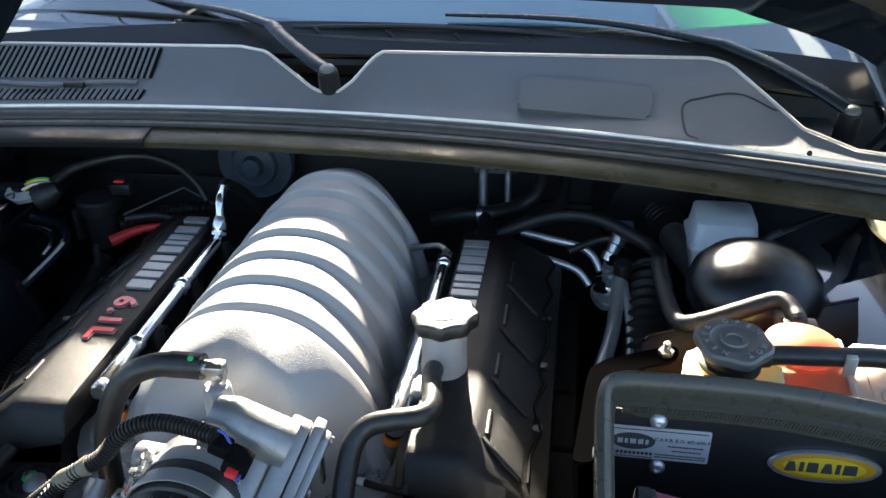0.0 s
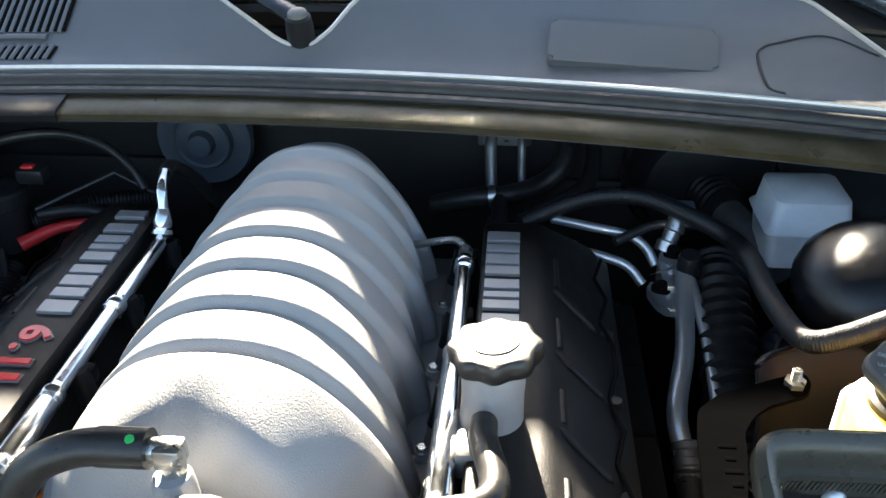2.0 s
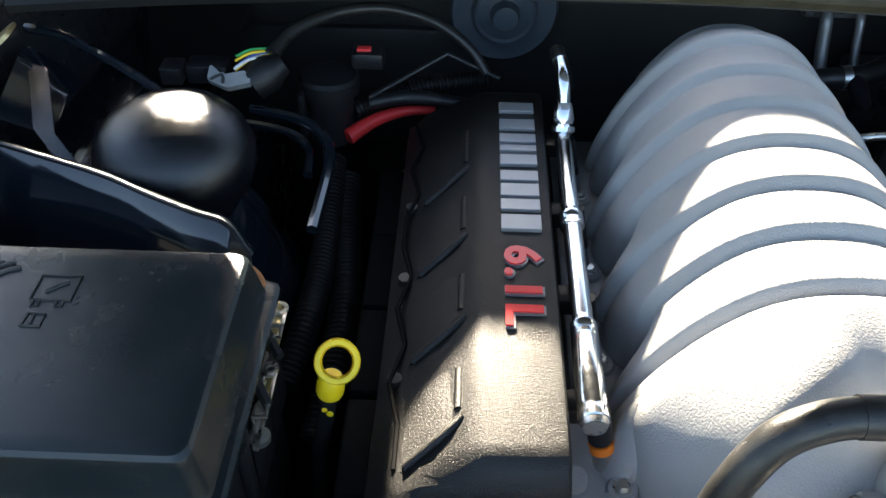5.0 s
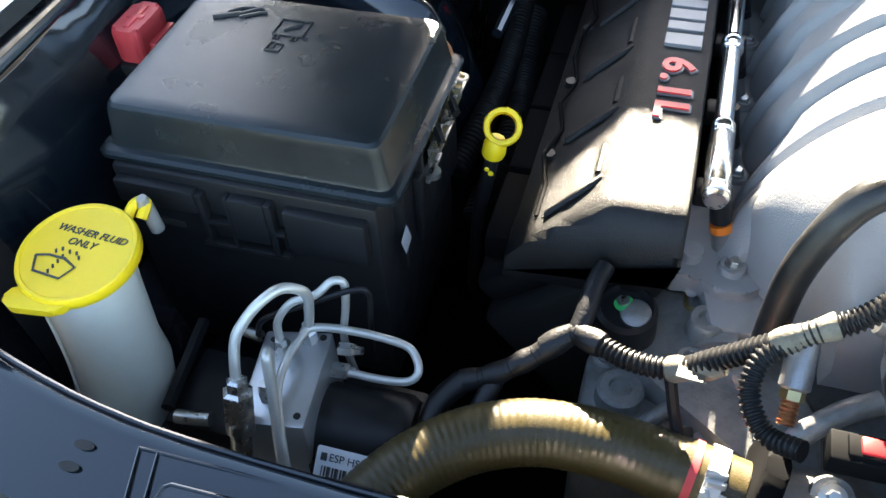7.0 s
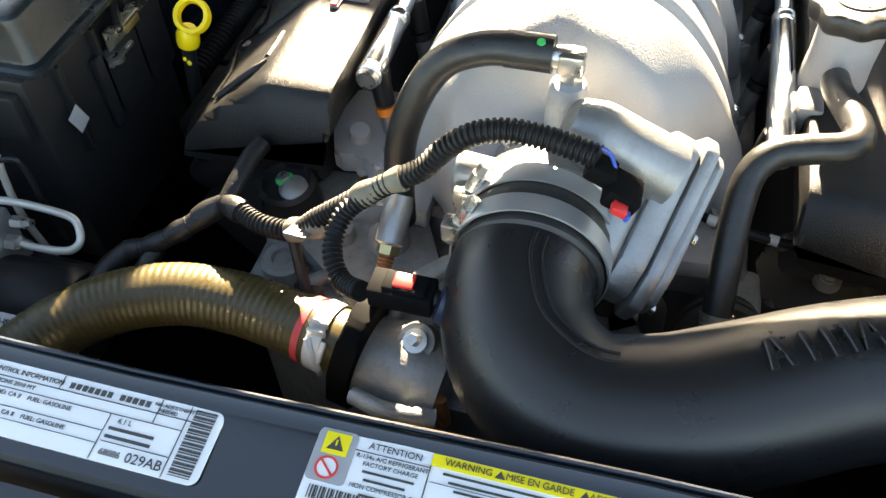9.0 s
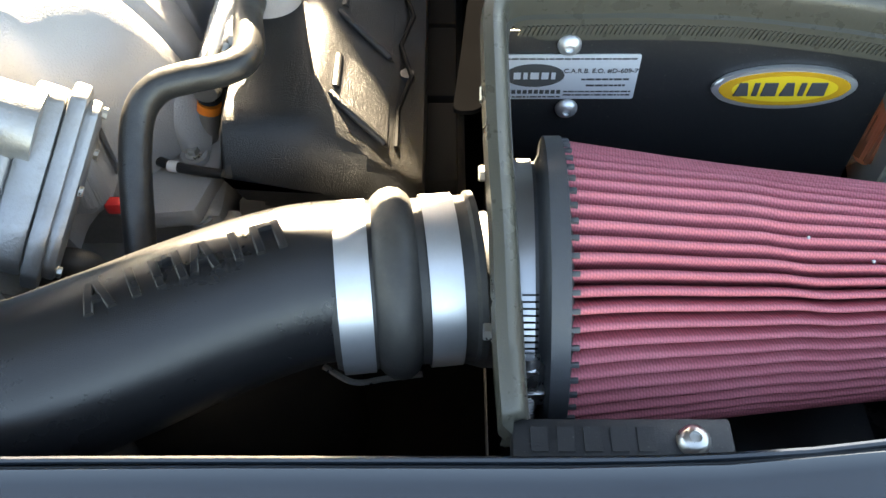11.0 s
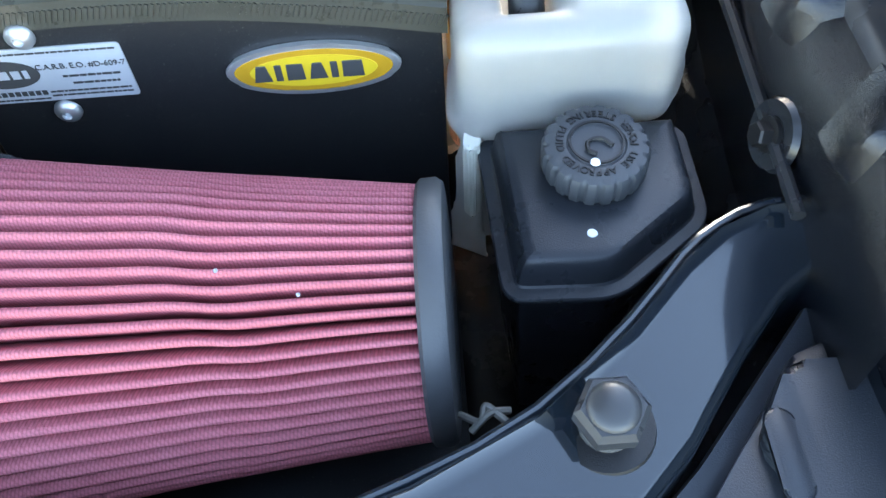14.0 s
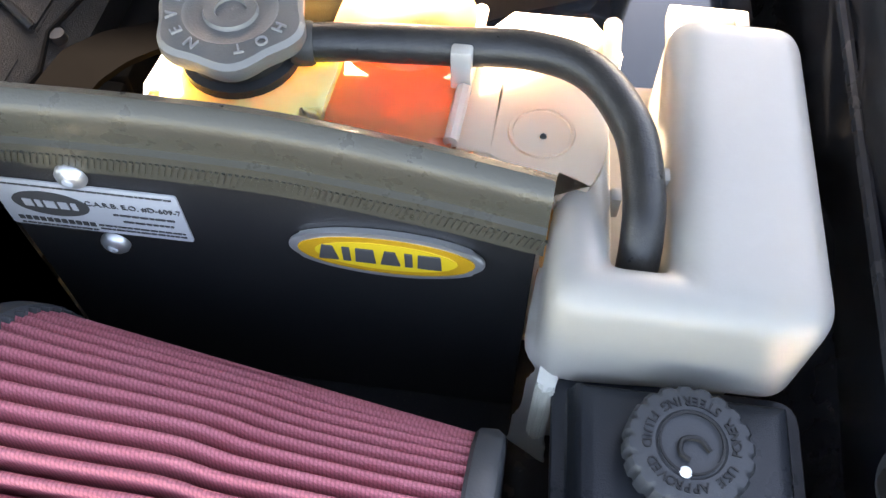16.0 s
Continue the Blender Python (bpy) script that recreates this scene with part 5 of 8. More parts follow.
for x, y in ((-0.055, 0.640), (-0.085, 0.672), (-0.140, 0.625)):
    part("bracket_boss", lathe([(0.012, -0.01), (0.011, 0.008), (0, 0.008)], (x, y, 0.762), n=18), M_CAST, acd)
    hex_bolt("bracket_bolt", acd, (x, y, 0.771), (0, 0, 1), 0.010, 0.007, 0.008)

# sensor and plug beside the tube
iat = thing("air_sensor_plug", "black sensor plug with a red latch", "connector", (-0.365, 0.458, 0.87))
part("plug_body", box((-0.388, 0.447, 0.872), (-0.343, 0.469, 0.890), 0.002), M_MATTE, iat)
part("plug_cover", box((-0.378, 0.450, 0.888), (-0.348, 0.466, 0.893), 0.0015), M_MATTE, iat)
part("red_latch", box((-0.371, 0.452, 0.8905), (-0.357, 0.464, 0.8952), 0.0012), M_RED, iat, "red connector latch")
part("probe", tube([(-0.352, 0.458, 0.882), (-0.336, 0.461, 0.875)], 0.007, 12, 0), M_PLASTIC, iat)
ps = thing("pressure_switch", "cast aluminium pressure switch on a rusty thread", "sensor", (-0.40, 0.50, 0.78))
part("can", lathe([(0.0085, -0.001), (0.0112, 0.001), (0.0112, 0.030), (0.0102, 0.033), (0.0102, 0.038), (0, 0.038)], (-0.3990, 0.5250, 0.8450), (0.0500, 0.7498, 0.6598), 24), M_ALU, ps)
part("collar", tube([(-0.3990, 0.5250, 0.8450), (-0.3994, 0.5190, 0.8397)], 0.0088, 6, 0), M_BRASS, ps, "brassy hex collar")
part("thread", tube([(-0.3994, 0.5190, 0.8397), (-0.4003, 0.5055, 0.8278)], 0.0060, 12, 0, ribs=(0.003, 0.0006)), M_COPPER, ps, "rusty copper coloured thread")

# timing cover and thermostat housing at the block's front
tc = thing("timing_cover", "stained cast aluminium timing cover", "engine casting", (CX, 0.52, 0.5))
part("casting", prism([(-0.548, 0.60), (-0.47, 0.64), (-0.19, 0.64), (-0.19, 0.455), (-0.42, 0.455), (-0.48, 0.49), (-0.548, 0.535)], 0.45, 0.740, 0.008), M_CAST, tc)
# castings on the right are near black, those on the left grey
part("pump_casting", prism([(-0.188, 0.64), (-0.10, 0.64), (-0.02, 0.60), (-0.03, 0.53), (-0.10, 0.475), (-0.188, 0.465)], 0.45, 0.738, 0.010), M_DARK, tc, "near-black pump casting")
part("upper_deck", prism([(-0.505, 0.66), (-0.415, 0.665), (-0.395, 0.60), (-0.36, 0.56), (-0.36, 0.50), (-0.42, 0.50), (-0.47, 0.55), (-0.53, 0.58)], 0.735, 0.772, 0.006), M_CAST, tc)
for x, y, r, h in ((-0.455, 0.620, 0.016, 0.79), (-0.423, 0.585, 0.018, 0.785), (-0.40, 0.635, 0.013, 0.782), (-0.515, 0.556, 0.020, 0.758), (-0.465, 0.580, 0.012, 0.785)):
    part("casting_boss", lathe([(r * 1.15, 0.70), (r, h - 0.003), (r * 0.86, h), (r * 0.5, h), (r * 0.45, h - 0.005), (0, h - 0.005)], (x, y, 0), n=22), M_CAST, tc)
for a, b_ in (((-0.54, 0.585), (-0.50, 0.61)), ((-0.50, 0.525), (-0.46, 0.56)), ((-0.47, 0.50), (-0.43, 0.545)), ((-0.44, 0.60), (-0.42, 0.64)), ((-0.12, 0.53), (-0.05, 0.56)), ((-0.16, 0.48), (-0.14, 0.56)), ((-0.20, 0.47), (-0.12, 0.475))):
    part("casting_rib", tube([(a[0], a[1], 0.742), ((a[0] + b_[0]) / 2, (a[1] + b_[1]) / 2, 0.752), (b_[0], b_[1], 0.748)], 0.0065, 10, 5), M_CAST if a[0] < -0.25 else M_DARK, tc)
for x, y, z in ((-0.532, 0.590, 0.742), (-0.49, 0.605, 0.742), (-0.455, 0.515, 0.742), (-0.43, 0.655, 0.774), (-0.10, 0.51, 0.742), (-0.06, 0.56, 0.742), (-0.17, 0.52, 0.742)):
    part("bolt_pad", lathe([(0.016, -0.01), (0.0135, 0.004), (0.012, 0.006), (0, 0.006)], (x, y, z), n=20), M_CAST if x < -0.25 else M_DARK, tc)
    hex_bolt("cover_bolt", tc, (x, y, z + 0.008), (0, 0, 1), 0.010, 0.006, 0.0085)
part("side_wall", loft([[(x, y, z) for x, z in ((-0.475, 0.735), (-0.470, 0.768), (-0.448, 0.785), (-0.43, 0.79), (-0.43, 0.735))] for y in frange(0.60, 0.74, 5)]), M_CAST, tc, angle=60)
part("gasket_line", tube([(-0.475, 0.658, 0.770), (-0.468, 0.64, 0.772), (-0.44, 0.645, 0.772), (-0.42, 0.665, 0.772)], 0.003, 6, 6), M_BRASS, tc)
part("raised_marks", moved(bars([(-0.016 + 0.007 * i, 0, -0.011 + 0.007 * i, 0.006) for i in range(6)] + [(-0.012 + 0.007 * i, -0.01, -0.007 + 0.007 * i, -0.004) for i in range(5)], 0, 0.002), Matrix.Translation((-0.490, 0.575, 0.741)) @ Matrix.Rotation(radians(25), 4, "Z")), M_MACHINED, tc)
th = thing("thermostat_housing", "aluminium water outlet with a black flange", "water outlet", (-0.40, 0.46, 0.72))
part("flange", prism(round_poly([(-0.016, -0.056), (0.016, -0.056), (0.036, -0.024), (0.036, 0.024), (0.016, 0.056), (-0.016, 0.056), (-0.036, 0.024), (-0.036, -0.024)], 0.012), -0.009, 0.008, 0.003, 2, axis_matrix((-0.412, 0.472, 0.772), (-1, 0.15, 0.15)) @ Matrix.Diagonal((1.15, 1.0, 1, 1))), M_MATTE, th)
part("body", lathe([(0.034, 0), (0.036, 0.02), (0.040, 0.035), (0.040, 0.07), (0, 0.07)], (-0.408, 0.470, 0.770), (1, -0.1, -0.1), 28), M_CAST, th)
part("housing_base", box((-0.400, 0.452, 0.66), (-0.338, 0.505, 0.770), 0.020, 4), M_CAST, th)
part("bolt_boss", lathe([(0.0175, -0.03), (0.0160, 0.0), (0.0145, 0.003), (0.010, 0.003), (0, 0.003)], (-0.363, 0.470, 0.804), (-0.1, -0.45, 0.9), 26), M_CAST, th)
part("casting_web", tube([(-0.396, 0.50, 0.775), (-0.385, 0.515, 0.80), (-0.36, 0.53, 0.82), (-0.335, 0.54, 0.83)], 0.009, 10, 6), M_CAST, th)
part("casting_web", tube([(-0.40, 0.425, 0.785), (-0.37, 0.415, 0.792), (-0.335, 0.42, 0.788)], 0.007, 10, 6), M_CAST, th)
hex_bolt("bolt", th, (-0.4045, 0.4505, 0.778), (-0.9, -0.25, 0.35), 0.013, 0.008, 0.0095)
hex_bolt("bolt", th, (-0.3635, 0.4678, 0.8090), (-0.1, -0.45, 0.9), 0.0085, 0.008, 0.0095)
part("stud_rust", tube([(-0.335, 0.435, 0.79), (-0.33, 0.428, 0.77)], 0.0045, 8, 0), M_COPPER, th)

rh = thing("radiator_hose", "thick dusty black upper radiator hose with a spring clamp", "radiator hose", (-0.55, 0.47, 0.74))
RH = [(-0.720, 0.335, 0.735), (-0.700, 0.375, 0.752), (-0.668, 0.425, 0.766), (-0.625, 0.462, 0.775), (-0.575, 0.482, 0.779), (-0.525, 0.486, 0.779), (-0.475, 0.481, 0.777), (-0.435, 0.474, 0.775), (-0.415, 0.471, 0.774)]
part("hose", tube(RH, 0.0262, 28, 10, ribs=(0.0060, 0.00022)), M_RADHOSE, rh, angle=60)
part("sleeve_end", tube([(-0.465, 0.4795, 0.7765), (-0.418, 0.4715, 0.7742)], 0.0272, 28, 0), M_RADHOSE, rh)
part("spring_clamp", hoop((-0.440, 0.4755, 0.7755), (1, -0.18, -0.05), 0.0278, 0.0130), M_WHITEZINC, rh, "white zinc spring clamp")
part("clamp_tongue", tube([(-0.4465, 0.4560, 0.7985), (-0.4430, 0.4500, 0.7920), (-0.4390, 0.4468, 0.7830), (-0.4370, 0.4466, 0.7720), (-0.4385, 0.4500, 0.7600)], 0.0030, 8, 6, flat=0.7), M_WHITEZINC, rh)
part("clamp_tongue", tube([(-0.4330, 0.4560, 0.7975), (-0.4345, 0.4500, 0.7915), (-0.4365, 0.4468, 0.7830)], 0.0026, 8, 6, flat=0.7), M_WHITEZINC, rh)
for y_, z_ in ((0.4600, 0.8020), (0.4660, 0.8048)):
    part("clamp_ear", box((-0.4475, y_ - 0.0016, z_ - 0.003), (-0.4325, y_ + 0.0016, z_ + 0.005), 0.001), M_WHITEZINC, rh)
part("red_band", lathe([(0.0268, -0.003), (0.0280, -0.003), (0.0280, 0.003), (0.0268, 0.003)], (-0.455, 0.478, 0.776), (1, -0.18, -0.05), 28), M_PINKRED, rh, "red paint band")


# ---- air box ----
ab = thing("air_box", "black sheet metal heat shield with a rubber edge trim", "heat shield", (0.23, 0.53, 0.70))
part("back_wall", prism([(0.094, 0.655), (0.384, 0.655), (0.384, 0.658), (0.094, 0.658)], 0.70, 0.930, 0.0008, 1), M_BOX, ab)
part("floor_plate", box((0.09, 0.39, 0.700), (0.384, 0.655, 0.703), 0.0008), M_BOX, ab)
# left wall with a round opening for the filter neck
lw = bmesh.new()
FC = Vector((0.105, 0.508, 0.838))
outer = [(0.388, 0.70), (0.655, 0.70), (0.655, 0.930), (0.60, 0.935), (0.53, 0.928), (0.45, 0.908), (0.388, 0.885)]


def edge_at(a):
    d = Vector((math.cos(a), math.sin(a)))
    best = 9
    for (ay, az), (by, bz) in zip(outer, outer[1:] + outer[:1]):
        p, q = Vector((ay - FC.y, az - FC.z)), Vector((by - FC.y, bz - FC.z))
        e = q - p
        den = d.x * e.y - d.y * e.x
        if abs(den) < 1e-9:
            continue
        t = (p.x * e.y - p.y * e.x) / den
        u = (p.x * d.y - p.y * d.x) / den
        if t > 0 and -1e-6 <= u <= 1 + 1e-6:
            best = min(best, t)
    return d * best


AN = frange(0, 2 * math.pi, 72)[:-1]
r0, r1 = [], []
for a in AN:
    o = edge_at(a)
    r = min(0.052, o.length * 0.97)
    r0.append(lw.verts.new((0.092, FC.y + r * math.cos(a), FC.z + r * math.sin(a))))
    r1.append(lw.verts.new((0.092, FC.y + o.x, FC.z + o.y)))
for k in range(len(AN)):
    lw.faces.new((r0[k], r0[(k + 1) % len(AN)], r1[(k + 1) % len(AN)], r1[k]))
bmesh.ops.solidify(lw, geom=lw.faces[:], thickness=0.003)
part("side_wall", lw, M_BOX, ab)
TR = [(0.097, 0.384, 0.872), (0.096, 0.388, 0.888), (0.094, 0.42, 0.903), (0.093, 0.48, 0.922), (0.091, 0.54, 0.938), (0.0905, 0.60, 0.951), (0.091, 0.635, 0.957), (0.096, 0.655, 0.959), (0.112, 0.6635, 0.960), (0.145, 0.665, 0.960), (0.20, 0.665, 0.9605), (0.26, 0.6645, 0.958), (0.33, 0.661, 0.951), (0.388, 0.657, 0.943)]


def trim_section(p, t, drop):
    t = Vector(t).normalized()
    inn = Vector((t.y, -t.x, 0)).normalized()          # towards the inside of the box
    up = Vector((0, 0, 1))
    prof = [(-0.008, -0.004), (-0.006, 0.006), (0.0, 0.009), (0.006, 0.006), (0.009, -0.002), (0.0085, -0.012), (0.0080, -0.0175), (0.0112, -0.0190), (0.0112, -drop), (0.004, -drop), (0.001, -0.014), (-0.004, -0.012)]
    return [Vector(p) + inn * a + up * b for a, b in prof]


TP = spline(TR, 5)
part("edge_trim", loft([trim_section(p, TP[min(i + 1, len(TP) - 1)] - TP[max(i - 1, 0)], float(np.interp(p.x, [0.098, 0.125], [0.0205, 0.037]))) for i, p in enumerate(TP)]), M_TRIM, ab, "grey green rubber edge trim", angle=50)
beads = bmesh.new()
for i in range(84):
    x = 0.112 + i * 0.0033
    yt, zt_ = float(np.interp(x, [0.112, 0.145, 0.26, 0.33, 0.388], [0.6635, 0.665, 0.6645, 0.661, 0.657])), float(np.interp(x, [0.145, 0.20, 0.26, 0.33, 0.388], [0.960, 0.9605, 0.958, 0.951, 0.943]))
    bmesh.ops.create_cube(beads, size=1, matrix=Matrix.Translation((x, yt - 0.0112, zt_ - 0.028)) @ Matrix.Rotation(radians(20), 4, "Y") @ Matrix.Diagonal((0.0019, 0.0016, 0.0085, 1)))
part("trim_stitch", beads, M_TRIM, ab)


def dome_bolt(o, axis, r=0.0085):
    return lathe([(r, 0), (r * 0.95, r * 0.3), (r * 0.7, r * 0.55), (r * 0.36, r * 0.66), (r * 0.34, r * 0.40), (0, r * 0.40)], o, axis, 20)


for x, z in ((0.146, 0.920), (0.150, 0.861), (0.331, 0.684)):
    part("button_bolt", dome_bolt((x, 0.6535, z), (0, -1, 0)), M_MACHINED, ab, "bright button-head bolt")
for y, z in ((0.598, 0.924), (0.574, 0.875), (0.450, 0.872)):
    part("button_bolt", dome_bolt((0.096, y, z), (1, 0, 0), 0.007), M_MACHINED, ab, "bright button-head bolt")
    hex_bolt("nut", ab, (0.0885, y, z), (-1, 0, 0), 0.010, 0.006, 0.008)
# badge: a yellow enamel oval with a chrome rim; the lettering as plain dark blocks
face_m = Matrix.Translation((0.306, 0.6535, 0.8815)) @ Matrix.Rotation(radians(90), 4, "X")


def ellipse(a, b, n=48):
    return [(a * math.cos(2 * math.pi * k / n), b * math.sin(2 * math.pi * k / n)) for k in range(n)]


badge = part("badge", prism(ellipse(0.053, 0.0195), -0.001, 0.0026, 0.0016, 3, face_m), M_MACHINED, ab, "chrome rimmed oval badge")
part("badge_edge", prism(ellipse(0.0478, 0.0160), 0.0020, 0.0030, 0.0004, 1, face_m), M_AMBERENAMEL, badge, "amber enamel edge")
part("badge_field", prism(ellipse(0.0385, 0.0120), 0.0026, 0.0034, 0.0003, 1, face_m), M_BADGE, badge, "yellow enamel field")
for x, wd, taper in ((-0.0365, 0.0110, 0.24), (-0.0232, 0.0042, 0.0), (-0.0165, 0.0110, 0.06), (-0.0030, 0.0110, 0.24), (0.0103, 0.0042, 0.0), (0.0170, 0.0130, 0.04)):
    pw = [(x, -0.0062), (x + wd, -0.0062), (x + wd * (1 - taper), 0.0062), (x + wd * taper, 0.0062)]
    part("badge_block", prism(pw, 0.0030, 0.0042, 0.0003, 1, face_m), M_INK, badge)
lab = part("foil_label", prism(rounded(-0.052, -0.0205, 0.052, 0.0205, 0.002), -0.0005, 0.0006, 0, 1, Matrix.Translation((0.146, 0.6538, 0.8905)) @ Matrix.Rotation(radians(90), 4, "X")), M_SILVERLABEL, ab, "silver foil maker's label")
lm = Matrix.Translation((0.146, 0.6531, 0.8905)) @ Matrix.Rotation(radians(90), 4, "X")
part("label_oval", prism([(x - 0.022, y + 0.002) for x, y in ellipse(0.0215, 0.0105)], 0, 0.0004, 0, 1, lm), M_INK, lab)
part("label_oval_mark", bars([(-0.037, -0.001, -0.032, 0.005), (-0.030, -0.001, -0.027, 0.005), (-0.025, -0.001, -0.019, 0.005), (-0.017, -0.001, -0.012, 0.005), (-0.010, -0.001, -0.007, 0.005)], 0.0006, 0.0004), M_SILVERLABEL, lab)
lab.children[-1].data.transform(lm)
rng = random.Random(5)
dashes = []
for x0_, x1_, yy, hh_ in ((-0.050, 0.049, 0.0172, 0.0011), (-0.046, -0.002, -0.0132, 0.0034), (-0.046, -0.002, -0.0180, 0.0010), (0.012, 0.046, -0.0015, 0.0014), (0.016, 0.044, -0.0072, 0.0014), (0.000, 0.049, -0.0130, 0.0011), (0.000, 0.049, -0.0162, 0.0011)):
    x = x0_
    while x < x1_ - 0.001:
        w = min(x1_ - x, rng.uniform(0.0016, 0.0060) if hh_ < 0.003 else 0.0030)
        dashes.append((x, yy - hh_ / 2, x + w, yy + hh_ / 2))
        x += w + (0.0007 if hh_ < 0.003 else 0.0011)
part("label_lettering", join(words("C.A.R.B. E.O. #D-609-7", 0.0056, 0.0004, lm @ Matrix.Translation((0.025, 0.0062, 0.0004)), 0.98), moved(bars(dashes, 0.0004, 0.0004), lm)), M_INK, lab)

af = thing("air_filter", "pink red pleated cotton cone filter with grey urethane ends", "air filter", (0.25, 0.51, 0.76))
F0, F1 = Vector((0.1346, 0.5106, 0.8286)), Vector((0.3656, 0.5031, 0.8374))
fax = (F1 - F0).normalized()
fm = axis_matrix(F0, fax)
FL = (F1 - F0).length
NP = 60
fb = bmesh.new()
rings = []
for j in range(25):
    u = j / 24
    ring = []
    for k in range(NP * 8):
        a = 2 * math.pi * k / (NP * 8)
        ph = (k % 8) / 8
        fold = 0.5 + 0.5 * math.cos(2 * math.pi * ph)
        shift = 0.055 * (math.sin(2.2 * math.pi * u + 1.6 * math.sin(a * 2)) * 0.25 + 0.8 / (1 + math.exp(-(u - 0.58 - 0.06 * math.sin(a * 3)) * 45)) - 0.4) * (1 if -2.6 < (a - math.pi) < 2.6 else 0.4) * math.sin(math.pi * min(1, u * 1.02))
        R = 0.1006 + (0.0691 - 0.1006) * u
        r = R - 0.0260 * (0, 0.01, 0.09, 0.48, 1, 0.48, 0.09, 0.01)[k % 8] - 0.0022 * (0.5 + 0.5 * math.sin(a * 7 + 1.3)) * math.sin(math.pi * u)
        ring.append(fb.verts.new((r * math.cos(a + shift), r * math.sin(a + shift), u * FL)))
    rings.append(ring)
n6 = NP * 8
for p, q in zip(rings, rings[1:]):
    for k in range(n6):
        fb.faces.new((p[k], p[(k + 1) % n6], q[(k + 1) % n6], q[k]))
part("pleats", moved(fb, fm), M_FILTER, af, angle=70)
part("neck", lathe([(0.050, -0.062), (0.053, -0.050), (0.053, -0.040), (0.080, -0.039), (0.0862, -0.036), (0.0862, -0.016), (0.091, -0.013), (0.099, -0.012), (0.1030, -0.010), (0.1030, 0.001), (0.088, 0.004), (0, 0.004)], F0, fax, 56), M_URETHANE, af, "black urethane filter neck")
part("front_ring_teeth", join(*[moved(box((-0.0016, 0.0972, -0.002), (0.0016, 0.1016, 0.0060), 0.0004), fm @ Matrix.Rotation(2 * math.pi * i / 60, 4, "Z")) for i in range(60)]), M_URETHANE, af)
part("end_cap", lathe([(0.0, -0.002), (0.0700, -0.002), (0.0722, 0.0), (0.0726, 0.008), (0.0700, 0.0118), (0.065, 0.0125), (0, 0.0125)], F1, fax, 56), M_URETHANE, af, "grey urethane end cap")
part("neck_clamp", hoop(F0 + fax * -0.0255, fax, 0.0866, 0.0145), M_BAND, af, "steel worm-drive clamp")
CN = F0 + fax * -0.0255
for i in range(11):
    a = radians(27 + i * 2.6)
    part("band_groove", moved(box((-0.0048, -0.0005, -0.0004), (0.0048, 0.0005, 0.0005), 0), Matrix.Translation(CN + Vector((0.001, -math.cos(a), math.sin(a))) * 0.0883) @ Matrix.Rotation(radians(90) - a, 4, "X")), M_VOID, af)


def on_neck(deg, r):
    return CN + Vector((0, -math.cos(radians(deg)), math.sin(radians(deg)))) * (r + 0.0081)


part("clamp_screw", join(tube([on_neck(22, 0.084), on_neck(2, 0.086)], 0.0058, 14, 0, ribs=(0.0026, 0.0006)), tube([on_neck(27, 0.0845), on_neck(20, 0.0845)], 0.0085, 6, 0), tube([on_neck(31, 0.085), on_neck(26, 0.085)], 0.0060, 12, 0)), M_STEEL, af)
part("screw_saddle", box(on_neck(14, 0.083) - Vector((0.010, 0.006, 0.008)), on_neck(14, 0.083) + Vector((0.010, 0.004, 0.006)), 0.002), M_STEEL, af)
for o in ((0.270, 0.4875, 0.9140), (0.307, 0.476, 0.9062)):
    part("lint", lathe([(0.0012, 0), (0.0008, 0.0010), (0, 0.0010)], o, (0, -0.3, 0.95), 6), M_EARTHLABEL, af, "pale speck of lint")

# mounting strip under the filter with its bolt
mt = thing("mount_strip", "black mounting strip with a round-headed bolt", "bracket", (0.20, 0.378, 0.86))
part("strip", box((0.095, 0.362, 0.872), (0.212, 0.388, 0.886), 0.003), M_BOX, mt)
part("bolt", dome_bolt((0.190, 0.374, 0.886), (0, 0, 1), 0.009), M_ZINC, mt)
for i in range(5):
    part("moulded_mark", bars([(0.105 + 0.014 * i, 0.368, 0.114 + 0.014 * i, 0.382)], 0.8862, 0.0012), M_BOX, mt)

def inset_by(poly, d):
    """Moves a counter-clockwise outline inwards by d."""
    n, out = len(poly), []
    for i in range(n):
        a, b, c = Vector(poly[i - 1]), Vector(poly[i]), Vector(poly[(i + 1) % n])
        e1, e2 = (b - a).normalized(), (c - b).normalized()
        m = Vector((-(e1.y + e2.y), e1.x + e2.x)).normalized()
        out.append((b.x + m.x * d, b.y + m.y * d))
    return out


# ---- power steering reservoir ----
pr = thing("power_steering_reservoir", "black plastic power steering reservoir with a ribbed cap", "fluid reservoir", (0.455, 0.53, 0.70))
rp = round_poly([(0.404, 0.492), (0.464, 0.489), (0.522, 0.534), (0.522, 0.606), (0.399, 0.606)], 0.013)
part("body", loft([[(0.461 + (x - 0.461) * k, 0.548 + (y - 0.548) * k, z) for x, y in inset_by(rp, d)] for d, z, k in ((0.010, 0.70, 0.9), (0.010, 0.845, 1), (0.006, 0.855, 1), (0.0008, 0.8558, 1), (0.0, 0.8566, 1), (0.0, 0.8590, 1), (0.0008, 0.8600, 1), (0.0068, 0.8606, 1), (0.0080, 0.8616, 1), (0.0100, 0.8700, 1), (0.0110, 0.8748, 0.995), (0.0115, 0.8775, 0.97), (0.0115, 0.8786, 0.93), (0.0115, 0.8790, 0.84), (0.0115, 0.8791, 0.3))]), M_SATIN, pr, angle=28)
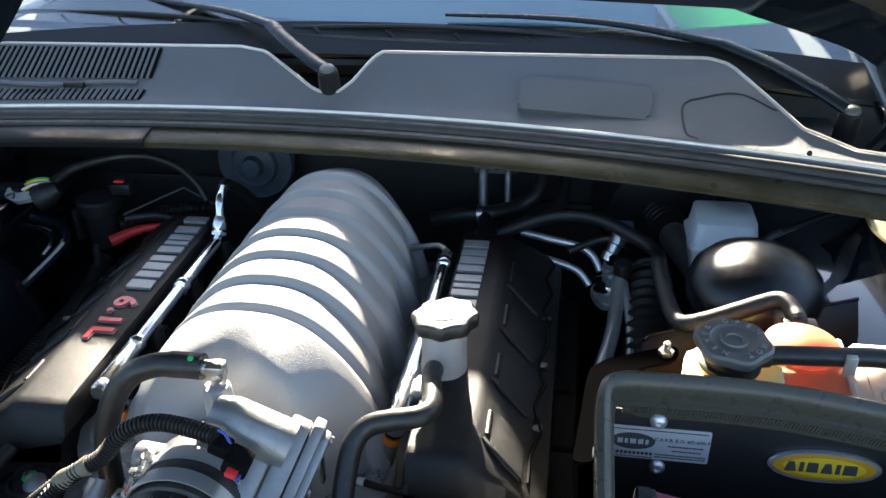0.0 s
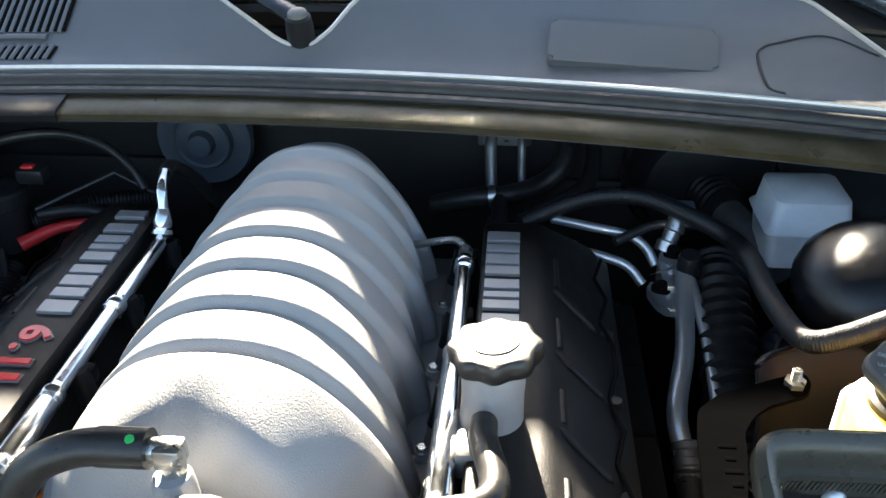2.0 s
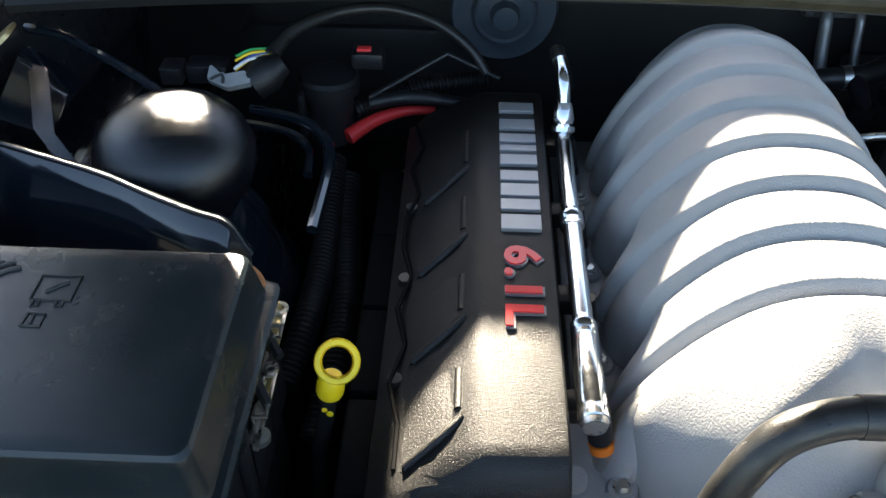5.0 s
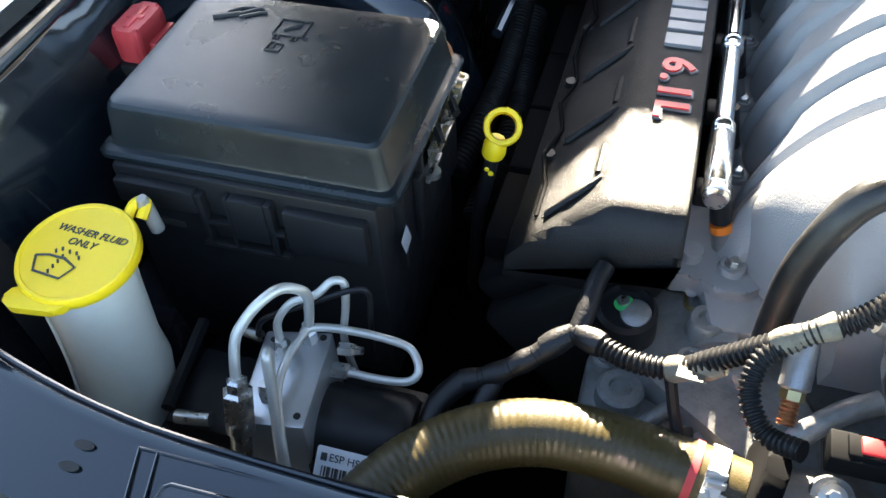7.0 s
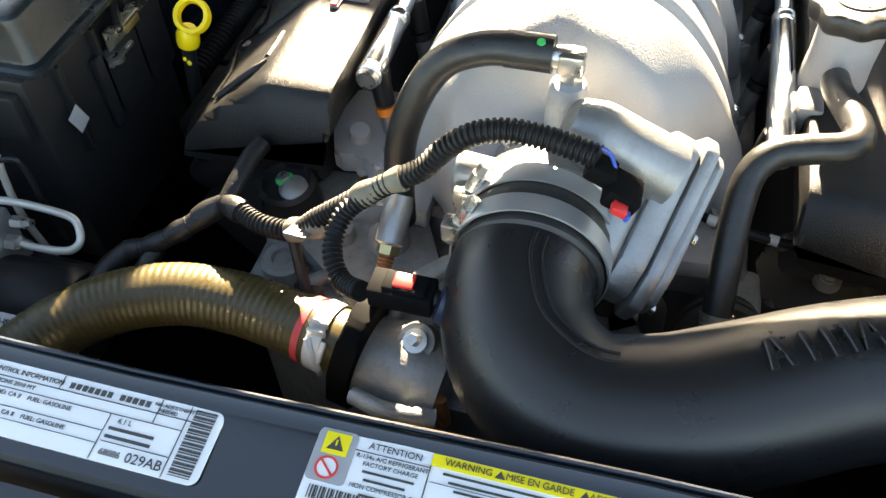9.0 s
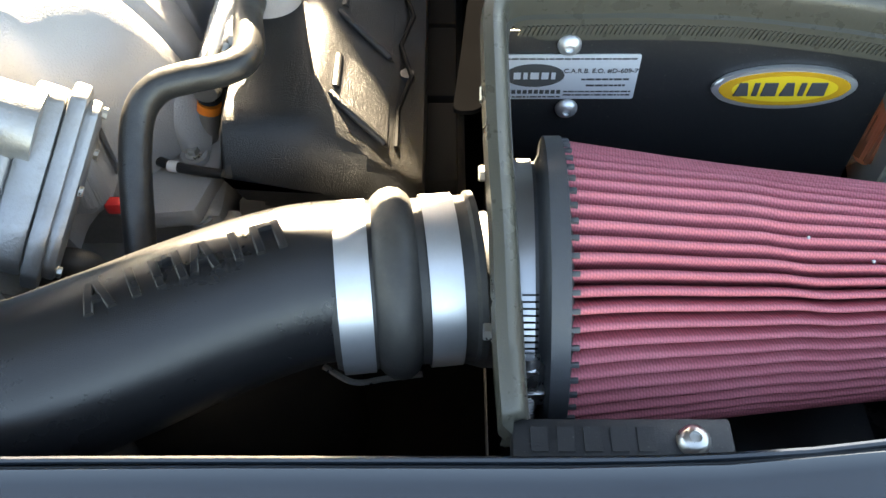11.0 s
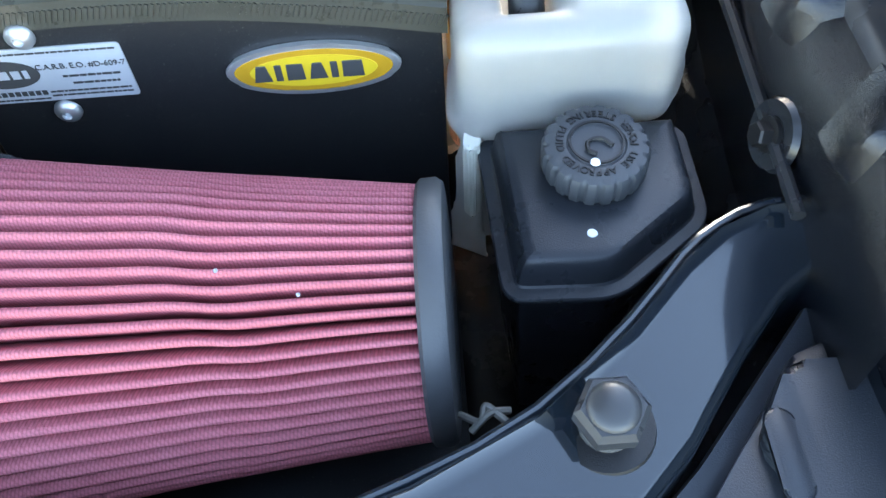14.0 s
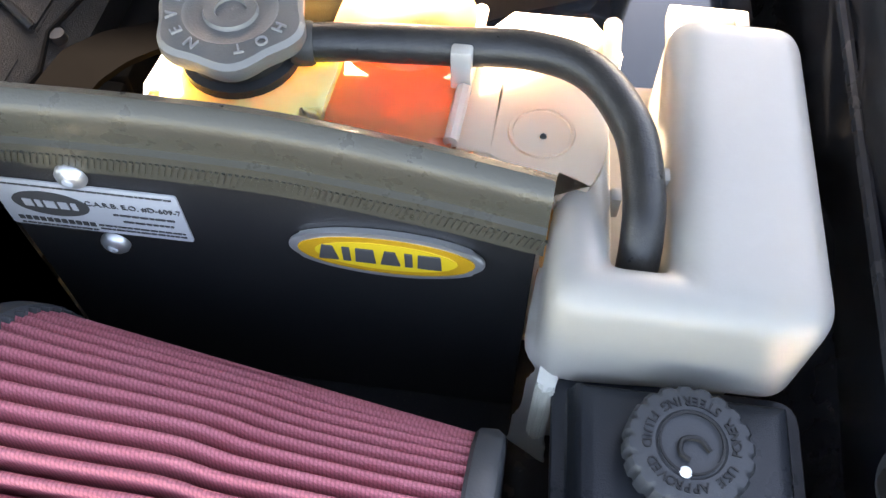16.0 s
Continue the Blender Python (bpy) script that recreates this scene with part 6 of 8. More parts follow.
pcap = part("cap", lathe([(0.024, 0), (0.0266, 0.002), (0.0276, 0.006), (0.0276, 0.016), (0.0260, 0.0185), (0.0238, 0.0195), (0.016, 0.0195), (0.015, 0.0185), (0, 0.0185)], (0.4595, 0.562, 0.8790), (0, -0.04, 1), 120, lambda a, i: 1 + (0.045 * (1 if math.sin(20 * a) > -0.2 else -0.2) if 1 <= i <= 4 else 0)), M_URETHANE, pr, "ribbed grey black screw cap")
pcm = axis_matrix((0.4595, 0.5615, 0.8986), (0, -0.04, 1)) @ Matrix.Rotation(math.pi, 4, "Z")
part("cap_lettering", moved(join(ring_words("POWER STEERING FLUID", 0.0198, 0.0062, 0.0014, 173, 10.2, True), ring_words("USE APPROVED", 0.0198, 0.0062, 0.0014, 149, 10.8)), pcm), M_PLASTIC, pcap)
part("cap_symbol", moved(join(lathe([(0.0135, 0), (0.0145, 0), (0.0145, 0.0012), (0.0135, 0.0012)], n=32, hollow=True), tube([(-0.008, 0.003, 0.0005), (-0.003, -0.002, 0.0005), (0.004, -0.001, 0.0005), (0.005, 0.005, 0.0005), (0.001, 0.008, 0.0005)], 0.0013, 6, 5)), pcm), M_PLASTIC, pcap)
for o in ((0.452, 0.5175, 0.879), (0.4565, 0.548, 0.8988)):
    part("white_dot", lathe([(0.0028, 0), (0.0024, 0.0006), (0, 0.0006)], o, n=14), M_LABEL, pr, "white paint dot")

# ---- coolant and washer tank on the right ----
tk = thing("coolant_tank", "milky plastic coolant tank, its rear part orange with coolant", "coolant tank", (0.40, 0.70, 0.75))
lower = round_poly([(0.385, 0.612), (0.402, 0.603), (0.494, 0.6085), (0.5175, 0.634), (0.523, 0.795), (0.455, 0.802), (0.412, 0.80), (0.400, 0.70), (0.389, 0.66)], 0.010, 5)
shoulder = box((0.389, 0.612, 0.866), (0.4180, 0.735, 0.9365), 0.010, 3)
for v in shoulder.verts:                                # the wall beside the hose falls away to the rear
    if v.co.z > 0.90:
        v.co.z -= 0.020 * min(1.0, max(0.0, (v.co.y - 0.62) / 0.08))
lip = loft([[(x, y, z) for x, y in inset_by(lower, d)] for d, z in ((0.001, 0.858), (-0.0025, 0.862), (-0.0030, 0.870), (0.0, 0.874))])
skirt = loft([[(x, y, z) for x, y in inset_by(lower, d)] for d, z in ((0.016, 0.74), (0.011, 0.80), (0.007, 0.850), (0.006, 0.866))])
shell = join(box((0.4440, 0.604, 0.860), (0.5180, 0.800, 0.9385), 0.016, 4), box((0.389, 0.601, 0.860), (0.5150, 0.6300, 0.9375), 0.0140, 4), box((0.470, 0.612, 0.860), (0.5225, 0.798, 0.905), 0.014, 4), shoulder, box((0.405, 0.615, 0.856), (0.470, 0.795, 0.874), 0.003), lip, skirt)
wc = part("white_chamber", shell, M_WHITEPL, tk, "milky white tank chamber with a channel for the hose", angle=60)
rm_ = wc.modifiers.new("moulded", "REMESH")
rm_.mode, rm_.voxel_size, rm_.use_smooth_shade = "VOXEL", 0.0021, True
sm_ = wc.modifiers.new("softened", "SMOOTH")
sm_.factor, sm_.iterations = 0.5, 14
for y in (0.688,):
    part("slot_tab", box((0.4385, y - 0.004, 0.912), (0.4462, y + 0.005, 0.928), 0.002), M_WHITEPL, wc)
    part("slot_tab", box((0.4180, y - 0.010, 0.900), (0.4240, y - 0.001, 0.916), 0.002), M_WHITEPL, wc)
part("amber_chamber", prism(round_poly([(0.172, 0.688), (0.268, 0.685), (0.272, 0.752), (0.18, 0.758)], 0.014), 0.78, 0.940, 0.010, 3), M_AMBER, tk, "amber tank chamber under the cap", angle=60)
part("red_chamber", prism(round_poly([(0.270, 0.682), (0.335, 0.678), (0.342, 0.79), (0.265, 0.79)], 0.014), 0.78, 0.934, 0.012, 3), M_ORANGERED, tk, "red orange tank chamber", angle=60)
part("red_dome", lathe([(0.046, -0.05), (0.045, -0.012), (0.038, 0.004), (0.022, 0.013), (0, 0.015)], (0.300, 0.775, 0.935), n=28), M_ORANGERED, tk, "red orange dome")
part("cream_chamber", prism(round_poly([(0.337, 0.676), (0.400, 0.662), (0.4135, 0.69), (0.416, 0.795), (0.344, 0.795)], 0.014), 0.78, 0.929, 0.017, 4), M_CREAM, tk, "cream tank chamber", angle=60)
part("front_corner", prism(round_poly([(0.386, 0.662), (0.400, 0.650), (0.404, 0.676), (0.387, 0.678)], 0.005), 0.870, 0.920, 0.004, 3), M_ORANGE, tk, "orange tinted front corner")
part("red_corner", prism(round_poly([(0.386, 0.660), (0.398, 0.648), (0.402, 0.676), (0.387, 0.678)], 0.005), 0.80, 0.8695, 0.004, 3), M_ORANGERED, tk, "red tinted lower corner")
part("cream_ring", lathe([(0.0145, -0.0005), (0.0175, -0.0005), (0.0168, 0.0010), (0.0150, 0.0010)], (0.380, 0.706, 0.9292), n=32, hollow=True), M_CREAM, tk)
part("cream_dimple", lathe([(0.0018, 0), (0.0015, 0.0010), (0, 0.0010)], (0.381, 0.703, 0.9294), n=10), M_DARK, tk)
part("top_rib", tube([(0.335, 0.69, 0.933), (0.338, 0.74, 0.935), (0.340, 0.79, 0.933)], 0.004, 8, 4), M_CREAM, tk)
part("top_rib", tube([(0.410, 0.74, 0.930), (0.413, 0.76, 0.932), (0.414, 0.79, 0.931)], 0.005, 8, 4), M_CREAM, tk)
part("hose_clip", box((0.330, 0.726, 0.928), (0.341, 0.734, 0.9585), 0.0015), M_WHITEPL, tk)
part("mount_loop", join(box((0.448, 0.795, 0.905), (0.456, 0.826, 0.918), 0.002), box((0.487, 0.795, 0.905), (0.495, 0.826, 0.918), 0.002), box((0.448, 0.820, 0.905), (0.495, 0.828, 0.918), 0.002)), M_WHITEPL, tk)
part("side_wing", prism(round_poly([(0.391, 0.594), (0.400, 0.592), (0.406, 0.62), (0.395, 0.628)], 0.004), 0.80, 0.864, 0.003, 2), M_BOTTLE, tk)
ccap = part("pressure_cap", lathe([(0.026, 0.0), (0.028, 0.006), (0.036, 0.007), (0.0375, 0.010), (0.0375, 0.016), (0.035, 0.0185), (0.024, 0.019), (0.022, 0.0175), (0.014, 0.0175), (0.013, 0.0195), (0.008, 0.0195), (0.0075, 0.018), (0, 0.018)], (0.219, 0.728, 0.953), (0.02, -0.02, 1), 96, lambda a, i: 1 + (0.05 * math.cos(6 * a) if 2 <= i <= 5 else 0)), M_WORNCAP, tk, "worn dark lobed pressure cap")
part("cap_lettering", moved(ring_words("NEVER OPEN HOT ", 0.0285, 0.0085, 0.0012, 200, 24), axis_matrix((0.2194, 0.7276, 0.9728), (0.02, -0.02, 1))), M_LETTERS, ccap)
part("cap_neck", lathe([(0.030, 0), (0.031, 0.004), (0.031, 0.010), (0.027, 0.012), (0.027, 0.020), (0, 0.020)], (0.219, 0.728, 0.935), n=32), M_PLASTIC, tk, "black cap neck")
oh = thing("overflow_hose", "black rubber overflow hose across the coolant tank", "hose", (0.34, 0.72, 0.92))
part("hose", tube([(0.246, 0.732, 0.949), (0.275, 0.737, 0.949), (0.329, 0.741, 0.949), (0.372, 0.742, 0.950), (0.402, 0.729, 0.951), (0.423, 0.699, 0.947), (0.4300, 0.668, 0.939), (0.4312, 0.648, 0.929), (0.4312, 0.636, 0.908), (0.4310, 0.632, 0.872)], 0.0102, 16, 8), M_HOSE, oh)
part("hose_end", lathe([(0.0108, -0.006), (0.0118, -0.004), (0.0118, 0.004), (0.0108, 0.006)], (0.252, 0.7328, 0.949), (1, 0.17, 0), 18), M_RUBBER, oh)

# rail hardware
hb = thing("hood_stop", "dark grey hex rubber hood stop screwed into the rail", "hood stop", (0.438, 0.406, 0.892))
part("hex_head", lathe([(0, -0.001), (0.0150, 0.0), (0.0160, 0.002), (0.0160, 0.010), (0.0135, 0.0135), (0, 0.0138)], (0.438, 0.406, 0.904), (0, -0.1, 1), 6), M_HEX, hb, "grey rubber hex head", angle=25)
part("domed_top", lathe([(0.0112, 0.0), (0.0104, 0.0016), (0.0070, 0.0034), (0.0035, 0.0042), (0, 0.0044)], (0.438, 0.4046, 0.9177), (0, -0.1, 1), 28), M_HEX, hb, angle=60)
part("stem", tube([(0.438, 0.407, 0.889), (0.438, 0.406, 0.906)], 0.0115, 20, 0, ribs=(0.005, 0.0008)), M_RUBBER, hb)
part("grommet", lathe([(0.022, -0.002), (0.021, 0.001), (0.014, 0.002), (0, 0.002)], (0.438, 0.407, 0.8925), n=28), M_PLASTIC, hb)
part("rail_hole", lathe([(0.0095, 0), (0.0092, 0.0012), (0, 0.0012)], (0.374, 0.362, 0.8935), n=24), M_VOID, support, "dark drilled hole")
part("rail_notch", box((0.30, 0.371, 0.898), (0.312, 0.378, 0.9015), 0.001), M_PAINT, support)
cp = thing("spring_clip", "bent zinc wire hose clip", "clip", (0.405, 0.455, 0.84))
part("wire", tube([(0.377, 0.441, 0.839), (0.387, 0.434, 0.844), (0.390, 0.441, 0.847), (0.397, 0.435, 0.846), (0.406, 0.428, 0.842)], 0.0020, 8, 6), M_DULLZINC, cp)
part("wire", tube([(0.382, 0.430, 0.842), (0.392, 0.437, 0.847), (0.402, 0.439, 0.844)], 0.0020, 8, 6), M_DULLZINC, cp)
rr = thing("reinforcement_channel", "black painted stiffening channels on the inner fender", "channel", (0.56, 0.75, 0.88))
for dx, dz in ((0.0, 0.0), (0.018, 0.018), (0.034, 0.03)):
    part("rib", tube([(0.545 + dx, 0.50, 0.905 + dz), (0.548 + dx, 0.62, 0.908 + dz), (0.55 + dx, 0.80, 0.915 + dz), (0.552 + dx, 1.1, 0.93 + dz)], 0.0038, 8, 6), M_BAYPAINT, rr)
part("pressed_plate", solid([[(0.556, y, 0.80), (0.550, y, 0.885), (0.553 + 0.003 * math.sin(y * 40), y, 0.925), (0.566, y, 0.955 + 0.004 * math.sin(y * 31)), (0.594, y, 0.974)] for y in frange(0.42, 1.0, 20)], 0.003), M_DOME, rr, angle=60)
part("plate_edge", tube([(0.594, 0.42, 0.955), (0.592, 0.52, 0.968), (0.592, 0.60, 0.977), (0.594, 0.70, 0.981), (0.596, 1.0, 0.984)], 0.0032, 8, 6), M_PAINT, rr)
part("bolt_dish", lathe([(0.020, -0.001), (0.018, 0.0025), (0.012, 0.001), (0, 0.001)], (0.5475, 0.551, 0.9065), (-0.95, -0.1, 0.25), 26), M_BAYPAINT, rr)
hex_bolt("bolt", rr, (0.5440, 0.551, 0.907), (-0.95, -0.1, 0.25), 0.012, 0.008, 0.0095, M_DARKBOLT, "black phosphated hex bolt")


def pinch(c, n, w=0.022, h=0.010):
    """A crimped fold in the sheet: three creases that run up to one bright point."""
    rows = []
    for u in frange(-1, 1, 8):
        rows.append([(u * w, v * w * 0.9 + 0.25 * w * u * u, h * max(0.0, 1 - abs(u)) ** 1.6 * max(0.0, 1 - abs(v)) ** 0.8) for v in frange(-1, 1, 8)])
    return moved(solid(rows, 0.0025), axis_matrix(c, n))


for c in ((0.566, 0.594, 0.952), (0.568, 0.505, 0.950)):
    part("sheet_fold", pinch(c, (-0.75, -0.35, 0.55)), M_DOME, rr, "crimped sheet metal fold", angle=50)


# ---- left side of the bay ----
apron = thing("inner_apron", "glossy dark sheet metal apron beside the fuse box", "apron", (-1.0, 0.6, 0.75))
part("sheet", solid([[(-1.030 - 0.004 * math.sin(y * 30), y, 0.975), (-1.020, y, 0.955), (-1.006 + 0.006 * math.sin(y * 24), y, 0.915), (-0.992, y, 0.86), (-0.985, y, 0.80), (-0.984, y, 0.66)] for y in frange(0.44, 0.86, 14)], 0.003), M_PAINT, apron, angle=60)
for dy in (0.0, 0.055):
    part("fold_line", tube([(-1.026, 0.50 + dy, 0.968), (-1.012, 0.515 + dy, 0.928), (-0.998, 0.525 + dy, 0.88), (-0.988, 0.53 + dy, 0.82)], 0.0040, 8, 5), M_PAINT, apron)
part("top_seam", tube([(-1.030, 0.44, 0.978), (-1.032, 0.60, 0.980), (-1.032, 0.86, 0.984)], 0.0045, 8, 4), M_PAINT, apron)
fx = thing("fuse_box", "black plastic fuse and relay box with a dusty lid", "fuse box", (-0.845, 0.66, 0.68))
fbody = part("body", box((-0.955, 0.566, 0.68), (-0.720, 0.762, 0.904), 0.004), M_PLASTIC, fx)


def rect_levels(levels, rc=0.008):
    return loft([[(x, y, z) for x, y in rounded(x0, y0, x1, y1, rc, 4)] for x0, y0, x1, y1, z in levels])


lid = part("lid", rect_levels([(-0.966, 0.574, -0.708, 0.772, 0.902), (-0.969, 0.571, -0.705, 0.775, 0.905), (-0.969, 0.571, -0.705, 0.775, 0.909), (-0.966, 0.574, -0.708, 0.772, 0.9115), (-0.961, 0.579, -0.713, 0.767, 0.9125), (-0.960, 0.580, -0.714, 0.766, 0.915),
                               (-0.957, 0.5835, -0.7185, 0.7625, 0.944), (-0.9555, 0.585, -0.720, 0.761, 0.9490), (-0.9530, 0.5875, -0.7225, 0.7585, 0.9520), (-0.9495, 0.591, -0.726, 0.755, 0.9530), (-0.940, 0.60, -0.735, 0.746, 0.9532)], 0.010), M_LID, fx, "black lid with a dusty top", angle=22)
zl = 0.9534


def lines(pts, r=0.0011):
    return tube([(-0.845 + (x + 0.853) * 0.74, 0.705 + (y - 0.69) * 0.74, zl) for x, y in pts], r * 0.85, 6, 0)


part("pliers_symbol", join(lines([(-0.958, 0.708), (-0.940, 0.716), (-0.928, 0.722)], 0.0030), lines([(-0.930, 0.718), (-0.915, 0.733), (-0.905, 0.738)], 0.0022), lines([(-0.926, 0.714), (-0.906, 0.728), (-0.897, 0.731)], 0.0022), lines([(-0.945, 0.722), (-0.93, 0.735), (-0.915, 0.738)], 0.0018)), M_PLASTIC, lid)
part("battery_symbol", join(lines([(-0.872, 0.690), (-0.834, 0.690), (-0.834, 0.722), (-0.872, 0.722), (-0.872, 0.690)]), lines([(-0.862, 0.70), (-0.852, 0.708), (-0.856, 0.705), (-0.844, 0.714)], 0.0016),
                            lines([(-0.868, 0.690), (-0.868, 0.682), (-0.862, 0.682), (-0.862, 0.690)]), lines([(-0.846, 0.690), (-0.846, 0.682), (-0.840, 0.682), (-0.840, 0.690)]),
                            lines([(-0.868, 0.658), (-0.850, 0.658), (-0.850, 0.672), (-0.866, 0.674), (-0.868, 0.658)]), lines([(-0.860, 0.660), (-0.860, 0.672)])), M_PLASTIC, lid)
for x0, x1, z0, z1 in ((-0.950, -0.876, 0.872, 0.896), (-0.846, -0.814, 0.850, 0.896), (-0.798, -0.728, 0.846, 0.893)):
    part("front_tab", box((x0, 0.556, z0), (x1, 0.568, z1), 0.002), M_PLASTIC, fbody)
for x0, x1, z0, z1 in ((-0.876, -0.870, 0.84, 0.893), (-0.850, -0.846, 0.835, 0.896), (-0.814, -0.808, 0.835, 0.896), (-0.88, -0.80, 0.834, 0.839), (-0.87, -0.80, 0.862, 0.866)):
    part("lattice_bar", box((x0, 0.557, z0), (x1, 0.567, z1), 0.001), M_PLASTIC, fbody)
for x, z in ((-0.915, 0.842), (-0.775, 0.838)):
    part("latch_slot", box((x - 0.014, 0.5645, z), (x + 0.014, 0.5665, z + 0.008), 0.0005), M_DARK, fbody)
for y in (0.60, 0.655, 0.71):
    part("side_fin", box((-0.724, y, 0.80), (-0.712, y + 0.005, 0.895), 0.001), M_PLASTIC, fbody)
for y0 in (0.698, 0.742):
    part("strut", tube([(-0.728, y0 + 0.010, 0.898), (-0.716, y0 + 0.002, 0.894), (-0.700, y0 - 0.022, 0.884)], 0.0040, 6, 0, flat=1.6), M_PLASTIC, fx)
rl = thing("red_terminal_cover", "faded red plastic terminal cover marked with a plus", "terminal cover", (-1.0000, 0.7240, 0.87))
part("base", box((-1.0240, 0.6760, 0.86), (-0.9760, 0.7400, 0.917), 0.004), M_PLASTIC, rl)
part("cover", prism(rounded(-1.0100, 0.6830, -0.9830, 0.7330, 0.006), 0.916, 0.950, 0.004), M_PINKRED, rl)
part("plus_mark", join(box((-1.0045, 0.7050, 0.9495), (-0.9885, 0.7110, 0.9512), 0.0004), box((-0.9995, 0.6900, 0.9495), (-0.9935, 0.7260, 0.9514), 0.0004)), M_PINKRED, rl)
part("side_peg", box((-0.9835, 0.6960, 0.916), (-0.9760, 0.7330, 0.932), 0.002), M_PINKRED, rl)

def slotted_clip(x, y0, y1, z):
    """A pressed strip with two square windows and a round eye."""
    w = 0.0058
    return join(box((x - w, y0, z), (x - w + 0.003, y1, z + 0.0022), 0.0005), box((x + w - 0.003, y0, z), (x + w, y1, z + 0.0022), 0.0005), *[box((x - w, y - 0.0018, z), (x + w, y + 0.0018, z + 0.0022), 0.0005) for y in (y0 + 0.002, (y0 + y1) / 2, y1 - 0.002)],
                lathe([(0.0030, -0.001), (0.0062, -0.001), (0.0062, 0.0016), (0.0030, 0.0016)], (x, y1 + 0.004, z + 0.0010), n=18, hollow=True), box((x - w, y0, z - 0.018), (x - w + 0.0022, y1, z + 0.001), 0.0005))


fc = thing("cable_terminals", "bare zinc cable terminals beside the fuse box", "terminal", (-0.70, 0.70, 0.85))
part("bus_clip", join(box((-0.716, 0.690, 0.868), (-0.704, 0.714, 0.876), 0.001), box((-0.713, 0.728, 0.880), (-0.703, 0.752, 0.892), 0.001), tube([(-0.709, 0.752, 0.888), (-0.707, 0.764, 0.892), (-0.713, 0.768, 0.892)], 0.003, 8, 4)), M_BRASS, fc)
part("slotted_clip", slotted_clip(-0.7055, 0.730, 0.757, 0.892), M_ZINC, fc, "bright slotted metal clip")
part("slotted_clip", slotted_clip(-0.7040, 0.664, 0.704, 0.884), M_ZINC, fc, "bright slotted metal clip")
part("lug", join(box((-0.717, 0.66, 0.85), (-0.708, 0.70, 0.854), 0.001), lathe([(0.008, 0), (0.008, 0.005), (0, 0.005)], (-0.708, 0.668, 0.854), n=14)), M_ZINC, fc)
part("bracket", box((-0.720, 0.645, 0.79), (-0.712, 0.760, 0.868), 0.002), M_PLASTIC, fc)
part("barcode_tag", moved(join(bars([(-0.012, -0.008, 0.012, 0.008)], 0, 0.0006)), Matrix.Translation((-0.7105, 0.598, 0.842)) @ Matrix.Rotation(radians(90), 4, "Y") @ Matrix.Rotation(radians(20), 4, "Z")), M_EARTHLABEL, fc)
part("copper_lug", tube([(-0.772, 0.772, 0.918), (-0.752, 0.776, 0.922), (-0.735, 0.778, 0.922), (-0.722, 0.772, 0.916), (-0.716, 0.762, 0.908)], 0.0042, 8, 5, flat=0.6), M_COPPER, fc)
part("stud", tube([(-0.735, 0.783, 0.895), (-0.735, 0.784, 0.918)], 0.0042, 8, 0, ribs=(0.002, 0.0004)), M_DULLZINC, fc)

wb = thing("washer_bottle", "yellowed white washer bottle with a bright yellow cap", "washer bottle", (-0.925, 0.46, 0.62))
part("bottle", loft([[(cx + r * math.cos(a), cy + r * sq * math.sin(a), z) for a in frange(0, 2 * math.pi, 36)[:-1]] for cx, cy, r, sq, z in
                     ((-0.926, 0.448, 0.036, 1, 0.62), (-0.925, 0.450, 0.038, 1, 0.70), (-0.925, 0.454, 0.040, 1, 0.745), (-0.924, 0.458, 0.0415, 1, 0.775), (-0.925, 0.462, 0.0375, 1, 0.80), (-0.925, 0.468, 0.037, 1, 0.86), (-0.926, 0.472, 0.038, 1, 0.893))]), M_BOTTLE, wb, "translucent yellowed bottle neck", angle=60)
part("mould_line", tube([(-0.940, 0.433, 0.885), (-0.9395, 0.428, 0.83), (-0.942, 0.422, 0.78), (-0.940, 0.414, 0.74), (-0.938, 0.413, 0.65)], 0.0012, 6, 5), M_BOTTLE, wb)
wz = Matrix.Translation((-0.925, 0.473, 0.893)) @ Matrix.Rotation(radians(6), 4, "X")
wcap = part("cap", moved(lathe([(0.040, 0), (0.0455, 0.001), (0.0470, 0.003), (0.0470, 0.010), (0.0455, 0.0125), (0.043, 0.0125), (0.042, 0.0115), (0, 0.0115)], n=56), wz), M_YELLOW, wb, "bright yellow snap cap")
part("thumb_tab", moved(prism(round_poly([(-0.030, -0.036), (0.018, -0.042), (0.010, -0.052), (-0.026, -0.056), (-0.036, -0.050)], 0.004), 0.002, 0.0095, 0.002, 2), wz), M_YELLOW, wcap)
part("hinge_strap", moved(tube([(0.018, 0.042, 0.006), (0.022, 0.052, 0.012), (0.030, 0.055, 0.012), (0.030, 0.043, 0.006)], 0.0045, 8, 5), wz), M_YELLOW, wcap)
part("hinge_post", moved(lathe([(0.006, -0.02), (0.006, 0.012), (0.004, 0.018), (0, 0.019)], (0.0285, 0.054, 0.0), n=14), wz), M_WHITEPL, wb)
tw = wz @ Matrix.Translation((0, 0, 0.0117)) @ Matrix.Rotation(radians(-3), 4, "Z")
part("lettering", join(words("WASHER FLUID", 0.0088, 0.0010, tw @ Matrix.Translation((0.003, 0.017, 0)), 1.0, 0.25), words("ONLY", 0.0090, 0.0010, tw @ Matrix.Translation((0.0, 0.007, 0)), 1.0, 0.25)), M_INK, wcap)


def flat_line(pts, r, m):
    return moved(tube([(x, y, 0.0006) for x, y in pts], r, 6, 0, flat=0.5), m)


